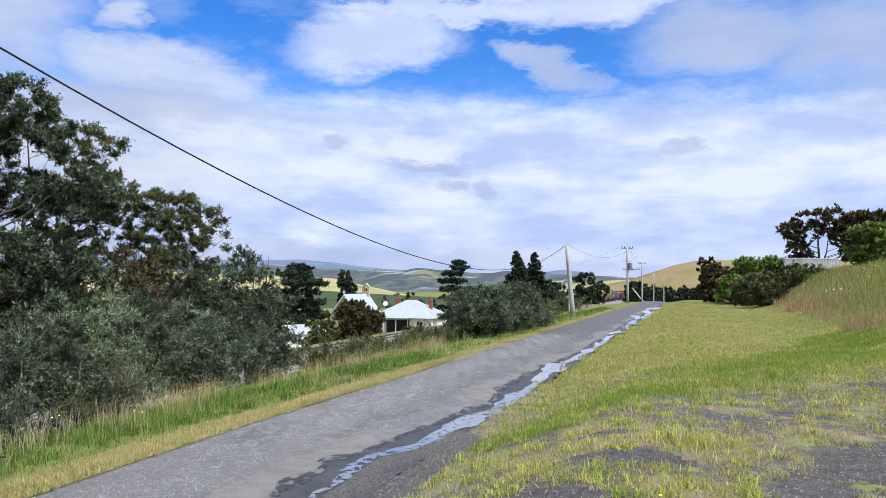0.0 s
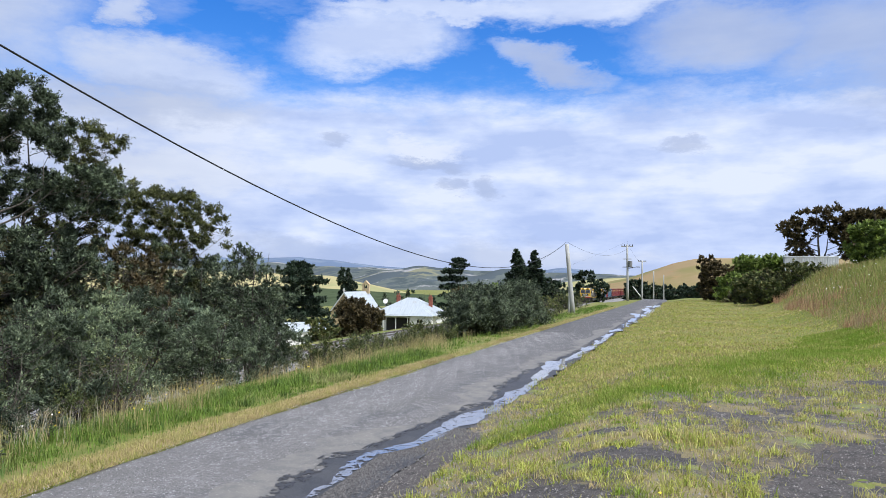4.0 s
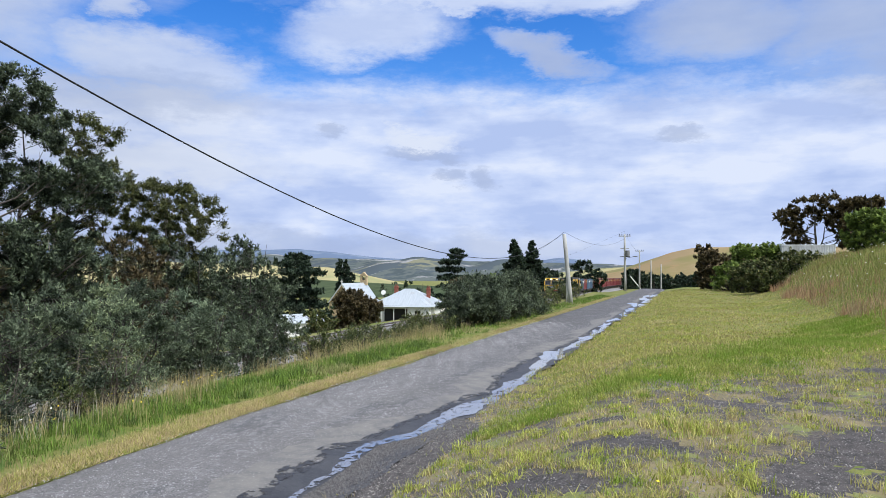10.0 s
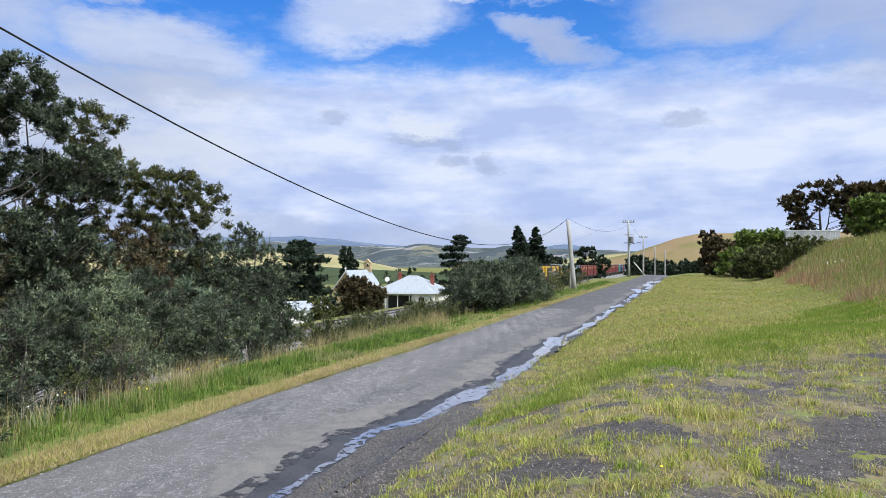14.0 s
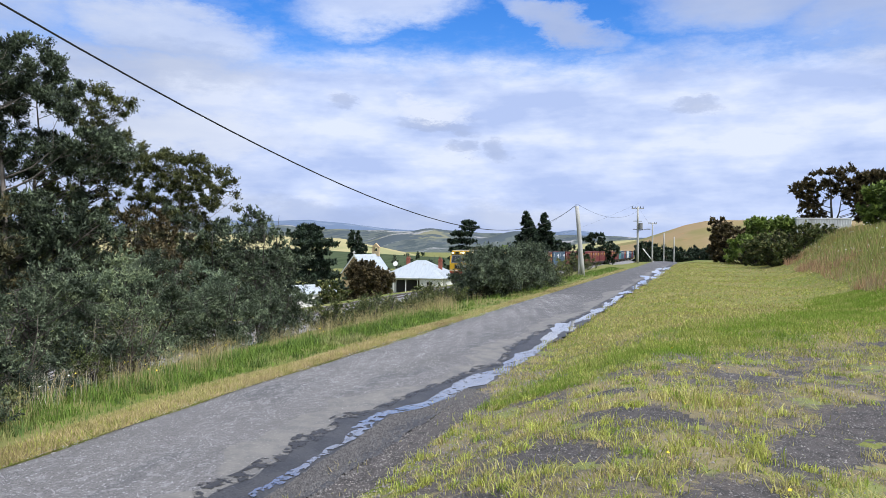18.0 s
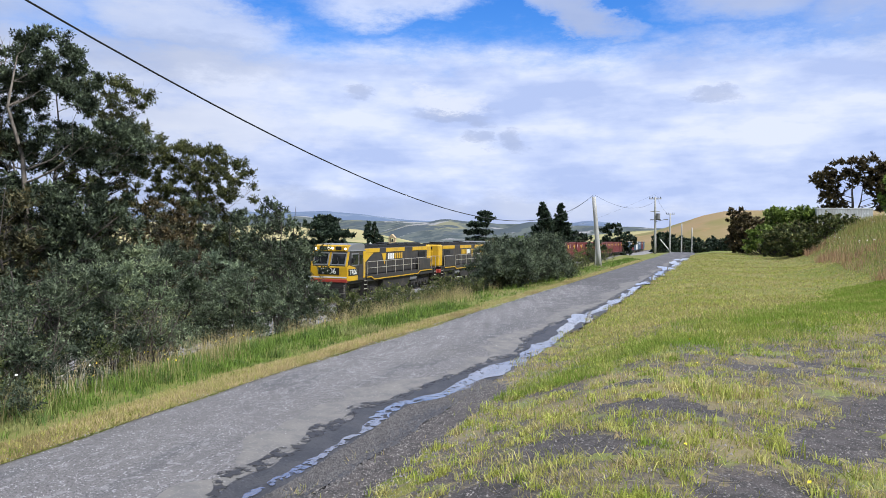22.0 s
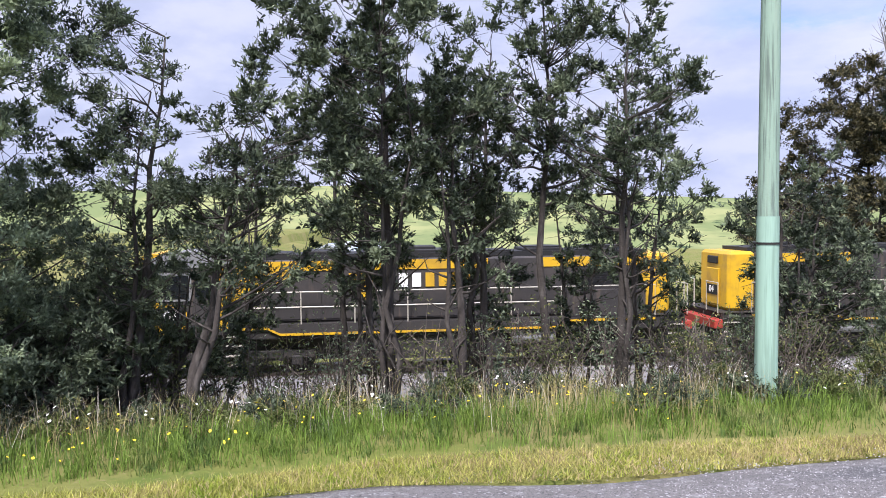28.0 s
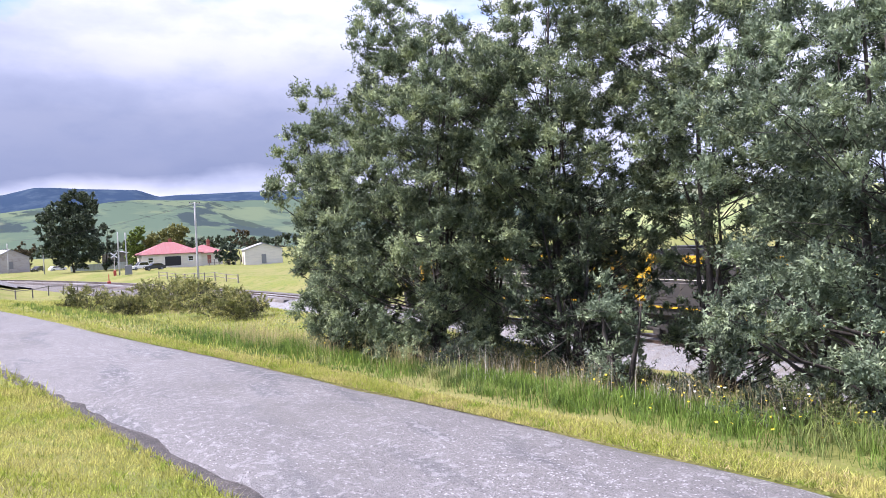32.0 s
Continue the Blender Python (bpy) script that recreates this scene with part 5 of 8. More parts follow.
def build_train():
    a = locomotive("yellow and dark grey diesel locomotive with lit headlights", "TR06")
    b = locomotive("yellow and dark grey diesel locomotive running cab last", "TR04")
    TRAIN.append((a, LOCO / 2, False, 0.0))
    TRAIN.append((b, LOCO * 1.5 + 0.8, True, 0.0))
    s = 2 * LOCO + 1.4
    first = {}
    names = {"box_blue": "dark blue corrugated shipping container on a wagon", "box_red": "dark red corrugated shipping container on a wagon",
             "box_teal": "teal corrugated shipping container on a wagon", "box_white": "white corrugated shipping container on a wagon"}
    order = "BR BB RR RR RR RR RR RR RR RR TB BR BW BB RB".split()
    key = {"B": "box_blue", "R": "box_red", "T": "box_teal", "W": "box_white"}
    w0 = None
    for load in order:
        mid = s + WAGON / 2
        w0 = wagon() if w0 is None else copy_thing(w0, pose(0, 0, 0))
        TRAIN.append((w0, mid, False, 0.0))
        for c, off in zip(load, (-3.09, 3.09)):
            k = key[c]
            if k not in first:
                first[k] = container(k, names[k])
                ob = first[k]
            else:
                ob = copy_thing(first[k], pose(0, 0, 0))
            TRAIN.append((ob, mid + off, False, DECK))
        s += WAGON


build_train()
NOSE_Y, SPEED, NOSE_T = -7.2, 8.5, 28.0


def motions():
    for ob, behind, turned, lift in TRAIN:
        rows = []
        for k in range(-1, 34):
            y = NOSE_Y - SPEED * (k - NOSE_T) + behind
            grade = math.degrees(math.atan(float(rail_z(y + 5) - rail_z(y - 5)) / 10))
            slope = math.degrees(math.atan(float(track_x(y - 5) - track_x(y + 5)) / 10))
            rows.append((float(k), pose(float(track_x(y)), y, float(rail_z(y)) + lift, 0, -grade if turned else grade, -90 + slope + (180 if turned else 0))))
        walk(ob, rows)

# ---------------------------------------------------------------- shrubs of the near side
def shrub(seed, x, y, h, w, mat, label, clumps=40, per=230, size=0.085, name="shrub", group="", bare=6, clump=0.31, bark="bark", category="shrub"):
    rng = np.random.default_rng(seed)
    blobs = [(rng.uniform(-0.4, 0.4) * w, rng.uniform(-0.4, 0.4) * w, h * q, w * rr, w * rr, h * 0.2) for q, rr in ((0.25, 0.85), (0.4, 0.95), (0.55, 0.8), (0.7, 0.7), (0.84, 0.5))]
    return make_tree(name, seed, h, blobs, clumps, per, size, M[mat], M[bark], stems=5, spread=w * 0.55, trunk=0.035, clump=clump, bare=bare, label=label, category=category,
                     at=stand(x, y, rng.uniform(0, 360)), group=group)


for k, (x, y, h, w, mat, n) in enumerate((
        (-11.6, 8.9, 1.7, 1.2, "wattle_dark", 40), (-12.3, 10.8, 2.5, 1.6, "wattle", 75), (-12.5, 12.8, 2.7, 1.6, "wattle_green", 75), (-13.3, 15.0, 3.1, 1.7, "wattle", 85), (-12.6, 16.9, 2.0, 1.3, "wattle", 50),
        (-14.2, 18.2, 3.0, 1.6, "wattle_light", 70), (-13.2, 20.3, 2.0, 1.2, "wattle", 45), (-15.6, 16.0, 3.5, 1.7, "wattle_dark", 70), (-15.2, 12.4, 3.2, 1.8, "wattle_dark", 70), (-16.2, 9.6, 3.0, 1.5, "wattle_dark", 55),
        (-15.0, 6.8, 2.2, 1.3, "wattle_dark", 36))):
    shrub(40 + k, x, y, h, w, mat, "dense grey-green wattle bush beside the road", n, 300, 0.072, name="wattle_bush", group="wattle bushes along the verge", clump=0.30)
wattle(60, -15.2, 22.6, 4.9, 1.3, 70, "wattle", low=0.35, stems=3, bare=10, label="small grey-green wattle in front of the railway", per=230, size=0.09)
wattle(61, -16.0, 24.8, 3.6, 1.4, 60, "wattle_dark", low=0.3, stems=3, bare=6, label="small grey-green wattle in front of the railway", per=230, size=0.09)
wattle(62, -14.6, 9.4, 4.2, 1.2, 40, "wattle", low=0.4, stems=2, bare=14)
for k, (x, y, h, w) in enumerate(((-12.4, 22.2, 0.9, 1.0), (-12.0, 24.6, 0.7, 0.9), (-13.2, 26.8, 0.7, 1.0), (-11.6, 28.6, 0.5, 0.8), (-11.0, 31.0, 0.7, 0.9), (-13.6, 29.6, 0.7, 1.0), (-12.4, 33.0, 0.9, 1.0),
                                  (-10.6, 48.0, 1.3, 1.2), (-11.0, 52.0, 1.5, 1.4), (-11.6, 56.5, 1.6, 1.4), (-12.5, 63, 1.7, 1.6), (-12.8, 69, 1.8, 1.6), (-13.0, 76, 1.7, 1.8), (-13.5, 84, 1.6, 1.8), (-9.6, 7.2, 0.8, 0.7), (-14.8, 31.6, 1.2, 1.2), (-15.6, 34.6, 1.2, 1.3), (-14.4, 36.8, 1.1, 1.2), (-15.8, 39.4, 1.2, 1.3), (-14.2, 42.4, 1.1, 1.3), (-15.6, 45.6, 1.2, 1.4), (-14.0, 49.0, 1.2, 1.4), (-15.4, 27.8, 1.1, 1.2), (-16.6, 31.0, 1.2, 1.2))):
    shrub(70 + k, x, y, h, w, "scrub", "low yellow-green scrub on the road's verge", 34, 110, 0.075, "scrub_bush", "scrub along the verge", 5, 0.3)
for k, (x, y, h, w) in enumerate(((-10.3, 34.0, 1.9, 1.5), (-10.1, 36.6, 2.3, 1.6), (-10.0, 39.4, 2.4, 1.6), (-10.2, 42.4, 2.5, 1.6), (-11.6, 38.0, 2.5, 1.7))):
    shrub(90 + k, x, y, h, w, "wattle", "rounded dark grey-green roadside bush", 120, 240, 0.10, "roadside_bush", "rounded bushes by the road", 0, 0.42)
for k in range(26):
    rr = np.random.default_rng(900 + k)
    y = -11.5 + 0.85 * k + rr.uniform(-0.4, 0.4)
    x = float(road_c(y)) - 1.85 - rr.uniform(2.3, 4.6) * (1.0 if y < 3 else 0.8)
    shrub(900 + k, x, y, rr.uniform(0.28, 0.62), rr.uniform(0.35, 0.7), ("wattle_dark", "scrub", "wattle", "scrub")[k % 4], "low leafy roadside weed among the grass", 22, 110, 0.055, "weed", "weeds on the verge", 6, 0.2, "bark", "weed")
# twiggy understorey below the thin trees
M["twig"] = shade("grey_brown_twigs", (0.085, 0.070, 0.060), 0.95, spots=[(2, 3, 0.45, 0.65, (0.20, 0.17, 0.14))])
rng = np.random.default_rng(11)
for k in range(27):
    y = -5.0 + 0.74 * k + rng.uniform(-0.3, 0.3)
    x = -11.0 - rng.uniform(0, 2.6)
    ob = thing("twiggy_bush", stand(x, y), "bare brown twiggy bush with few leaves", "bush", "twiggy bushes under the trees")
    g, leaves = Geo(), []
    for _ in range(26):
        a, r, hh = rng.uniform(0, 6.28), rng.uniform(0.1, 0.85), rng.uniform(0.4, 1.45)
        p0, p1 = Vector((rng.normal(0, 0.12), rng.normal(0, 0.12), -0.05)), Vector((r * math.cos(a), r * math.sin(a), hh))
        md = p0.lerp(p1, 0.5) + Vector((rng.normal(0, 0.1), rng.normal(0, 0.1), 0.1))
        g.tube([p0, md, p1], [0.014, 0.009, 0.003], 4, False)
        for _ in range(3):
            q = md.lerp(p1, rng.uniform(0, 1))
            e = q + Vector(rng.normal(0, 0.22, 3))
            g.tube([q, e], [0.005, 0.002], 3, False)
            leaves += [e] * 9
    part("twig_frame", g, M["twig"], ob)
    P = np.array(leaves) + rng.normal(0, 0.10, (len(leaves), 3))
    d, e = rng.normal(size=P.shape), rng.normal(size=P.shape)
    d /= np.linalg.norm(d, axis=1)[:, None]
    e = np.cross(d, e)
    e /= np.linalg.norm(e, axis=1)[:, None]
    V = np.stack([P, P + 0.03 * d + 0.012 * e, P + 0.065 * d, P + 0.03 * d - 0.012 * e], 1).reshape(-1, 3)
    part("foliage", np_mesh("foliage", V, np.arange(len(V)).reshape(-1, 4), M["scrub" if k % 3 else "wattle_light"]), None, ob)


# ---------------------------------------------------------------- far trees and bushes
def far_tree(seed, bear, r, top_el, w, mat, label, shape="round", base=None, name="tree", size=0.5, clumps=110, per=60, category="tree"):
    x, y = polar(bear, r)
    z0 = ground_z(x, y) if base is None else base
    h = 2.4 + r * math.tan(radians(top_el)) - z0
    rng = np.random.default_rng(seed)
    if shape == "spire":
        blobs = [(rng.normal(0, 0.1), rng.normal(0, 0.1), h * q, w * rr, w * rr, h * 0.05) for q, rr in zip(np.linspace(0.06, 0.97, 13), (1.25, 1.2, 1.1, 0.98, 0.9, 0.84, 0.78, 0.70, 0.62, 0.52, 0.40, 0.27, 0.12))]
    elif shape == "tier":
        blobs = [(rng.normal(0, w * 0.15), rng.normal(0, w * 0.15), h * q, w * rr, w * rr, h * 0.025) for q, rr in ((0.2, 1.0), (0.33, 1.05), (0.46, 0.95), (0.58, 0.85), (0.7, 0.78), (0.81, 0.62), (0.9, 0.5), (0.97, 0.3))]
    elif shape == "open":
        blobs = [(w * cx, w * cy, h * q, w * 0.42, w * 0.42, h * 0.14) for cx, cy, q in ((-0.7, 0, 0.62), (-0.2, 0.2, 0.82), (0.35, -0.1, 0.84), (0.75, 0.1, 0.68), (-0.5, 0.2, 0.36), (0.3, 0, 0.58), (0.7, 0, 0.45))]
    else:
        blobs = [(0, 0, h * 0.3, w * 0.9, w * 0.9, h * 0.26), (0.2 * w, 0, h * 0.55, w * 0.9, w * 0.9, h * 0.26), (-0.2 * w, 0, h * 0.78, w * 0.62, w * 0.62, h * 0.18)]
    return make_tree(name, seed, h, blobs, clumps, per, size, M[mat], M["bark"], stems=2 if shape != "spire" else 1, spread=w * 0.5, trunk=0.2, clump=max(0.45, w * (0.17 if shape in ("round", "open") else 0.12)), slim=0.62 if shape == "round" else 0.45 if shape == "open" else 0.55, even=shape in ("spire", "tier"), bare=0,
                     label=label, category=category, at=pose(x, y, z0 - 0.1))


far_tree(101, 26.9, 190, 0.72, 2.9, "conifer", "dark upright cypress near the church", "round", size=0.45, clumps=340, per=90)
far_tree(102, 30.6, 112, 0.78, 5.4, "conifer", "dark layered cedar with flat boughs", "tier", size=0.42, clumps=460, per=90)
far_tree(103, 18.3, 165, 1.32, 4.6, "conifer", "dark layered cedar behind the house", "tier", size=0.42, clumps=420, per=90)
far_tree(104, 13.8, 152, 2.06, 3.1, "conifer", "tall dark conifer with a pointed crown", "spire", size=0.42, clumps=330, per=110)
far_tree(105, 12.4, 154, 1.84, 3.1, "conifer", "tall dark conifer with a pointed crown", "spire", size=0.42, clumps=330, per=110)
far_tree(106, 26.0, 104, -1.72, 3.5, "brown_leaf", "rounded bronze-green bush in front of the church", "round", name="bush", size=0.28, clumps=420, per=80, category="bush")
far_tree(107, 17.5, 125, -0.75, 3.6, "brown_leaf", "rounded reddish-brown bush beside the house", "round", name="bush", size=0.3, clumps=240, category="bush")
far_tree(108, 8.4, 215, 0.62, 5.2, "conifer", "broad dark round tree beside the railway", "round", size=0.6)
far_tree(109, 28.8, 80, -3.4, 2.0, "scrub", "grey-green bush below the railway", "round", name="bush", size=0.25, clumps=70, category="bush")
far_tree(110, 4.9, 170, 0.0, 3.0, "conifer", "small dark tree by the road's crest", "round", clumps=60)
for k, (b, r, e, w, m) in enumerate(((21.0, 200, -0.95, 7, "conifer"), (16.3, 190, -0.45, 5, "conifer"), (15.2, 165, -0.2, 5, "shrub"), (23.0, 210, -1.2, 6, "wattle_dark"), (11.2, 160, 0.0, 4, "conifer"), (29.5, 160, -1.3, 6, "wattle_dark"),
                                     (34, 95, -1.0, 4.5, "wattle_dark"), (36, 80, -0.8, 4, "wattle_dark"), (10.4, 150, -0.6, 3.5, "wattle_dark"))):
    far_tree(120 + k, b, r, e, w, m, "dark tree in the gardens below the railway", "round", size=0.5, clumps=60, per=60)
# bank side
far_tree(140, -7.6, 108, 5.25, 4.6, "brown_leaf", "gum tree with bronze leaves and an open crown", "open", size=0.36, clumps=150, per=90)
far_tree(141, -10.6, 108, 5.0, 4.2, "brown_leaf", "gum tree with bronze leaves and an open crown", "open", size=0.36, clumps=130, per=90)
far_tree(142, -11.4, 66, 3.95, 3.0, "shrub", "dense bright green tree on the bank", "round", size=0.22, clumps=280, per=120)
far_tree(143, -0.6, 96, 1.80, 2.6, "brown_leaf", "rounded bronze-green bush at the road's bend", "round", name="bush", size=0.25, clumps=220, category="bush")
far_tree(144, -3.4, 90, 1.85, 3.0, "shrub", "bright green rounded bush on the bank", "round", name="bush", size=0.25, clumps=230, category="bush")
far_tree(145, -5.0, 84, 1.70, 2.4, "shrub", "bright green rounded bush on the bank", "round", name="bush", size=0.25, clumps=200, category="bush")
far_tree(146, -1.9, 86, 0.55, 2.2, "shrub", "low green bush at the foot of the bank", "round", name="bush", size=0.26, clumps=80, category="bush")
for k, (b, r, e, w) in enumerate(((-2.6, 92, 0.75, 1.8), (-3.6, 80, 0.5, 2.0), (-4.6, 76, 0.8, 2.0), (-5.6, 72, 1.0, 2.0), (-6.6, 74, 1.2, 2.0), (-4.2, 66, 0.0, 1.6))):
    far_tree(460 + k, b, r, e, w, "scrub", "grey-green weedy bush on the bank", "round", name="bush", size=0.2, clumps=70, per=70, category="bush")
far_tree(147, -3.0, 78, 0.2, 2.0, "scrub", "low dull green bush at the foot of the bank", "round", name="bush", size=0.26, clumps=70, category="bush")


for k in range(22):
    y = -34 + 2.9 * k
    x = float(track_x(y)) - 4.6 - (k * 7 % 5) * 0.5
    shrub(400 + k, x, y, 1.5 + 0.25 * (k * 3 % 5), 1.7, ("wattle_dark", "scrub", "eucalypt")[k % 3], "dull green bush behind the railway", 40, 90, 0.16, "lineside_bush", "bushes behind the railway", 4, 0.42)
for k, (b, r, w) in enumerate(((62, 400, 6), (66, 430, 5), (71, 410, 7), (77, 440, 5), (80, 420, 4), (86, 430, 6), (93, 400, 7), (99, 440, 6), (104, 420, 5), (111, 410, 7), (118, 430, 6), (126, 420, 6))):
    far_tree(430 + k, b, r, 0.0 + 0.25 * (k % 3), w, "wattle_dark", "dark tree on the green hillside", "round", size=1.0, clumps=30, per=60, base=-6.0)

# ---------------------------------------------------------------- poles, cables
def fittings(x, y, h, lean, transformer):
    """Crossarms with insulators, and a transformer with its brackets, on top of a pole."""
    ob = [o for o in scene.objects if o.name.startswith("power_pole") and o.parent is None and abs(o.location.x - x) < 0.01 and abs(o.location.y - y) < 0.01][0]
    part("crossarm", Geo().box(lean - 0.8, lean + 0.8, -0.05, 0.05, h - 0.30, h - 0.18, 0.01), M["pole_grey"], ob)
    for k in (-0.7, -0.35, 0.35, 0.7):
        part("insulator", Geo().tube([(lean + k, 0, h - 0.18), (lean + k, 0, h - 0.08), (lean + k, 0, h + 0.05)], [0.03, 0.06, 0.035], 8), M["black"], ob)
    if transformer:
        part("transformer", Geo().tube([(lean + 0.4, 0, h - 3.0), (lean + 0.4, 0, h - 2.2)], [0.28, 0.28], 12), M["roof_grey"], ob, "grey transformer drum")
        part("bracket", Geo().box(lean - 0.6, lean + 0.75, -0.06, 0.06, h - 3.1, h - 3.0, 0.01), M["under"], ob)
        part("crossarm", Geo().box(lean - 0.6, lean + 0.6, -0.05, 0.05, h - 2.0, h - 1.9, 0.01), M["pole_grey"], ob)
        part("lamp_arm", Geo().tube([(lean, 0, h - 3.3), (lean + 1.3, 0, h - 3.0)], [0.03, 0.03], 6), M["under"], ob)
        part("lamp_head", Geo().box(lean + 1.2, lean + 1.7, -0.12, 0.12, h - 3.08, h - 2.96, 0.03), M["roof_grey"], ob)


POLES = [(polar(4.45, 150), 8.3), (polar(3.62, 185), 8.2), (polar(2.9, 190), 7.6)]
for (x, y), h in POLES:
    pole(x, y, h, 0.17, 0.12, (0, 0), M["pole_grey"], "distant grey timber pole beside the road")
fittings(-9.9, 103, 7.9, -0.1, True)
fittings(POLES[0][0][0], POLES[0][0][1], 8.3, 0.0, False)
green = [o for o in scene.objects if o.name.startswith("power_pole") and abs(o.location.y - 5.35) < 0.01][0]
part("pole_band", Geo().tube([(0.01, 0, 0.2), (0.02, 0, 2.82)], [0.1535, 0.147], 20, False), shade("pale_sleeve", (0.30, 0.46, 0.37), 0.7, spots=[((20, 20, 0.8), 4, 0.45, 0.65, (0.22, 0.34, 0.27))]), green, "pale green lower sleeve", smooth=True)
part("strap", Geo().tube([(0.02, 0, 2.44), (0.02, 0, 2.47)], [0.156, 0.156], 20, False), M["under"], green)
part("crossarm", Geo().box(-0.9, 0.95, -0.05, 0.05, 8.7, 8.82, 0.01), M["pole_grey"], green)
x, y = POLES[0][0]
stay = [o for o in scene.objects if o.name.startswith("power_pole") and abs(o.location.y - y) < 0.01][0]
part("stay_post", Geo().tube([(-1.8, 0, 3.2), (0.6, 0, 0.2)], [0.09, 0.09], 8), M["white"], stay, "white slanting stay post")
# thin post behind the leaning one
x, y = polar(9.85, 60.5)
pole(x, y, 3.3, 0.06, 0.05, (0, 0), M["pole_grey"], "short thin post beside the leaning pole")


def cable(p0, p1, sag, r, label, n=40):
    p0, p1 = Vector(p0), Vector(p1)
    pts = []
    for k in range(n + 1):
        q = k / n
        p = p0.lerp(p1, q)
        p.z -= 4 * sag * q * (1 - q)
        pts.append(p)
    tagged(new("power_cable", Geo().tube(pts, [r] * len(pts), 6).mesh("power_cable", M["black"], True)), label, "cable", "cables between the poles")


cable((-9.72, 5.35, 6.3), (-10.5, 59, 5.2), 2.9, 0.016, "black cable sagging between two poles")
cable((-10.4, 59, 5.2), (-10.0, 103, 6.4), 1.0, 0.010, "black cable sagging between two poles")
cable((-10.0, 103, 7.2), (POLES[0][0][0], POLES[0][0][1], 5.4), 0.5, 0.010, "black cable sagging between two poles")
cable((-10.5, 59, 5.1), (*polar(18.2, 160), -2.0), 1.2, 0.006, "service cable running down to the house")
cable((-9.9, 103, 7.4), (*polar(19.5, 150), -1.5), 1.6, 0.006, "service cable running down to the house")


# ---------------------------------------------------------------- buildings
M["weatherboard"] = shade("white_weatherboard", (0.70, 0.70, 0.69), 0.6, spots=[((0.6, 0.6, 9), 3, 0.45, 0.7, (0.68, 0.68, 0.66))])
M["iron_white"] = shade("pale_roofing_iron", (0.40, 0.44, 0.48), 0.5, spots=[((6, 0.4, 0.4), 3, 0.4, 0.7, (0.33, 0.37, 0.41)), (0.6, 4, 0.58, 0.75, (0.30, 0.27, 0.25))])
M["iron_red"] = shade("faded_red_roofing_iron", (0.27, 0.11, 0.115), 0.65, spots=[((6, 0.4, 0.4), 3, 0.4, 0.7, (0.29, 0.085, 0.08)), (0.5, 4, 0.55, 0.75, (0.33, 0.17, 0.16))])
M["brick_red"] = shade("red_brick", (0.28, 0.09, 0.06), 0.9, spots=[(6, 3, 0.45, 0.65, (0.20, 0.07, 0.05))])
M["sandstone"] = shade("cream_sandstone", (0.52, 0.40, 0.24), 0.9, spots=[(1.4, 4, 0.45, 0.65, (0.42, 0.32, 0.19))])
# Near-black for flat panels that stand in for shade in a porch.
M["porch_shade"] = shade("painted_porch_shade", (0.02, 0.02, 0.022), 0.8)
M["timber_fence"] = shade("weathered_fence_timber", (0.22, 0.20, 0.17), 0.9, spots=[((12, 12, 2), 3, 0.45, 0.65, (0.14, 0.125, 0.11))])


def window_part(parent, x, y, z, w, h, face, label=""):
    """A framed window on a wall that faces -y (face 0) or +x (face 1) in the house's space."""
    m = pose(x, y, z, 0, 0, 0 if face == 0 else 90)
    fr = Geo()
    for a, b, c, d in ((-w / 2, w / 2, -h / 2, -h / 2 + 0.09), (-w / 2, w / 2, h / 2 - 0.09, h / 2), (-w / 2, -w / 2 + 0.09, -h / 2 + 0.09, h / 2 - 0.09), (w / 2 - 0.09, w / 2, -h / 2 + 0.09, h / 2 - 0.09), (-w / 2 + 0.09, w / 2 - 0.09, -0.03, 0.03)):
        fr.box(a, b, -0.08, 0.02, c, d)
    win = part("window", fr, M["white"], parent, "white framed sash window", at=m)
    for s in (-1, 1):
        z0, z1 = (0.03, h / 2 - 0.09) if s > 0 else (-h / 2 + 0.09, -0.03)
        part("pane", Geo().box(-w / 2 + 0.09, w / 2 - 0.09, -0.03, -0.01, z0, z1), M["glass"], win)
    part("sill", Geo().box(-w / 2 - 0.08, w / 2 + 0.08, -0.14, 0.0, -h / 2 - 0.08, -h / 2, 0.01), M["white"], win)


def hip_roof(w, d, z, h, over=0.5):
    x, y = w / 2 + over, d / 2 + over
    rx = max(w - d, 0.6) / 2
    v = [(-x, -y, z), (x, -y, z), (x, y, z), (-x, y, z), (-rx, 0, z + h), (rx, 0, z + h), (-x, -y, z - 0.18), (x, -y, z - 0.18), (x, y, z - 0.18), (-x, y, z - 0.18)]
    return Geo().add(v, [(0, 1, 5, 4), (1, 2, 5), (2, 3, 4, 5), (3, 0, 4), (6, 7, 1, 0), (7, 8, 2, 1), (8, 9, 3, 2), (9, 6, 0, 3), (9, 8, 7, 6)])


def roof_sheets(parent, w, d, z, h, over, material):
    """Raised seams that run down the two long slopes of a hip roof."""
    x, y = w / 2 + over, d / 2 + over
    rx = max(w - d, 0.6) / 2
    for s in (-1, 1):
        for k in range(1, 14):
            px = -x + 2 * x * k / 14
            q = 1.0 if abs(px) <= rx else max(0.0, (x - abs(px)) / (x - rx))
            if q < 0.12:
                continue
            a, b = Vector((px, s * y, z + 0.02)), Vector((px, s * y * (1 - q), z + h * q + 0.02))
            part("roof_seam", Geo().tube([a, b], [0.03, 0.03], 4), material, parent)


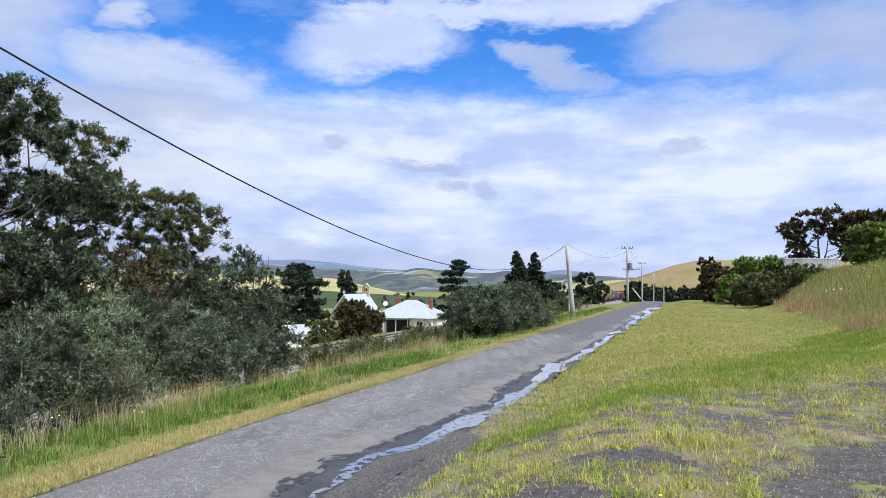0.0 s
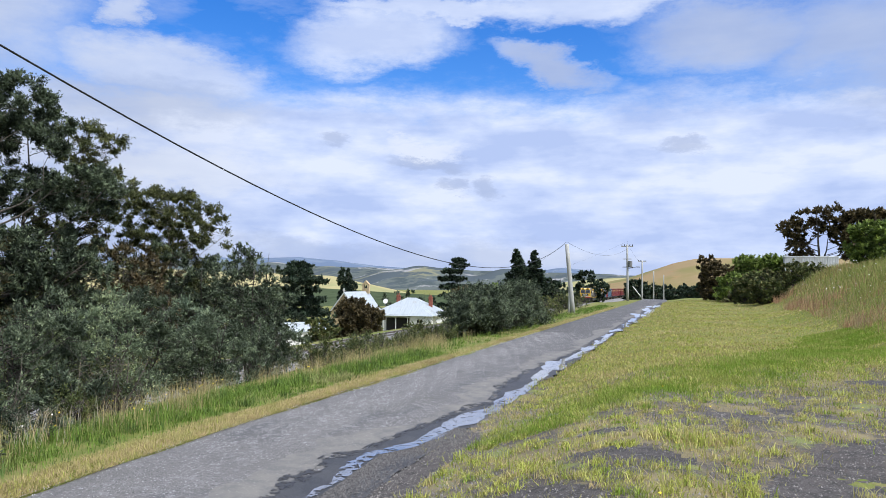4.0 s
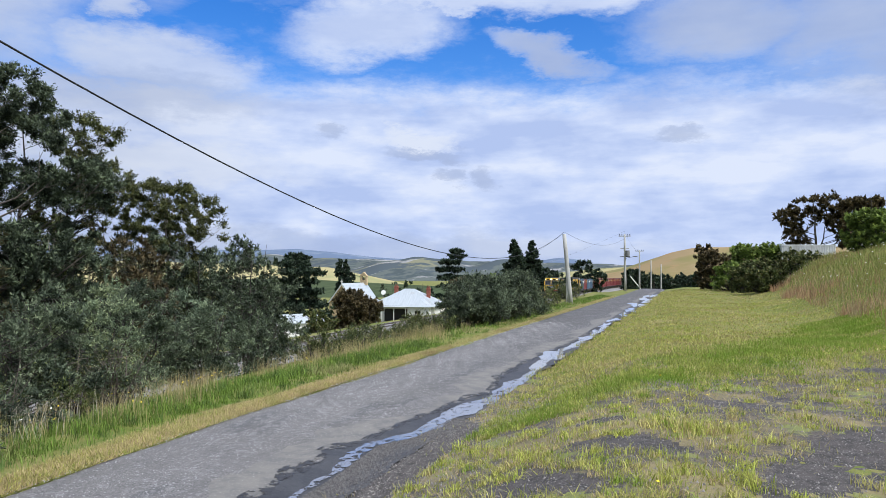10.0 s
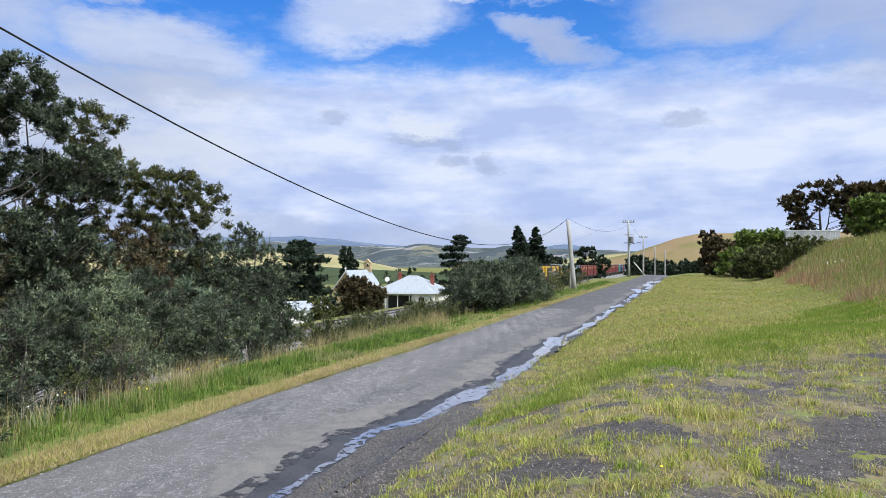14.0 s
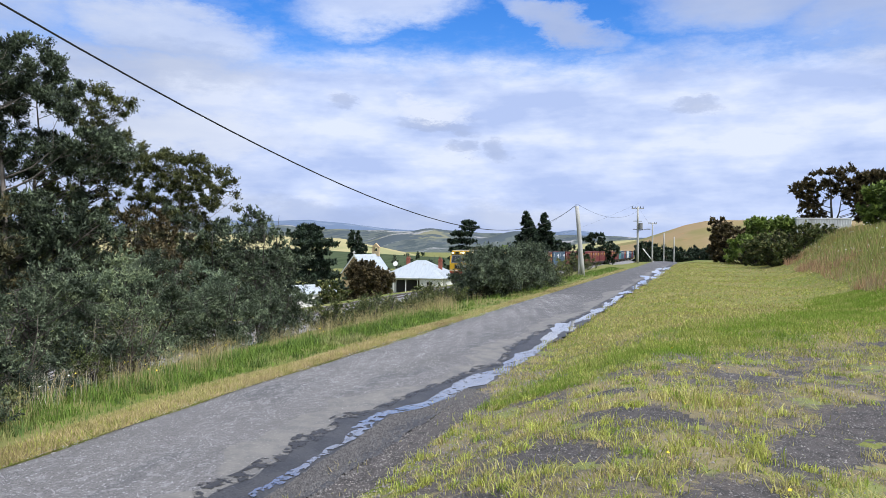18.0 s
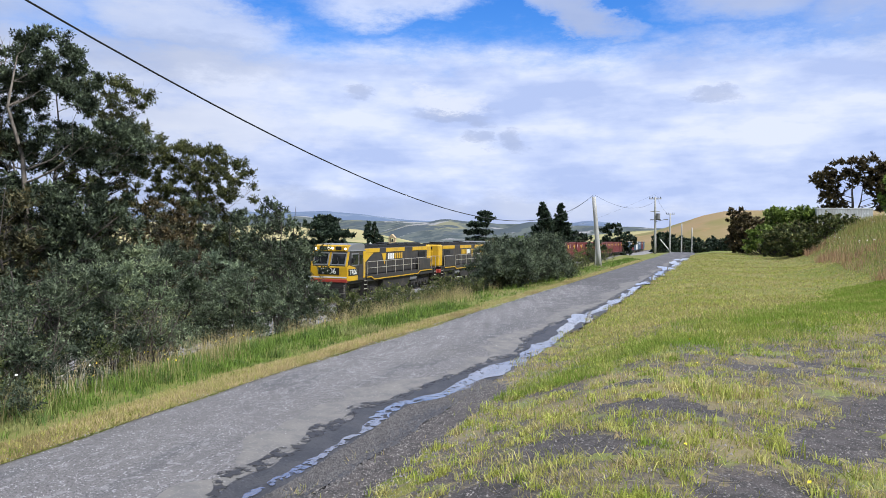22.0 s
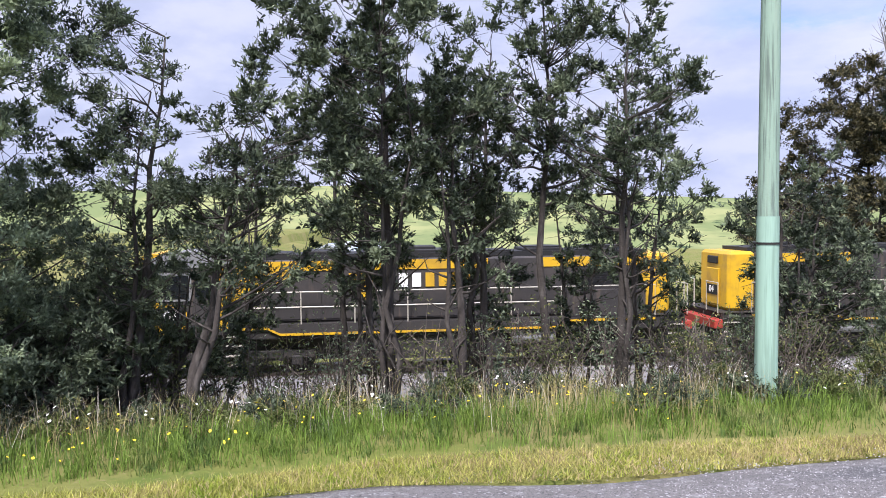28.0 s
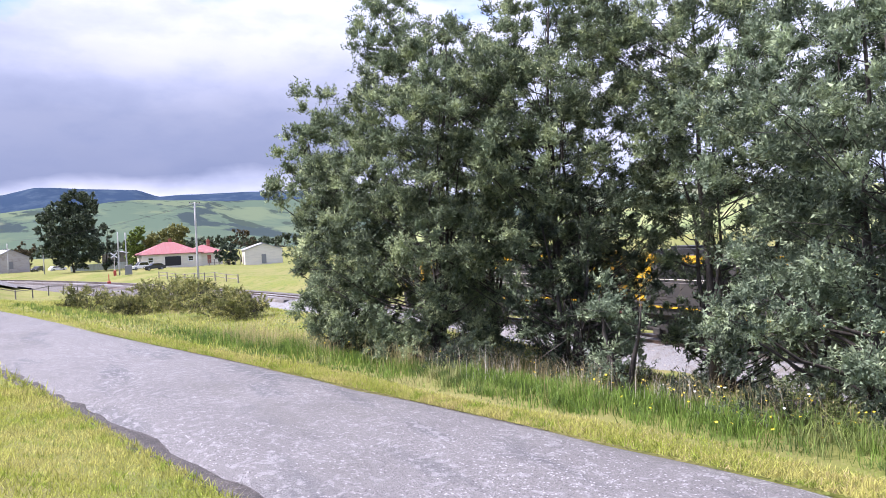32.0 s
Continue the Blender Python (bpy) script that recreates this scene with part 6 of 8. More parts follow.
def chimney(parent, x, y, z0, z1):
    c = part("chimney", Geo().box(x - 0.35, x + 0.35, y - 0.3, y + 0.3, z0, z1, 0.03).box(x - 0.42, x + 0.42, y - 0.37, y + 0.37, z1 - 0.25, z1, 0.02), M["brick_red"], parent, "red brick chimney")
    for k in (-0.15, 0.15):
        part("chimney_pot", Geo().tube([(x + k, y, z1), (x + k, y, z1 + 0.4)], [0.11, 0.09], 10), M["brick_red"], c)


def boards(parent, w, d, h, face_y):
    """Overlapping weatherboards on the front wall."""
    n = int(h / 0.24)
    for k in range(n):
        z = 0.24 * k
        part("weatherboard", Geo().prism([(-w / 2, z), (w / 2, z), (w / 2, z + 0.235), (-w / 2, z + 0.235)], face_y - 0.035, face_y - 0.012), M["weatherboard"], parent)


def white_house():
    x, y = polar(21.9, 147)
    z = -8.2
    ob = thing("house", pose(x, y, z, 0, 0, 8), "white weatherboard house with a pale hipped iron roof", "house")
    w, d, h = 12.4, 10.5, 3.0
    part("wall", Geo().box(-w / 2, w / 2, -d / 2, d / 2, -3.5, h), M["weatherboard"], ob)
    boards(ob, w, d, h, -d / 2)
    rf = part("roof", hip_roof(w, d, h + 0.1, 3.1), M["iron_white"], ob, "pale hipped iron roof")
    roof_sheets(rf, w, d, h + 0.1, 3.1, 0.5, M["iron_white"])
    part("gutter", Geo().box(-w / 2 - 0.55, w / 2 + 0.55, -d / 2 - 0.62, -d / 2 - 0.5, h - 0.1, h + 0.05, 0.02), M["white"], ob)
    # front wing with its own hip
    part("wing", Geo().box(1.6, 5.6, -d / 2 - 2.0, -d / 2 - 0.04, -3.5, h - 0.05), M["weatherboard"], ob)
    part("wing_roof", Geo().add([(1.2, -d / 2 - 2.4, h), (6.0, -d / 2 - 2.4, h), (6.0, -d / 2 + 1.0, h + 0.06), (1.2, -d / 2 + 1.0, h + 0.06), (3.6, -d / 2 - 0.2, h + 1.3), (3.6, -d / 2 + 1.6, h + 1.5)],
                                [(0, 1, 4), (1, 2, 5, 4), (3, 0, 4, 5), (2, 3, 5), (0, 3, 2, 1)]), M["iron_white"], ob)
    window_part(ob, 3.4, -d / 2 - 2.0, 1.6, 1.3, 1.6, 0)
    window_part(ob, -4.9, -d / 2 - 0.04, 1.6, 1.2, 1.6, 0)
    # Thin dark sheet on the wall imitates the porch's shade.
    part("porch_opening", Geo().box(-3.6, 0.9, -d / 2 - 0.07, -d / 2 - 0.036, 0.05, 2.5), M["porch_shade"], ob, "flat dark panel painted as the porch's shade")
    for px in (-3.7, -1.3, 1.0):
        part("porch_post", Geo().box(px - 0.07, px + 0.07, -d / 2 - 1.8, -d / 2 - 1.66, -0.1, h - 0.1, 0.02), M["white"], ob)
    part("porch_floor", Geo().box(-3.9, 1.5, -d / 2 - 1.9, -d / 2 - 0.05, -0.3, -0.05), M["timber_fence"], ob)
    part("porch_roof", Geo().box(-3.9, 1.5, -d / 2 - 2.1, -d / 2 - 0.4, h - 0.12, h - 0.02), M["iron_white"], ob)
    part("porch_chair", Geo().box(-0.4, 0.2, -d / 2 - 1.0, -d / 2 - 0.5, 0.0, 0.8, 0.05), M["timber_fence"], ob)
    chimney(ob, -3.0, 1.2, 3.6, 6.6)
    chimney(ob, 4.0, -0.6, 3.6, 6.4)
    part("dish_pole", Geo().tube([(-5.0, -1, 4.2), (-5.0, -1, 5.4)], [0.04, 0.04], 6), M["roof_grey"], ob)
    part("satellite_dish", Geo().tube([(-5.0, -1.1, 5.4), (-5.0, -1.25, 5.45)], [0.2, 0.5], 14), M["white"], ob)


white_house()


def gabled(name, m, w, d, h, rise, wall_mat, roof_mat, label, category, over=0.35, depth=3.0):
    """A gabled building whose gable faces -y."""
    ob = thing(name, m, label, category)
    part("wall", Geo().prism([(-w / 2, -depth), (w / 2, -depth), (w / 2, h), (0, h + rise), (-w / 2, h)], -d / 2, d / 2), M[wall_mat], ob)
    k = rise / (w / 2)
    for s in (-1, 1):
        x1 = s * (w / 2 + over)
        part("roof", Geo().prism([(0, h + rise + 0.02), (x1, h - over * k + 0.02), (x1, h - over * k + 0.16), (0, h + rise + 0.17)], -d / 2 - over, d / 2 + over), M[roof_mat], ob)
    return ob


def church():
    x, y = polar(26.15, 180)
    ob = gabled("church", pose(x, y, -10.2, 0, 0, -6) @ Matrix.Diagonal((1.05, 0.80, 1.0, 1.0)), 7.0, 13.0, 4.0, 4.4, "sandstone", "iron_white", "small cream stone church with a steep pale roof", "church")
    for s in (-1, 1):
        part("bargeboard", Geo().prism([(0, 8.45), (s * 3.9, 3.45), (s * 3.9, 3.15), (0, 8.1)], -6.95, -6.88), M["white"], ob, "white bargeboard")
    part("finial", Geo().box(-0.1, 0.1, -6.95, -6.75, 8.3, 9.4, 0.02).box(-0.35, 0.35, -6.92, -6.78, 8.85, 9.05, 0.02), M["white"], ob, "white cross on the gable")
    b = part("bellcote", Geo().box(-0.9, 0.9, 5.2, 6.0, 8.0, 9.2, 0.03).box(-0.9, -0.5, 5.2, 6.0, 9.2, 10.2).box(0.5, 0.9, 5.2, 6.0, 9.2, 10.2).prism([(-1.0, 10.2), (1.0, 10.2), (0, 11.2)], 5.15, 6.05), M["sandstone"], ob, "stone bellcote")
    part("bell", Geo().tube([(0, 5.6, 10.0), (0, 5.6, 9.5), (0, 5.6, 9.25)], [0.12, 0.25, 0.36], 12), M["under"], b)
    part("porch", Geo().prism([(-1.6, -3), (1.6, -3), (1.6, 2.4), (0, 4.4), (-1.6, 2.4)], -9.0, -6.5), M["sandstone"], ob)
    for s in (-1, 1):
        part("porch_roof", Geo().prism([(0, 4.42), (s * 1.9, 2.05), (s * 1.9, 2.2), (0, 4.58)], -9.2, -6.4), M["iron_white"], ob)
    for k in (-3, 0, 3):
        part("lancet_window", Geo().prism([(-0.35, 1.2), (0.35, 1.2), (0.35, 2.7), (0, 3.4), (-0.35, 2.7)], 3.50, 3.53), M["glass"], ob, at=pose(0, k, 0, 0, 0, 90))


church()


M["dull_wall"] = shade("dull_cream_boards", (0.40, 0.37, 0.33), 0.8, spots=[((0.6, 0.6, 7), 3, 0.45, 0.7, (0.33, 0.30, 0.27)), (0.8, 4, 0.52, 0.7, (0.30, 0.26, 0.22))])
M["iron_dull"] = shade("weathered_roofing_iron", (0.30, 0.30, 0.31), 0.6, spots=[((6, 0.4, 0.4), 3, 0.4, 0.7, (0.24, 0.24, 0.25)), (0.6, 4, 0.55, 0.72, (0.26, 0.20, 0.17))])


def shed(x, y, z, turn, w, d, h, rise, label, depth=2.0, wall="weatherboard", roof="iron_white"):
    ob = gabled("shed", pose(x, y, z, 0, 0, turn), w, d, h, rise, wall, roof, label, "shed", 0.25, depth)
    part("door", Geo().box(-0.5, 0.5, -d / 2 - 0.06, -d / 2 - 0.002, 0, 2.0, 0.01), M["roof_grey"], ob)
    for k in range(int(d / 1.0)):
        part("wall_sheet", Geo().box(w / 2 + 0.002, w / 2 + 0.03, -d / 2 + 0.06 + k * 1.0, -d / 2 + 1.0 + k * 1.0, 0.0, h - 0.05, 0.008), M[wall], ob)
    return ob


shed(-51.5, 84.0, -7.0, -28, 5.0, 9.5, 2.0, 0.9, "long white shed with a low pale roof")
shed(-43.5, 1.6, -4.9, 80, 4.0, 5.5, 1.7, 0.75, "white garden shed with a pale roof below the railway")
shed(-62, -2, -4.5, 70, 7.0, 9.0, 3.2, 1.3, "white building with a pale iron roof")


def site_box():
    x, y = polar(-6.75, 84)
    z = 2.3
    ob = thing("storage_container", pose(x, y, z, 0, 0, 6), "white ribbed steel storage box behind the bank", "container")
    L, W, Hh = 5.0, 2.4, 2.5
    part("wall", Geo().box(-L / 2, L / 2, -W / 2, W / 2, -0.6, Hh, 0.04), M["box_white"], ob)
    for k in range(20):
        px = -L / 2 + 0.25 + k * (L - 0.5) / 19
        part("rib", Geo().box(px - 0.06, px + 0.06, -W / 2 - 0.035, -W / 2 - 0.001, 0.05, Hh - 0.15, 0.01), M["box_white"], ob)
    part("roof_rim", Geo().box(-L / 2 - 0.03, L / 2 + 0.03, -W / 2 - 0.05, W / 2 + 0.05, Hh - 0.12, Hh + 0.02, 0.02), M["box_white"], ob)


site_box()


# ---------------------------------------------------------------- hills
def ridge(name, b0, b1, r0, r1, crest, base, material, label, rough=0.12, nb=120, nr=26, seed=0, waves=6):
    """A range of hills between two bearings; crest gives the top's elevation angle by bearing."""
    rng = np.random.default_rng(seed)
    bs, rs = np.linspace(b0, b1, nb), np.linspace(0, 1.25, nr)
    ph = rng.uniform(0, 6.28, (waves, 2))
    V = []
    for q in rs:
        for b in bs:
            r = r0 + (r1 - r0) * q
            top = 2.4 + r1 * math.tan(radians(crest(b)))
            s = float(smooth(0, 1.0, q)) if q <= 1 else 1 - float(smooth(1.0, 1.5, q))
            n = sum(math.sin(b * (0.35 + 0.35 * k) + ph[k][0] + q * (3 + k)) * math.cos(q * (2.5 + 1.7 * k) + ph[k][1]) / (1 + 0.6 * k) for k in range(waves)) / 2.2
            z = base + (top - base) * s * (1 + rough * n * (1 - 0.75 * (abs(q - 1) < 0.06)))
            V.append((-r * math.sin(radians(b)), r * math.cos(radians(b)), z if q > 0 else base - 8))
    i = (np.arange(nr - 1)[:, None] * nb + np.arange(nb - 1)).ravel()
    me = np_mesh(name, V, np.stack([i, i + nb, i + nb + 1, i + 1], 1), material, True)
    tagged(new(name, me), label, "hill", kind="structure")


def curve(*pts):
    bx, by = [p[0] for p in pts], [p[1] for p in pts]
    return lambda b: float(np.interp(b, bx, by))


# Blue-grey of distance haze is put into these two base colours.
M["hazy_far_forest"] = shade("hazy_far_forest", (0.12, 0.16, 0.24), 1.0, spots=[(0.006, 5, 0.45, 0.65, (0.17, 0.21, 0.28))], spec=0)
M["mid_hills"] = shade("hazy_wooded_hills", (0.105, 0.122, 0.118), 1.0, spots=[((0.035, 0.010, 0.035), 7, 0.50, 0.60, (0.066, 0.082, 0.088)), ((0.006, 0.002, 0.006), 6, 0.53, 0.58, (0.19, 0.19, 0.13)), ((0.016, 0.005, 0.03), 8, 0.54, 0.60, (0.27, 0.27, 0.275)), ((0.012, 0.004, 0.012), 7, 0.50, 0.56, (0.075, 0.092, 0.105))], spec=0)
M["gold_hill"] = shade("dry_gold_pasture", (0.27, 0.205, 0.118), 1.0, spots=[(0.015, 5, 0.42, 0.6, (0.22, 0.185, 0.085)), (0.05, 5, 0.55, 0.7, (0.31, 0.20, 0.115)), (0.006, 4, 0.5, 0.6, (0.17, 0.18, 0.08))], spec=0)
M["green_hill"] = shade("green_pasture_hill", (0.17, 0.21, 0.095), 1.0, spots=[(0.02, 5, 0.45, 0.62, (0.26, 0.28, 0.13)), (0.05, 6, 0.62, 0.68, (0.06, 0.09, 0.05))], spec=0)
M["pale_field"] = shade("pale_field", (0.36, 0.32, 0.17), 1.0, spots=[((0.012, 0.004, 0.012), 4, 0.45, 0.6, (0.27, 0.27, 0.14)), ((0.05, 0.012, 0.05), 6, 0.60, 0.66, (0.09, 0.11, 0.06))], spec=0)
M["vineyard"] = shade("dark_green_crop", (0.068, 0.088, 0.050), 1.0, spots=[((0.5, 0.03, 0.03), 3, 0.45, 0.6, (0.05, 0.068, 0.038))], spec=0)
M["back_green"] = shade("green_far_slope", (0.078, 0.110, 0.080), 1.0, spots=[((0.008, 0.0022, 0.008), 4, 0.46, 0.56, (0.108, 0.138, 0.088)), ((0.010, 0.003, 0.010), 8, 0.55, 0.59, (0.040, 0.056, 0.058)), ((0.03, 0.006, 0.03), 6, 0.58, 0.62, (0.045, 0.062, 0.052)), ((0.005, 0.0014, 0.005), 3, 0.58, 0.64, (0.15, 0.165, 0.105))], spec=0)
# The ridge's blue is haze of distance, mixed into the forest colour.
M["back_forest"] = shade("hazy_forest_ridge", (0.030, 0.050, 0.085), 1.0, spots=[(0.02, 6, 0.45, 0.65, (0.045, 0.068, 0.10))], spec=0)
ridge("hill_far", 8, 75, 3300, 4300, curve((8, 0.5), (10.5, 0.72), (13, 0.3), (21, 0.5), (25, 0.75), (30.5, 1.3), (34, 1.1), (45, 1.0), (75, 0.8)), -60, M["hazy_far_forest"], "distant forested mountain with blue-grey haze in its colour", seed=1)
ridge("hill_mid", 4, 80, 1100, 2300, curve((4, 0.2), (12, 0.4), (18, 0.42), (24, 0.55), (30, 0.65), (80, 0.6)), -50, M["mid_hills"], "wooded hills greyed by haze in their colour, with pale rocky slopes", 0.32, seed=2, nb=220, nr=40)
ridge("hill_field", 22, 48, 480, 1000, curve((22, -1.4), (25, -0.75), (28, -0.12), (33, 0.1), (48, 0.3)), -30, M["pale_field"], "pale sunlit pasture slope", 0.12, seed=3)
ridge("hill_crop", 18, 40, 300, 470, curve((18, -1.6), (24, -1.3), (30, -1.0), (40, -1.0)), -20, M["vineyard"], "dark green rows of crop on a slope", 0.06, seed=4)
ridge("hill_pasture", 4.5, 14, 420, 900, curve((4.5, 0.1), (7, -0.05), (10, -0.35), (14, -0.9)), -18, M["pale_field"], "pale yellow-green pasture beyond the railway", 0.1, seed=8)
ridge("hill_gold", -25, 9, 330, 620, curve((-25, 1.4), (-4, 1.55), (-0.5, 1.48), (0.7, 1.40), (2.2, 1.10), (4.2, 0.45), (5.5, 0.0), (9, -0.7)), -14, M["gold_hill"], "dry golden grass hill", 0.07, seed=5)
ridge("hill_green", 50, 160, 300, 620, curve((50, 0.4), (66, 1.0), (75, 1.4), (91, 2.2), (120, 1.6), (150, 0.4), (160, -0.2)), -14, M["green_hill"], "bright green pasture hillside", 0.08, seed=6)
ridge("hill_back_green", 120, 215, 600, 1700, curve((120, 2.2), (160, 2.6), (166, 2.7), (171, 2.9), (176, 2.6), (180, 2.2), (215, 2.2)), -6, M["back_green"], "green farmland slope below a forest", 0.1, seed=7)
ridge("hill_back_forest", 150, 225, 1700, 2300, curve((150, 1.2), (155, 2.6), (158, 3.3), (163.3, 3.4), (166.5, 3.3), (169.7, 3.2), (171.0, 3.7), (173.7, 3.8), (176.3, 3.95), (177.6, 3.97), (179.5, 3.5), (185, 3.2), (225, 3.0)), -10, M["back_forest"], "forested ridge coloured dark blue for distance haze", 0.04, seed=9, nb=200)
# dark belt of trees before the golden hill
for k in range(16):
    far_tree(160 + k, 0.2 + 0.33 * k, 300 + 3 * (k % 5), -0.35 - 0.12 * (k % 3), 5, "conifer", "dark tree in the belt below the golden hill", "round", size=0.9, clumps=26, per=50, base=-9.0)
rng = np.random.default_rng(77)
for k in range(16):
    b = 161 + 1.3 * k
    far_tree(190 + k, b, 320 + 40 * (k % 4), -0.15 + 0.35 * rng.random(), 6 + 3 * rng.random(), "wattle_dark", "dark tree on the plain beyond the village", "round", size=1.0, clumps=26, per=50, base=-2.0)


# ---------------------------------------------------------------- the village at the crossing
far_tree(220, 175.3, 192, 4.0, 6.9, "wattle_dark", "big dark round-headed gum tree by the crossing", "round", size=0.42, clumps=420, per=110)
far_tree(221, 173.4, 200, 1.6, 3.4, "wattle_dark", "dark tree beside the big gum", "round", size=0.45, clumps=70)
far_tree(222, 169.1, 208, 1.20, 5.8, "bramble", "bright yellow-green rounded tree behind the red house", "round", size=0.4, clumps=300, per=90)
far_tree(223, 171.3, 205, 1.31, 2.9, "shrub", "bright green tree behind the red house", "round", size=0.4, clumps=150)
far_tree(224, 165.0, 172, -0.35, 2.7, "conifer", "dark round garden tree", "round", size=0.35, clumps=70)
far_tree(225, 164.0, 200, 0.7, 3.2, "brown_leaf", "thin brown tree behind the white building", "open", size=0.4, clumps=40)
far_tree(226, 178.4, 250, 0.35, 4.0, "brown_leaf", "brown bushes by the white house", "round", size=0.4, clumps=70)


def red_house():
    x, y = polar(168.4, 193)
    z = -3.5
    ob = thing("house", pose(x, y, z, 0, 0, 168.4 + 8), "cream house with a faded red hipped roof", "house")
    w, d, h = 13.4, 11.0, 2.8
    M["cream"] = shade("cream_weatherboard", (0.62, 0.58, 0.48), 0.7, spots=[((0.6, 0.6, 9), 3, 0.45, 0.7, (0.52, 0.49, 0.41))])
    part("wall", Geo().box(-w / 2 - 2.6, w / 2 - 2.6, -d / 2, d / 2, -1.5, h), M["cream"], ob)
    rf = part("roof", hip_roof(w, d, h + 0.1, 2.7), M["iron_red"], ob, "faded red iron roof", at=pose(-2.6, 0, 0))
    roof_sheets(rf, w, d, h + 0.1, 2.7, 0.5, M["iron_red"])
    part("wing", Geo().box(4.15, 9.2, -d / 2 + 0.6, d / 2 - 2, -1.5, h - 0.25), M["cream"], ob)
    part("wing_roof", hip_roof(8.4, 8.6, h - 0.15, 1.9), M["iron_red"], ob, "faded red iron roof", at=pose(5.3, -0.7, 0))
    for px in (-7.4, 1.6, 7.9):
        window_part(ob, px, -d / 2 - 0.02 + (0.6 if px > 4 else 0), 1.5, 1.2, 1.2, 0)
    # Flat dark sheet in place of a shaded porch.
    part("porch_opening", Geo().box(-4.2, -0.6, -d / 2 - 0.04, -d / 2 - 0.004, 0.0, 2.2), M["porch_shade"], ob)
    part("door", Geo().box(5.6, 6.5, -d / 2 + 0.55, -d / 2 + 0.596, 0.0, 2.05, 0.01), M["brick_red"], ob)
    chimney(ob, -2.0, 1.5, 4.6, 6.2)
    chimney(ob, 7.0, 1.2, 3.0, 5.6)


red_house()
x, y = polar(162.6, 171)
shed(x, y, -3.4, 168, 8, 9, 3.0, 1.3, "dull white outbuilding with a pale roof", 2.0, "cream", "iron_dull")
x, y = polar(179.4, 240)
shed(x, y, -3.4, 190, 9, 12, 3.0, 2.2, "weathered cream building with a grey iron roof", 2.0, "dull_wall", "iron_dull")
x, y = polar(172.6, 215)
shed(x, y, -3.6, 170, 7, 7, 3.0, 0.8, "low dark-fronted shed under the trees", 2.0, "timber_fence", "iron_dull")

x, y = polar(167.2, 115)
pole(x, y, 11.6, 0.17, 0.12, (0, 0), M["pole_grey"], "grey timber power pole beside the crossing")
fittings(x, y, 11.6, 0.0, False)
for b, r, h in ((172.5, 150, 8.2), (172.0, 150, 8.0), (177.2, 200, 7.0), (179.3, 220, 8.0)):
    x, y = polar(b, r)
    pole(x, y, h, 0.14, 0.1, (0, 0), M["pole_grey"], "distant grey timber pole in the village")
cable((*polar(167.2, 115), 7.6), (*polar(179.3, 220), 4.2), 1.0, 0.02, "cable running across to the village")

M["car_white"] = shade("white_car_paint", (0.7, 0.7, 0.7), 0.25)
M["car_dark"] = shade("dark_car_paint", (0.03, 0.032, 0.036), 0.25)
M["tyre"] = shade("tyre_rubber", (0.015, 0.015, 0.015), 0.8)


def car(bear, r, turn, paint, label, van=False):
    x, y = polar(bear, r)
    ob = thing("car", pose(x, y, ground_z(x, y), 0, 0, turn), label, "car", "parked cars")
    top = 1.75 if van else 1.45
    part("body", Geo().prism([(-2.15, 0.35), (2.15, 0.35), (2.2, 0.75), (1.9, 0.92), (0.9, 0.98), (-2.1, 0.98), (-2.2, 0.7)], -0.87, 0.87), M[paint], ob)
    part("cabin", Geo().prism([(0.95, 0.97), (0.35, top), (-1.3, top), (-1.95, 0.97)], -0.78, 0.78), M[paint], ob)
    for s in (-1, 1):
        part("side_window", Geo().prism([(0.72, 1.02), (0.28, top - 0.1), (-1.2, top - 0.1), (-1.7, 1.02)], s * 0.785 - 0.01, s * 0.785 + 0.01), M["glass"], ob)
        for px in (-1.35, 1.35):
            wh = part("wheel", Geo().tube([(px, s * 0.7, 0.32), (px, s * 0.88, 0.32)], [0.32, 0.32], 18), M["tyre"], ob)
            part("rim", Geo().tube([(px, s * 0.885, 0.32), (px, s * 0.895, 0.32)], [0.19, 0.17], 12), M["roof_grey"], wh)
        part("headlight", Geo().box(2.12, 2.2, s * 0.6 - 0.15, s * 0.6 + 0.15, 0.68, 0.82, 0.02), M["white"], ob)
    part("windscreen", Geo().prism([(0.99, 0.99), (0.39, top - 0.05), (0.37, top - 0.05), (0.96, 0.99)], -0.7, 0.7), M["glass"], ob)


car(171.1, 178, 12, "car_white", "white car parked by the red roofed house", True)
car(170.2, 170, 8, "car_dark", "dark car parked by the red roofed house")
car(177.6, 232, 60, "car_dark", "dark car beside the crossing")
car(176.4, 228, 200, "car_white", "pale car under the big tree")
car(81.5, 41.5, 80, "car_white", "white car beside the garden shed")

# fences, posts and signals at the crossing
def rail_fence(name, p0, p1, n, h, label, rails=2, mat="timber_fence"):
    ob = thing(name, pose(0, 0, 0), label, "fence", kind="")
    pts = [(p0[0] + (p1[0] - p0[0]) * k / (n - 1), p0[1] + (p1[1] - p0[1]) * k / (n - 1)) for k in range(n)]
    for x, y in pts:
        z = ground_z(x, y)
        part("post", Geo().box(x - 0.07, x + 0.07, y - 0.07, y + 0.07, z - 0.3, z + h, 0.015), M[mat], ob)
    for (xa, ya), (xb, yb) in zip(pts, pts[1:]):
        for k in range(rails):
            zz = h * (0.9 - 0.45 * k)
            part("rail", Geo().tube([(xa, ya, ground_z(xa, ya) + zz), (xb, yb, ground_z(xb, yb) + zz)], [0.045, 0.045], 6), M[mat], ob)


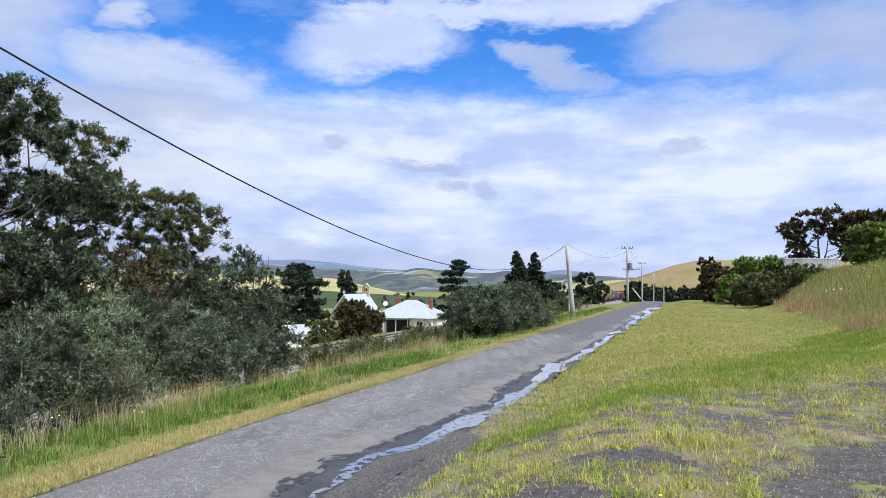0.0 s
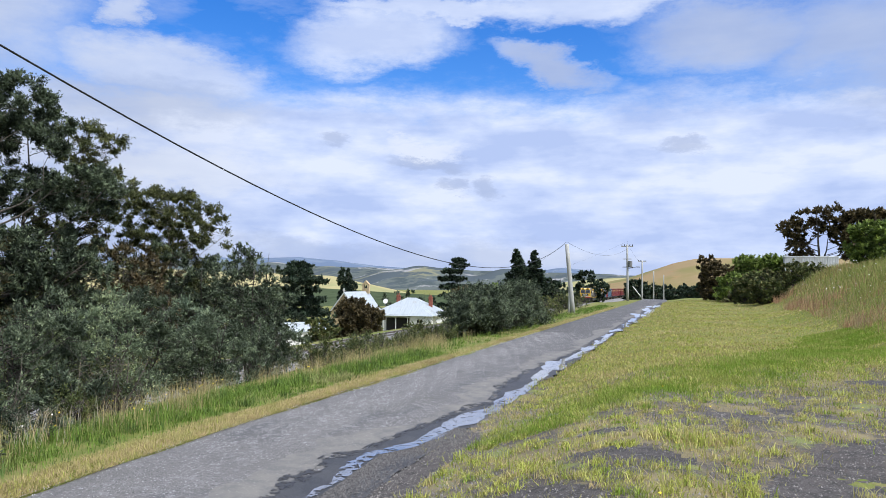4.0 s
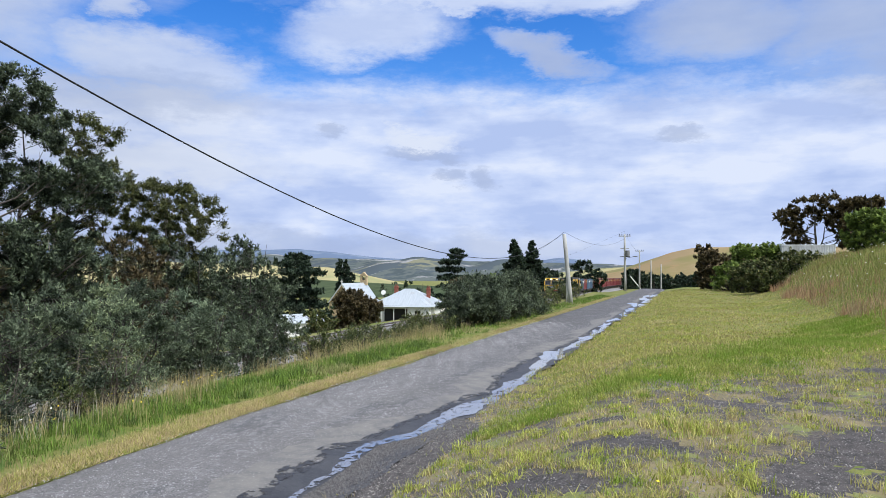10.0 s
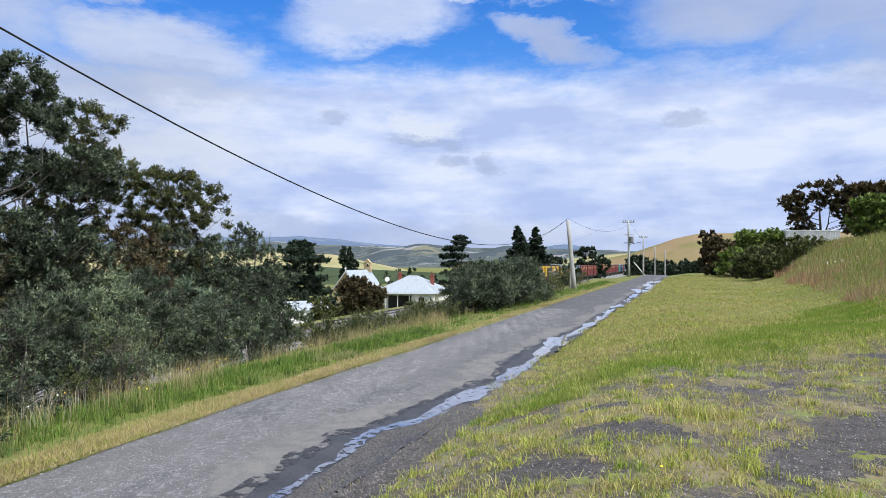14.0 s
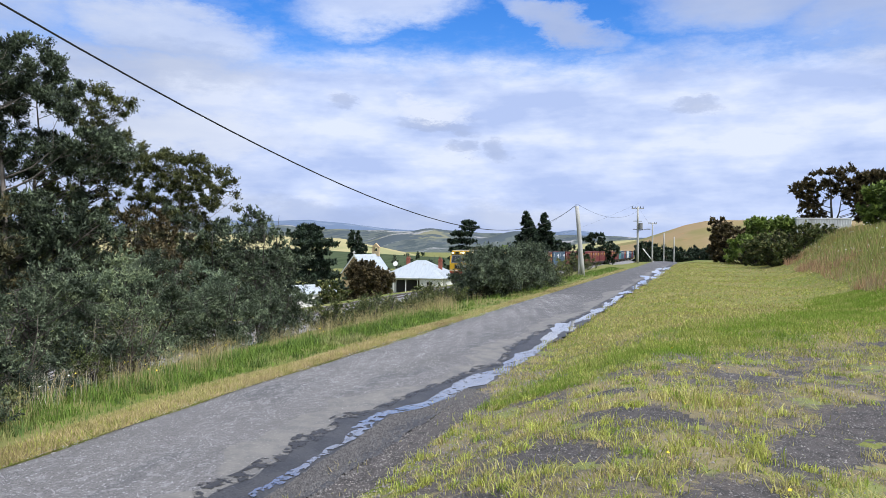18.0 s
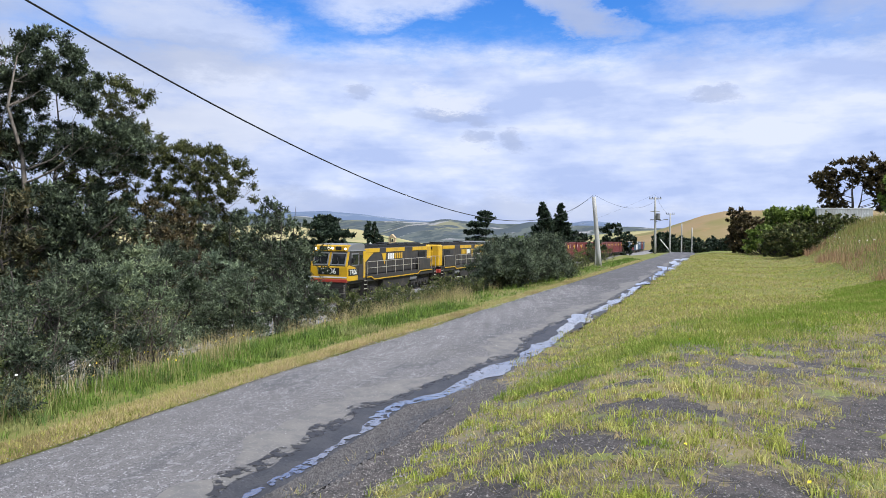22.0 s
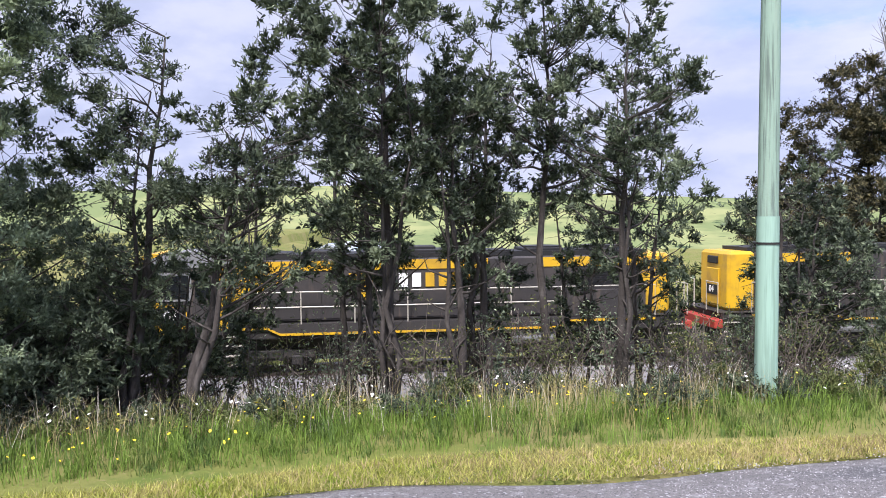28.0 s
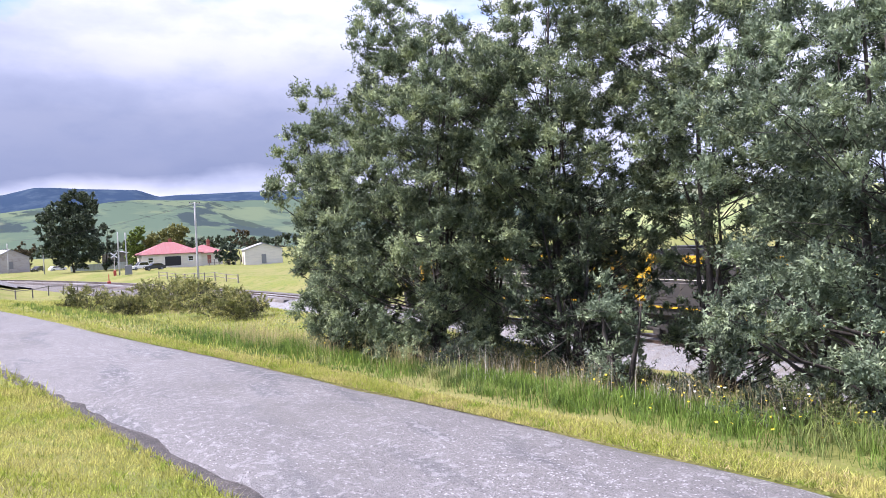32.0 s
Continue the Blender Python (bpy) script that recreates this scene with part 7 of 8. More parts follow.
rail_fence("rail_fence", polar(180, 88), polar(173.6, 104), 8, 1.1, "low dark timber rail fence beside the track", 1)
rail_fence("rail_fence", polar(169.9, 127), polar(164.4, 100), 9, 1.1, "grey timber rail fence by the red roofed house")
rail_fence("rail_fence", polar(166.4, 172), polar(161.5, 168), 14, 1.5, "grey paling fence in front of the house", 2)
M["fence_iron"] = shade("pale_fence_iron", (0.42, 0.46, 0.48), 0.6, spots=[((5, 5, 0.5), 3, 0.45, 0.65, (0.34, 0.37, 0.38))])
fence = thing("iron_fence", pose(0, 0, 0), "pale corrugated iron fence under the big tree", "fence")
for k in range(24):
    xa, ya = polar(175.6 - 0.17 * k, 205)
    xb, yb = polar(175.6 - 0.17 * (k + 1) + 0.006, 205)
    g = Geo().add([(xa, ya, ground_z(xa, ya) - 0.1), (xb, yb, ground_z(xb, yb) - 0.1), (xb, yb, ground_z(xb, yb) + 1.6), (xa, ya, ground_z(xa, ya) + 1.6),
                   (xa, ya - 0.05, ground_z(xa, ya) - 0.1), (xb, yb - 0.05, ground_z(xb, yb) - 0.1), (xb, yb - 0.05, ground_z(xb, yb) + 1.6), (xa, ya - 0.05, ground_z(xa, ya) + 1.6)],
                  [(0, 1, 2, 3), (5, 4, 7, 6), (3, 2, 6, 7), (0, 3, 7, 4), (1, 5, 6, 2), (0, 4, 5, 1)])
    part("panel", g, M["fence_iron"], fence)

for b, r in ((173.2, 118), (172.8, 150)):
    x, y = polar(b, r)
    sg = thing("crossing_signal", pose(x, y, ground_z(x, y), 0, 0, b + 180), "level crossing signal with a red base and a crossed sign", "crossing signal", "level crossing signals")
    part("post", Geo().tube([(0, 0, -0.2), (0, 0, 4.0 if r > 130 else 1.9)], [0.07, 0.07], 10), M["rail_metal" if r > 130 else "red"], sg)
    part("base", Geo().box(-0.25, 0.25, -0.25, 0.25, -0.1, 0.9, 0.03), M["red"], sg, "red painted base")
    if r > 130:
        for a in (-40, 40):
            part("sign_arm", Geo().box(-0.7, 0.7, 0.06, 0.09, -0.11, 0.11), M["white"], sg, at=pose(0, 0, 3.7, 0, a, 0))
        for s in (-1, 1):
            part("lamp", Geo().tube([(s * 0.4, 0.05, 2.8), (s * 0.4, 0.2, 2.8)], [0.18, 0.18], 12), M["black"], sg)
x, y = polar(171.9, 145)
cab = thing("relay_cabinet", pose(x, y, ground_z(x, y), 0, 0, 172), "grey steel relay cabinet beside the track", "cabinet")
part("body", Geo().box(-0.6, 0.6, -0.4, 0.4, 0, 1.7, 0.03), M["roof_grey"], cab)
part("door", Geo().box(-0.55, 0.55, 0.402, 0.425, 0.1, 1.6, 0.008), M["fence_iron"], cab)
part("handle", Geo().box(0.35, 0.4, 0.426, 0.46, 0.8, 1.0), M["under"], cab)

# the street over the crossing
V, n = [], 60
for k in range(n + 1):
    y = -112 - 300 * k / n
    for c in (3.8, 7.2, 10.6):
        x = float(track_x(y)) + c + 9 * float(smooth(-135, -112, y))
        V.append((x, y, max(ground_z(x, y), ground_z(x + 1, y), ground_z(x - 1, y)) + 0.08))
i = (np.arange(n)[:, None] * 3 + np.arange(2)).ravel()
tagged(new("street", np_mesh("street", V, np.stack([i, i + 1, i + 4, i + 3], 1), M["asphalt"], True)), "grey asphalt street over the level crossing", "road", kind="structure")
for k, (b, r, h, w) in enumerate(((174.5, 44, 1.2, 1.6), (170.0, 40, 1.4, 1.6), (167.6, 38, 1.5, 1.7), (165.6, 36, 1.4, 1.5), (168.8, 47, 1.2, 1.7), (164.2, 33, 1.3, 1.2), (171.8, 38, 0.9, 1.2))):
    x, y = polar(b, r)
    shrub(240 + k, x, y, h * 0.9, w * 1.15, "bramble", "yellow-green bramble mound beside the road", 60, 110, 0.11, "bramble_mound", "bramble mounds by the road", 2, 0.36)


# ---------------------------------------------------------------- road surface, wet edge, puddles
def blob_patch(name, cx, cy, rx, ry, turn, material, lift, on_road, label, category, seed, kind="structure", rings=5, n=30, ragged=0.3, fade=0.0):
    """A flat irregular patch that follows the ground or the road."""
    rng = np.random.default_rng(seed)
    ph = rng.uniform(0, 6.28, 5)
    V = []
    for j in range(rings + 1):
        for k in range(n):
            a = 2 * math.pi * k / n
            e = 1 + ragged * (0.5 * math.sin(2 * a + ph[0]) + 0.35 * math.sin(3 * a + ph[1]) + 0.3 * math.sin(5 * a + ph[2]) + 0.25 * math.sin(8 * a + ph[3])) * (j / rings)
            px, py = rx * e * math.cos(a) * j / rings, ry * e * math.sin(a) * j / rings
            x = cx + px * math.cos(turn) - py * math.sin(turn)
            y = cy + px * math.sin(turn) + py * math.cos(turn)
            z = road_z(x - float(road_c(y)), y) if on_road else ground_z(x, y)
            V.append((x, y, z + lift * (1 - 0.9 * fade * j / rings)))
    F = [(j * n + k, (j + 1) * n + k, (j + 1) * n + (k + 1) % n, j * n + (k + 1) % n) for j in range(rings) for k in range(n)]
    me = np_mesh(name, V, F, material, True)
    return tagged(new(name, me), label, category, kind=kind)


WET_Y = [0.6, 4.5, 5.8, 6.4, 7.4, 7.9, 8.3, 8.6, 8.85, 9.5, 10.4, 11.8, 12.9, 14.1, 15.2, 16.3, 19.1, 22.8, 26, 33, 45, 70, 95]
WET_L = [1.55, 1.12, 1.03, 1.05, 0.90, 0.88, 1.0, 0.95, 0.77, 0.96, 1.04, 1.22, 1.30, 1.52, 1.42, 1.24, 1.16, 1.34, 1.5, 1.5, 1.45, 1.3, 1.5]
WET_R = [1.75, 1.82, 1.85, 1.85, 1.82, 1.82, 1.83, 1.84, 1.85, 1.80, 1.82, 1.85, 1.87, 1.9, 1.88, 1.88, 1.9, 1.88, 1.85, 1.84, 1.8, 1.8, 1.8]
steps = np.concatenate([np.arange(0.6, 30, 0.08), np.arange(30, 95, 1.0)])
tagged(new("wet_edge", ribbon("wet_edge", steps, lambda y: float(np.interp(y, WET_Y, WET_L)), lambda y: float(np.interp(y, WET_Y, WET_R)), 0.006, M["wet"], 5, 0.045, 21, 0.0)),
       "dark wet broken edge of the road", "road", kind="structure")
tagged(new("wet_fringe", ribbon("wet_fringe", steps, lambda y: float(np.interp(y, WET_Y, WET_L)) - 0.13, lambda y: float(np.interp(y, WET_Y, WET_L)) + 0.06, 0.009, M["fringe"], 5, 0.05, 23, 0.0)),
       "broken damp margin of the wet road edge", "road", kind="structure")
MUD_L = [v - 0.55 for v in WET_L]
tagged(new("pale_edge", ribbon("pale_edge", steps, lambda y: float(np.interp(y, WET_Y, MUD_L)) - 0.2 * math.sin(y * 0.9), lambda y: float(np.interp(y, WET_Y, WET_L)) + 0.1, 0.003, M["patch"], 4, 0.10, 22, 0.0)),
       "pale dried silt beside the wet road edge", "road", kind="structure")
WATER_Y = [4.6, 5.1, 5.9, 6.4, 7.1, 7.9, 8.5, 9.4, 10.1, 11.1, 12.4, 13.4, 15.1, 17.0, 18.8, 21.0, 23.0, 24.5, 27]
WATER_U = [1.32, 1.34, 1.38, 1.39, 1.33, 1.31, 1.25, 1.20, 1.48, 1.52, 1.63, 1.73, 1.74, 1.74, 1.60, 1.52, 1.60, 1.72, 1.74]
rng = np.random.default_rng(5)


def stream_half(y):
    w = float(np.interp(y, [3.6, 4.5, 6, 7, 8, 8.6, 9.5, 10.2, 11.1, 12.4, 13.4, 15, 17, 18.8, 21, 23, 26, 33], [0.012, 0.03, 0.045, 0.05, 0.06, 0.09, 0.08, 0.10, 0.17, 0.20, 0.16, 0.15, 0.10, 0.12, 0.14, 0.12, 0.09, 0.07]))
    return w * (1 + 0.15 * math.sin(2.1 * y + 0.5) + 0.15 * math.sin(5.3 * y))


def stream_mid(y):
    return (float(np.interp(y, WATER_Y, WATER_U)) if y < 27 else 1.74) + 0.02 * math.sin(1.9 * y) + 0.015 * math.sin(4.7 * y + 1)


for y0, y1, kind_of in ((3.6, 9.7, "trickle"), (9.7, 33.0, "stream")):
    tagged(new("water_stream", ribbon("water_stream", np.arange(y0, y1, 0.06), lambda y: stream_mid(y) - max(0.012, stream_half(y)), lambda y: stream_mid(y) + max(0.012, stream_half(y)), 0.013, M[kind_of], 4, 0.022, 41, 0.0)),
           "thin ragged stream of clear rainwater along the road's edge", "puddle", kind="structure")
for k, (y, ry, rx) in enumerate(((19.0, 1.0, 0.20), (20.9, 1.5, 0.32), (24.5, 0.9, 0.12), (27, 0.9, 0.14), (30, 1.0, 0.12), (33.5, 1.6, 0.22), (38, 1.6, 0.25), (43, 2.0, 0.2), (48, 2.2, 0.4), (56, 4.5, 0.55), (66, 6, 0.6), (78, 6, 0.55))):
    u = float(np.interp(y, WATER_Y, WATER_U)) if y < 23 else 1.62
    blob_patch("puddle", float(road_c(y)) + u, y, rx * 0.9, ry * 0.8, 0.04, M["water"], 0.012, True, "shallow puddle of clear water at the road's edge", "puddle", 300 + k, kind="structure", ragged=0.40 if y < 24 else 0.85, n=44, rings=3)
# bare soil, gravel and thatch between the tufts
BARE = [(0.37, 10.1, 0.55, 0.40, -0.3), (1.0, 10.9, 0.40, 0.25, -0.3), (-0.75, 7.5, 0.62, 0.30, -0.3), (-1.35, 6.2, 0.60, 0.36, -0.4), (-1.9, 5.1, 0.5, 0.5, 0.0), (1.1, 7.7, 0.42, 1.9, -0.42), (2.6, 11.0, 0.40, 1.4, -0.5),
        (2.5, 13.8, 0.5, 0.35, -0.3), (0.2, 5.2, 0.5, 0.6, 0.0), (-0.4, 4.3, 0.5, 0.4, 0.0), (-1.2, 8.9, 0.35, 0.2, 0.0)]
BARE += [(float(road_c(q)) + 2.15 - 0.012 * q, q, 0.62 - 0.035 * q, 1.0, 0.0) for q in np.arange(1.5, 11.5, 1.0)]


def bare(x, y):
    """How far a place lies inside a bare gravel patch: 1 in its middle, 0 at its rim, less outside."""
    best = np.full(np.shape(x), -9.0)
    for cx, cy, rx, ry, turn in BARE:
        dx, dy = x - cx, y - cy
        p, q = dx * math.cos(turn) + dy * math.sin(turn), -dx * math.sin(turn) + dy * math.cos(turn)
        best = np.maximum(best, 1 - np.sqrt((p / rx) ** 2 + (q / ry) ** 2))
    return best


def field(x, y, s, seed):
    return 0.5 + 0.25 * wobble(x, y, s, seed)


def verge_soil():
    gx, gy = np.arange(-4.2, 8.0, 0.07), np.arange(-3.0, 17.0, 0.07)
    X, Y = np.meshgrid(gx, gy)
    border = np.minimum.reduce([X - gx[0], gx[-1] - X, Y - gy[0], gy[-1] - Y, (X - road_c(Y) - 1.75) * 3 + 0.5]) - 0.7 + 0.8 * (wobble(X, Y, 1.1, 2.0) + wobble(X, Y, 0.4, 1.0)) * 0.35
    border = np.where(X - road_c(Y) < 2.3, 12.0 * (X - road_c(Y) - 1.80) + 0.25, border)
    rough = np.random.default_rng(8).normal(0, 1, X.shape)
    inside = bare(X, Y) + 0.22 * (field(X, Y, 0.16, 4.0) - 0.5) + 0.25 * (field(X, Y, 0.5, 1.0) - 0.5) + 0.10 * rough
    Z = height(X, Y) - 0.05 + 0.062 * smooth(-0.1, 0.5, border) + 0.003 * rough
    nx, ny = len(gx), len(gy)
    k = (np.arange(ny - 1)[:, None] * nx + np.arange(nx - 1)).ravel()
    me = np_mesh("verge_soil", np.stack([X, Y, Z], -1).reshape(-1, 3), np.stack([k, k + 1, k + nx + 1, k + nx], 1), M["verge_soil"], True)
    me.materials.append(M["gravel_soil"])
    me.polygons.foreach_set("material_index", (inside.ravel()[k] > 0.02).astype(np.int32))
    tagged(new("verge_soil", me), "dark gravelly soil with dry thatch between grass tufts", "soil", kind="structure")


M["verge_soil"] = shade("verge_soil", (0.085, 0.072, 0.062), 0.95, spots=[(55, 3, 0.58, 0.66, (0.20, 0.185, 0.17)), (30, 3, 0.52, 0.62, (0.045, 0.04, 0.04)), (0.75, 5, 0.48, 0.60, (0.21, 0.175, 0.085)),
                                                                      (5, 5, 0.52, 0.62, (0.17, 0.14, 0.08)), (1.4, 5, 0.54, 0.62, (0.17, 0.19, 0.055))], bump=(45, 0.9, 0.02))
verge_soil()
tagged(new("gravel_shoulder", ribbon("gravel_shoulder", np.arange(-3, 12, 0.2), lambda y: 1.72, lambda y: 2.4 - 0.03 * y, -0.015, M["gravel_soil"], 3, 0.08, 31, 0.05)), "dark gravel shoulder of the road", "gravel", kind="structure")
tagged(new("gravel_shoulder_far", ribbon("gravel_shoulder_far", np.arange(-26, -3, 0.25), lambda y: 1.70, lambda y: 2.1, -0.015, M["gravel_soil"], 3, 0.08, 32, 0.05)), "dark gravel shoulder of the road", "gravel", kind="structure")


# ---------------------------------------------------------------- grass, flowers, stones
def blades(name, x, y, h, w, lean, material, label, category="grass", seed=0, bent=False):
    """Single grass blades as one object: thin triangles, or bent strips of three."""
    rng = np.random.default_rng(seed)
    n = len(x)
    z0 = height(x, y) - 0.01
    a, b = rng.uniform(0, 2 * np.pi, n), rng.uniform(0, 2 * np.pi, n)
    ww = w * rng.uniform(0.7, 1.3, n)
    ca, sa = np.cos(a) * ww, np.sin(a) * ww
    l = lean * rng.random(n) * h
    dx, dy = np.cos(b) * l, np.sin(b) * l
    tip = np.stack([x + dx, y + dy, z0 + h * (1 - 0.25 * l / h)], 1)
    if bent:
        V = np.stack([np.stack([x - ca, y - sa, z0], 1), np.stack([x + ca, y + sa, z0], 1), np.stack([x + dx * 0.3 + ca * 0.8, y + dy * 0.3 + sa * 0.8, z0 + h * 0.6], 1),
                      np.stack([x + dx * 0.3 - ca * 0.8, y + dy * 0.3 - sa * 0.8, z0 + h * 0.6], 1), tip], 1)
        i = np.arange(n)[:, None] * 5
        F = np.concatenate([i + np.array(t) for t in ((0, 1, 2), (0, 2, 3), (3, 2, 4))])
    else:
        V = np.stack([np.stack([x - ca, y - sa, z0], 1), np.stack([x + ca, y + sa, z0], 1), tip], 1)
        F = np.arange(n)[:, None] * 3 + np.array([0, 1, 2])
    tagged(new(name, np_mesh(name, V.reshape(-1, 3), F, material)), label, category, kind="stuff")


rng = np.random.default_rng(42)
# short grass right of the road
n = 560000
r = 3.2 + 95 * rng.random(n) ** 1.9
b = np.radians(rng.uniform(-22, 34, n))
x, y = -r * np.sin(b), r * np.cos(b)
u = x - road_c(y)
edge = 1.82 + 0.15 * np.sin(y * 1.7) + 0.1 * np.sin(y * 4.1)
keep = (u > edge) & (rng.random(n) < np.where(r < 12.5, np.clip(field(x, y, 0.7, 2.0) * 0.9 + field(x, y, 0.28, 6.0) * 0.9 - 0.62, 0.03, 1), 1))
keep &= (bare(x, y) < 0.05 + 0.25 * (field(x, y, 0.16, 4.0) - 0.5)) | (rng.random(n) < 0.05)
x, y, r = x[keep], y[keep], r[keep]
dry = rng.random(len(x)) < np.clip(field(x, y, 3.0, 5.0) * 0.7 + 0.04 + 0.02 * smooth(17, 26, r), 0.14, 0.7)
hh = rng.uniform(0.03, 0.09, len(x)) * (1 + 0.5 * field(x, y, 1.3, 8.0))
blades("short_grass", x[~dry], y[~dry], hh[~dry], 0.0030 + 0.0004 * r[~dry], 1.3, M["grass"], "short patchy green grass beside the road", seed=1)
blades("dry_short_grass", x[dry], y[dry], hh[dry], 0.0030 + 0.0004 * r[dry], 1.5, M["dry_grass"], "short straw coloured grass beside the road", seed=2)
q = 45000
x, y = rng.uniform(-5, 14, q), rng.uniform(-14, 6, q)
keep = (x - road_c(y) > 1.95) & (np.hypot(x, y) > 0.9) & (bare(x, y) < 0.1) & (rng.random(q) < np.clip(1.6 * field(x, y, 0.9, 2.0) - 0.2, 0.05, 1))
x, y = x[keep], y[keep]
blades("roadside_grass", x, y, rng.uniform(0.03, 0.11, len(x)), 0.005, 1.3, M["grass"], "short patchy grass about the lay-by", seed=21)
# tufts
tx, ty, th = [], [], []
for _ in range(1100):
    rr, bb = 3.8 + 13 * rng.random() ** 1.3, radians(rng.uniform(-20, 30))
    cx, cy = -rr * math.sin(bb), rr * math.cos(bb)
    if cx - float(road_c(cy)) < 2.3 or float(bare(cx, cy)) > 0.25 * rng.random():
        continue
    k = int(rng.integers(30, 80))
    sz = rng.uniform(0.5, 1.0)
    tx.append(cx + rng.normal(0, 0.07 * sz, k)), ty.append(cy + rng.normal(0, 0.07 * sz, k)), th.append(rng.uniform(0.06, 0.2, k) * sz)
tx.append(-0.16 + rng.normal(0, 0.16, 380)), ty.append(8.26 + rng.normal(0, 0.16, 380)), th.append(rng.uniform(0.12, 0.34, 380))
tx.append(1.9 + rng.normal(0, 0.14, 260)), ty.append(8.0 + rng.normal(0, 0.14, 260)), th.append(rng.uniform(0.12, 0.30, 260))
tx, ty, th = np.concatenate(tx), np.concatenate(ty), np.concatenate(th)
M["tuft"] = shade("tuft_grass", (0.47, 0.50, 0.115), 0.8, spots=[(1.5, 4, 0.45, 0.6, (0.52, 0.47, 0.19)), (4, 3, 0.52, 0.64, (0.25, 0.36, 0.05))], island=0.5, translucent=0.4)
dry = field(tx, ty, 0.33, 7.0) + 0.25 * (rng.random(len(tx)) - 0.5) > 0.66
blades("dry_tufts", tx[dry], ty[dry], th[dry] * 0.75, 0.0036, 1.5, M["dry_grass"], "dry straw coloured tufts of coarse grass", seed=22, bent=True)
tx, ty, th = tx[~dry], ty[~dry], th[~dry]
blades("grass_tufts", tx, ty, th * 0.85, 0.0038, 1.2, M["tuft"], "yellow-green tufts of coarse grass", seed=3, bent=True)
# a lush band across the short grass
M["lush"] = shade("lush_grass", (0.21, 0.31, 0.045), 0.8, spots=[(1.2, 4, 0.45, 0.62, (0.32, 0.36, 0.09))], island=0.3, translucent=0.4)
n = 90000
y = rng.uniform(10, 32, n)
x = np.interp(y, [10, 11.7, 14.1, 19.8, 26, 32], [-2.6, -1.6, 0.0, 2.6, 4.0, 4.6]) + rng.normal(0, 1, n) * np.interp(y, [10, 14, 24, 32], [0.6, 0.9, 0.8, 0.5])
keep = (x - road_c(y) > 2.3) & (rng.random(n) < 1.5 * field(x, y, 1.1, 3.3))
x, y = x[keep], y[keep]
blades("lush_grass", x, y, rng.uniform(0.05, 0.15, len(x)), 0.0022 + 0.0004 * y, 1.1, M["lush"], "lush bright green band of grass", seed=14)
# bank with long seeding grass
n = 100000
y = 16 + 110 * rng.random(n) ** 1.3
x = 4.7 + 0.5 * np.sin(y * 0.5) + 16 * rng.random(n) ** 1.25
M["bank_grass"] = shade("seeding_bank_grass", (0.27, 0.295, 0.09), 0.85, spots=[(0.18, 4, 0.52, 0.66, (0.40, 0.28, 0.13)), (0.3, 4, 0.50, 0.62, (0.25, 0.30, 0.08))], island=0.35, translucent=0.3)
hh = rng.uniform(0.25, 0.65, n) * smooth(-0.2, 3.2, x - 4.7) * (0.6 + 0.8 * field(x, y, 2.2, 1.0))
blades("bank_grass", x, y, np.maximum(hh, 0.05), 0.005 + 0.0002 * y, 0.7, M["bank_grass"], "long seeding grass on the bank, reddish in places", seed=4)
M["seed_heads"] = shade("reddish_seed_heads", (0.40, 0.25, 0.15), 0.9, spots=[(0.4, 4, 0.45, 0.6, (0.42, 0.34, 0.20))], island=0.35, translucent=0.3)
n = 45000
y = 18 + 95 * rng.random(n) ** 1.2
x = 5.0 + 13 * rng.random(n) ** 1.3
keep = rng.random(n) < np.clip(1.8 * field(x, y, 4.0, 2.2) - 0.5, 0.05, 1) * (0.35 + 0.65 * smooth(9, 5.5, x))
x, y = x[keep], y[keep]
blades("seeding_grass", x, y, rng.uniform(0.35, 0.75, len(x)), 0.004 + 0.0002 * y, 0.5, M["seed_heads"], "reddish brown seeding grass on the bank", seed=15)
# verge left of the road: pale mown strip, then tall grass
ys = np.where(rng.random(150000) < 0.6, rng.uniform(-26, 22, 150000), rng.uniform(-45, 75, 150000))
v = rng.random(len(ys)) ** 1.2 * (0.85 + 0.2 * np.sin(ys * 0.8)) - 0.05
x = road_c(ys) + 0.01 - far_edge(ys) - v
green_back = rng.random(len(ys)) < np.interp(ys, [-3, 3, 9], [0.85, 0.6, 0.12])
blades("mown_strip", x[~green_back], ys[~green_back], rng.uniform(0.03, 0.10, int((~green_back).sum())), 0.006, 1.4, M["dry_grass"], "pale dry mown strip along the road", seed=5)
blades("mown_green_strip", x[green_back], ys[green_back], rng.uniform(0.03, 0.10, int(green_back.sum())), 0.006, 1.4, M["grass"], "yellow-green mown strip along the road", seed=6)
n = 52000
ys = np.where(rng.random(n) < 0.7, rng.uniform(-24, 24, n), rng.uniform(-45, 80, n))
v = np.interp(ys, [-12, -4, 6, 14], [0.75, 0.95, 0.9, 0.6]) + 0.12 * np.sin(ys * 2.3) + 3.6 * rng.random(n) ** 0.9
x = road_c(ys) + 0.01 - far_edge(ys) - v
hh = rng.uniform(0.14, 0.52, n) * (0.45 + 0.55 * smooth(0.6, 1.7, v)) * (0.45 + 0.95 * field(x, ys, 0.7, 3.0)) * np.interp(ys, [-15, -7, 4, 10], [0.55, 0.85, 0.85, 0.6]) * np.interp(v, [2.0, 3.6], [1.0, 0.45])
blades("tall_grass", x, ys, hh, 0.0040 + 0.00014 * np.abs(ys), 0.9, M["tall_grass"], "tall green grass on the verge", seed=7, bent=True)
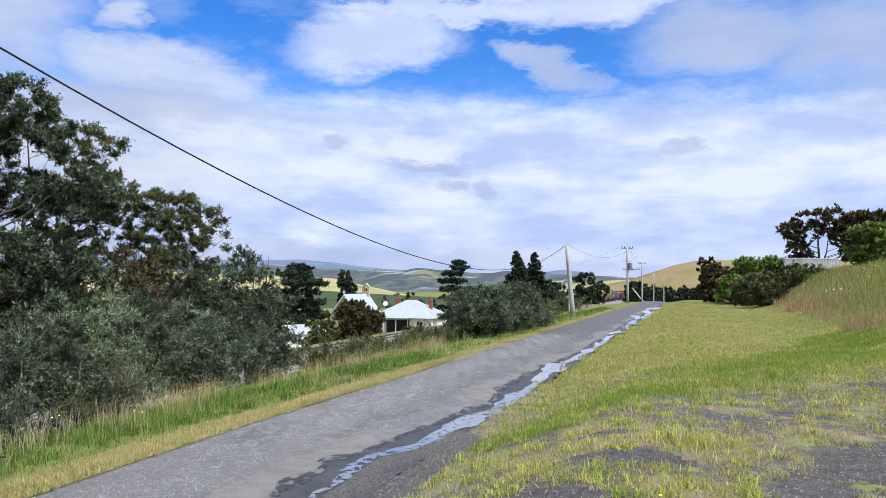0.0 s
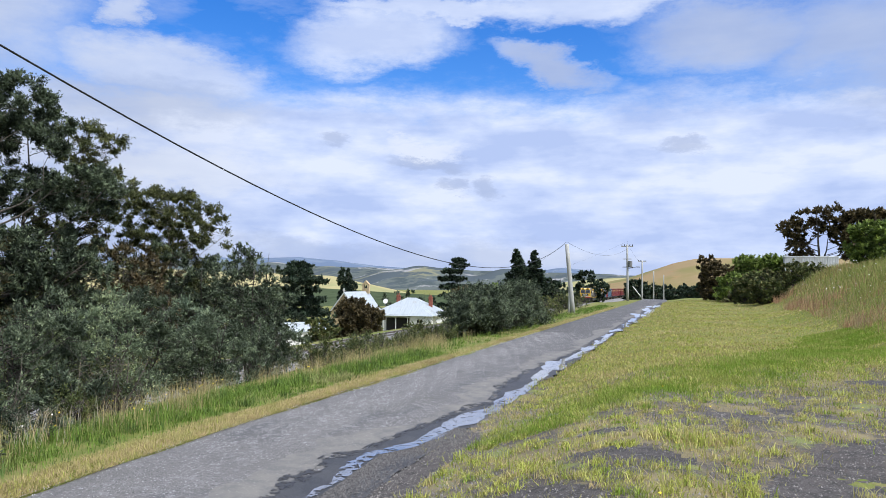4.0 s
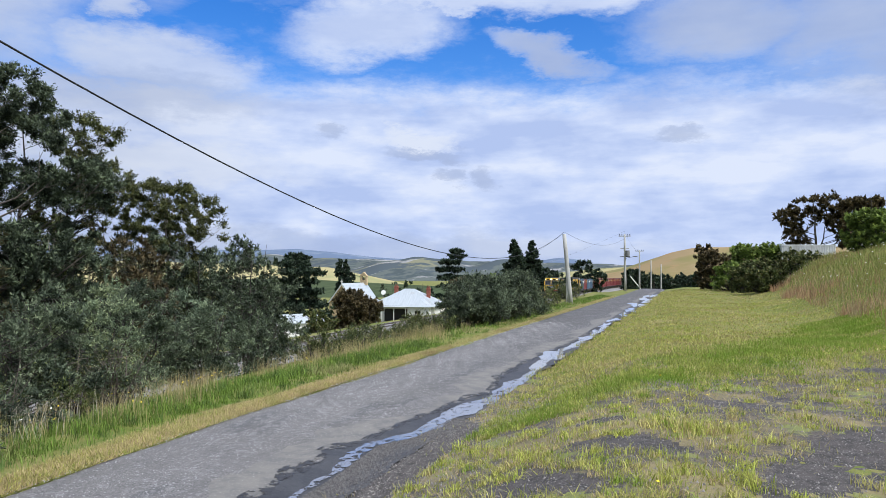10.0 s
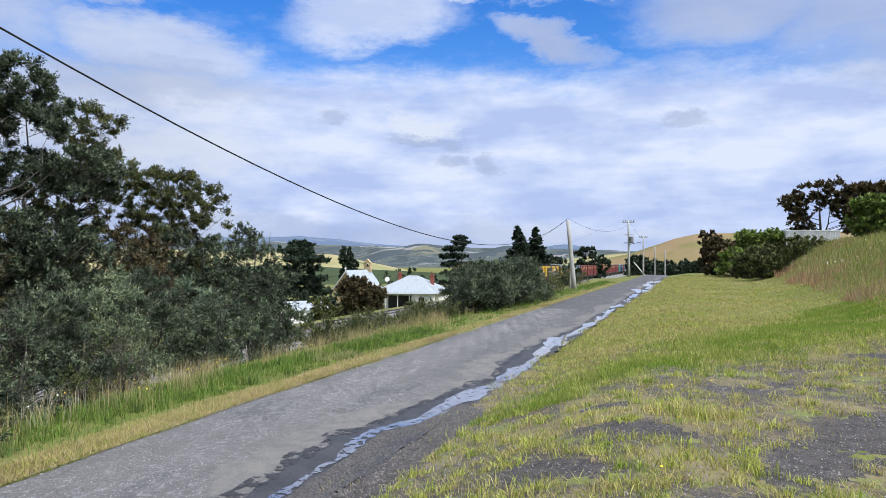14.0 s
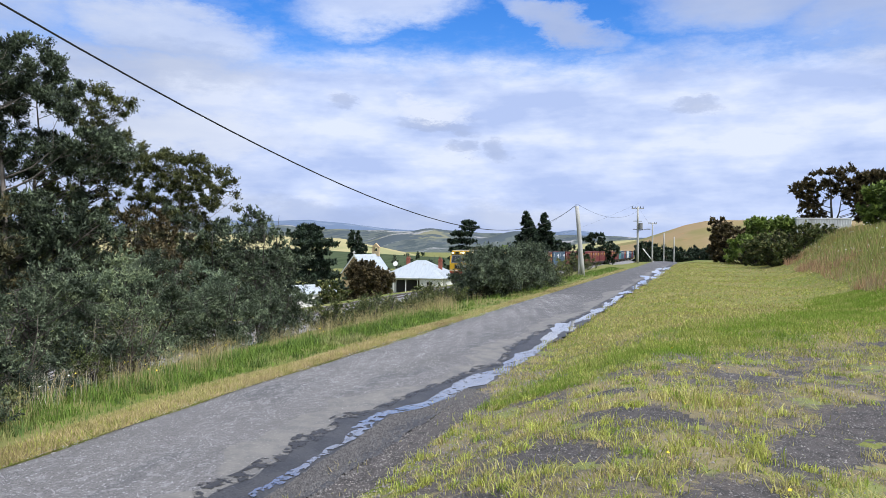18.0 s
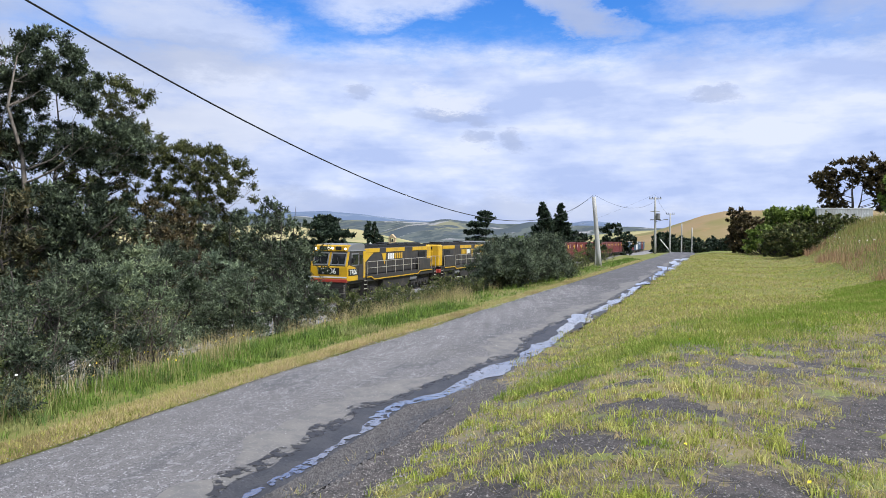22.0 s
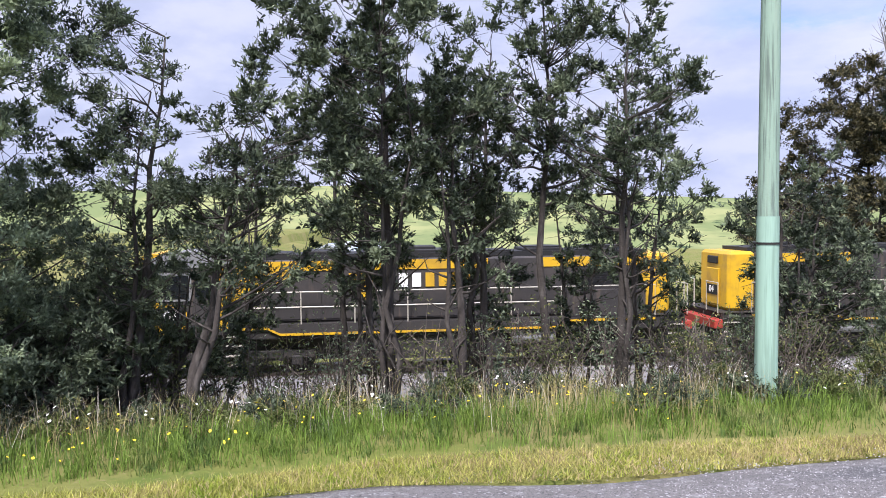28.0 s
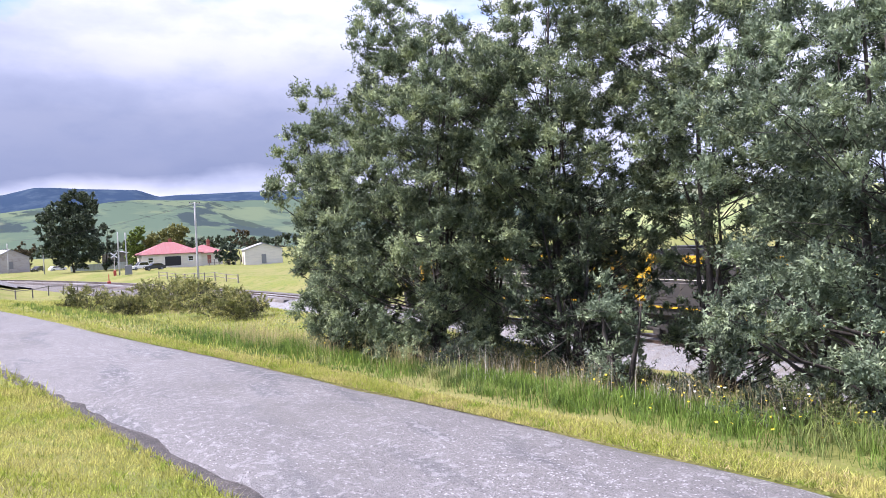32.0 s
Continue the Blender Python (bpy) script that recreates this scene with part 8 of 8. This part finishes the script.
# tussocks of uneven height
q = 2600
cy = np.where(rng.random(q) < 0.75, rng.uniform(-22, 24, q), rng.uniform(-45, 80, q))
cv = np.interp(cy, [-12, -4, 6, 14], [0.8, 1.05, 1.0, 0.7]) + 3.6 * rng.random(q) ** 0.9
ch = rng.uniform(0.18, 0.62, q) * (0.4 + 0.6 * smooth(0.8, 1.8, cv)) * (0.5 + 0.8 * field(cy, cv, 0.9, 3.0)) * np.interp(cy, [-15, -7, 4, 10], [0.6, 0.95, 0.9, 0.65]) * np.interp(cv, [2.0, 3.6], [1.0, 0.45])
pick = rng.integers(0, q, 75000)
ys, v = cy[pick] + rng.normal(0, 0.075, len(pick)), cv[pick] + rng.normal(0, 0.075, len(pick))
blades("grass_tussocks", road_c(ys) + 0.01 - far_edge(ys) - v, ys, ch[pick] * rng.uniform(0.5, 1.15, len(pick)), 0.0038 + 0.00014 * np.abs(ys), 1.3, M["tall_grass"], "uneven tussocks of tall grass on the verge", seed=17, bent=True)
n = 9000
cl = rng.uniform(-22, 30, 160)
pick = rng.integers(0, 160, n)
ys = cl[pick] + rng.normal(0, 0.25, n)
v = 1.6 + 2.4 * rng.random(160)[pick] + rng.normal(0, 0.2, n)
x = road_c(ys) + 0.01 - far_edge(ys) - v
blades("dry_stalks", x, ys, rng.uniform(0.3, 0.7, n), 0.0022, 0.5, M["dry_grass"], "dry pale seed stalks in the tall grass", seed=8, bent=True)
M["dead_stalk"] = shade("bleached_dead_stalks", (0.48, 0.44, 0.36), 0.9, island=0.3)
n = 1700
cl = rng.uniform(-14, 12, 120)
pick = rng.integers(0, 120, n)
ys = cl[pick] + rng.normal(0, 0.30, n)
v = 2.0 + 2.6 * rng.random(120)[pick] + rng.normal(0, 0.25, n)
blades("dead_stalks", road_c(ys) + 0.01 - far_edge(ys) - v, ys, rng.uniform(0.35, 0.8, n), 0.0022, 0.9, M["dead_stalk"], "bleached dead weed stalks among the grass", seed=16, bent=True)
# grass below and beyond the trees, down to the ballast
n = 60000
ys = rng.uniform(-30, 45, n)
x = rng.uniform(-16.5, -10.5, n)
blades("rough_grass", x, ys, rng.uniform(0.04, 0.16, n), 0.005, 0.9, M["tall_grass"], "rough grass between the road and the railway", seed=9)
# verge beyond the bend and the far side
n = 60000
ys = rng.uniform(-60, -14, n)
x = road_c(ys) + np.where(rng.random(n) < 0.55, rng.uniform(1.9, 8, n), rng.uniform(-14, -2.0, n))
blades("verge_grass", x, ys, rng.uniform(0.05, 0.25, n), 0.014, 0.9, M["grass"], "bright grass on the verges of the bend", seed=10)
n = 90000
ys = rng.uniform(-16, 1, n)
x = road_c(ys) + rng.uniform(1.95, 6, n)
blades("near_grass", x, ys, rng.uniform(0.03, 0.12, n), 0.006, 1.2, M["grass"], "short yellow-green grass beside the bend", seed=12)

for grassy in ("ground", "grass", "dry_grass", "tall_grass", "tuft", "lush", "bank_grass", "seed_heads"):
    M[grassy].node_tree.nodes["Principled BSDF"].inputs["Specular IOR Level"].default_value = 0.15
M["petal_yellow"] = shade("yellow_petals", (0.80, 0.62, 0.02), 0.6)
M["petal_white"] = shade("white_petals", (0.75, 0.75, 0.70), 0.7)


def flowers(name, x, y, h, size, mat, label, seed, stems=True):
    rng = np.random.default_rng(seed)
    z = height(x, y)
    V, F = [], []
    for px, py, pz, hh in zip(x, y, z, h):
        t = rng.normal(0, 0.35, 2)
        o = len(V)
        s = size * rng.uniform(0.6, 1.2)
        V.append((px, py, pz + hh))
        for k in range(6):
            a = k * math.pi / 3
            V.append((px + s * math.cos(a), py + s * math.sin(a), pz + hh + s * (t[0] * math.cos(a) + t[1] * math.sin(a)) + 0.2 * s))
        F += [(o, o + 1 + k, o + 1 + (k + 1) % 6) for k in range(6)]
    tagged(new(name, np_mesh(name, V, F, M[mat])), label, "flowers", kind="stuff")


k = 320
cl = np.concatenate([rng.uniform(-8, 3, 36), rng.uniform(-20, 16, 24)])
pk = rng.integers(0, 60, k)
ys = cl[pk] + rng.normal(0, 0.4, k)
vv = 1.0 + 2.4 * rng.random(60)[pk] + rng.normal(0, 0.3, k)
flowers("yellow_flowers", road_c(ys) - 1.84 - vv, ys, rng.uniform(0.2, 0.45, k), 0.016, "petal_yellow", "small yellow flowers in the tall grass", 1)
k = 90
ys = rng.uniform(-8, 9, k)
flowers("white_flowers", road_c(ys) - 1.84 - rng.uniform(1.6, 3.2, k), ys, rng.uniform(0.3, 0.55, k), 0.02, "petal_white", "white flower heads in the tall grass", 2)
k = 60
flowers("dandelions", rng.uniform(-2.5, 4, k), rng.uniform(4.5, 16, k), rng.uniform(0.05, 0.15, k), 0.014, "petal_yellow", "yellow dandelions in the short grass", 3)
k = 260
flowers("bank_flowers", rng.uniform(6, 12, k), rng.uniform(30, 80, k), rng.uniform(0.4, 0.8, k), 0.035, "petal_white", "white flower heads on the bank", 4)

# loose stones on the shoulder and chips on the road
M["stone"] = shade("grey_stone_chips", (0.20, 0.185, 0.175), 0.85, island=0.45)


def stones(name, x, y, z, size, label, seed, mat="stone"):
    rng = np.random.default_rng(seed)
    n = len(x)
    base = np.array([(1, 0, -0.3), (0, 1, -0.3), (-1, 0, -0.3), (0, -1, -0.3), (0, 0, 0.8)], float)
    s = (size * rng.uniform(0.4, 1.3, n))[:, None, None]
    V = base[None] * s * rng.uniform(0.7, 1.3, (n, 5, 1)) + np.stack([x, y, z], 1)[:, None]
    a = rng.uniform(0, 6.28, n)
    o = np.arange(n)[:, None] * 5
    F = np.concatenate([o + np.array(f) for f in ((0, 1, 4), (1, 2, 4), (2, 3, 4), (3, 0, 4))])
    tagged(new(name, np_mesh(name, V.reshape(-1, 3), F, M[mat])), label, "stones", kind="stuff")


n = 7000
ys = 2.5 + 11 * rng.random(n) ** 1.3
u = 1.75 + np.abs(rng.normal(0, 0.7, n))
x = road_c(ys) + u
stones("loose_gravel", x, ys, height(x, ys) + 0.012, 0.011, "loose grey gravel on the road's shoulder", 1)
n = 13000
ys = 3.4 + 8.2 * rng.random(n) ** 1.1
u = np.interp(ys, WATER_Y, WATER_U) + 0.10 + np.abs(rng.normal(0, 0.22, n))
keep = u < 2.1
ys, u = ys[keep], u[keep]
z = np.maximum(np.array([road_z(a, b) for a, b in zip(u, ys)]), np.where(u > 1.82, height(road_c(ys) + u, ys) + 0.004, -9.0))
M["wet_stone"] = shade("damp_dark_gravel", (0.085, 0.080, 0.079), 0.6, island=0.7)
stones("damp_gravel", road_c(ys) + u, ys, z + 0.008, 0.0135, "damp dark gravel beside the trickle", 6, "wet_stone")
n = 9000
x, ys = rng.uniform(-3.2, 4, n), rng.uniform(2.5, 13.5, n)
stones("driveway_gravel", x, ys, height(x, ys) + 0.016, 0.010, "loose gravel between the grass tufts", 2)
n = 24000
ys = np.concatenate([2.5 + 32 * rng.random(20000) ** 1.2, rng.uniform(-22, 4, 4000)])
u = np.where(rng.random(n) < 0.7, rng.normal(-0.75, 0.55, n), rng.uniform(-1.8, 0.9, n))
keep = (u > -1.82) & (u < 1.0) & (rng.random(n) < np.clip(2.2 * field(u * 2, ys * 0.7, 0.5, 2.0) - 0.4, 0.1, 1))
ys, u = ys[keep], u[keep]
z = np.array([road_z(a, b) for a, b in zip(u, ys)])
M["chip"] = shade("pale_road_chips", (0.34, 0.335, 0.34), 0.8, island=0.35)
stones("road_chips", road_c(ys) + u, ys, z + 0.001, np.interp(ys, [2, 8, 14, 30], [0.0065, 0.008, 0.0115, 0.013]), "pale stone chips worn out of the asphalt", 3, "chip")
n = 9000
ys = rng.uniform(-34, 50, n)
x = track_x(ys) + rng.uniform(0.75, 3.4, n)
z = rail_z(ys) + np.interp(x - track_x(ys), [0, 1.35, 2.2, 3.3], [-0.11, -0.13, -0.45, -0.75])
stones("ballast_stones", x, ys, z + 0.015, 0.045, "crushed stones of the railway ballast", 4)

motions()
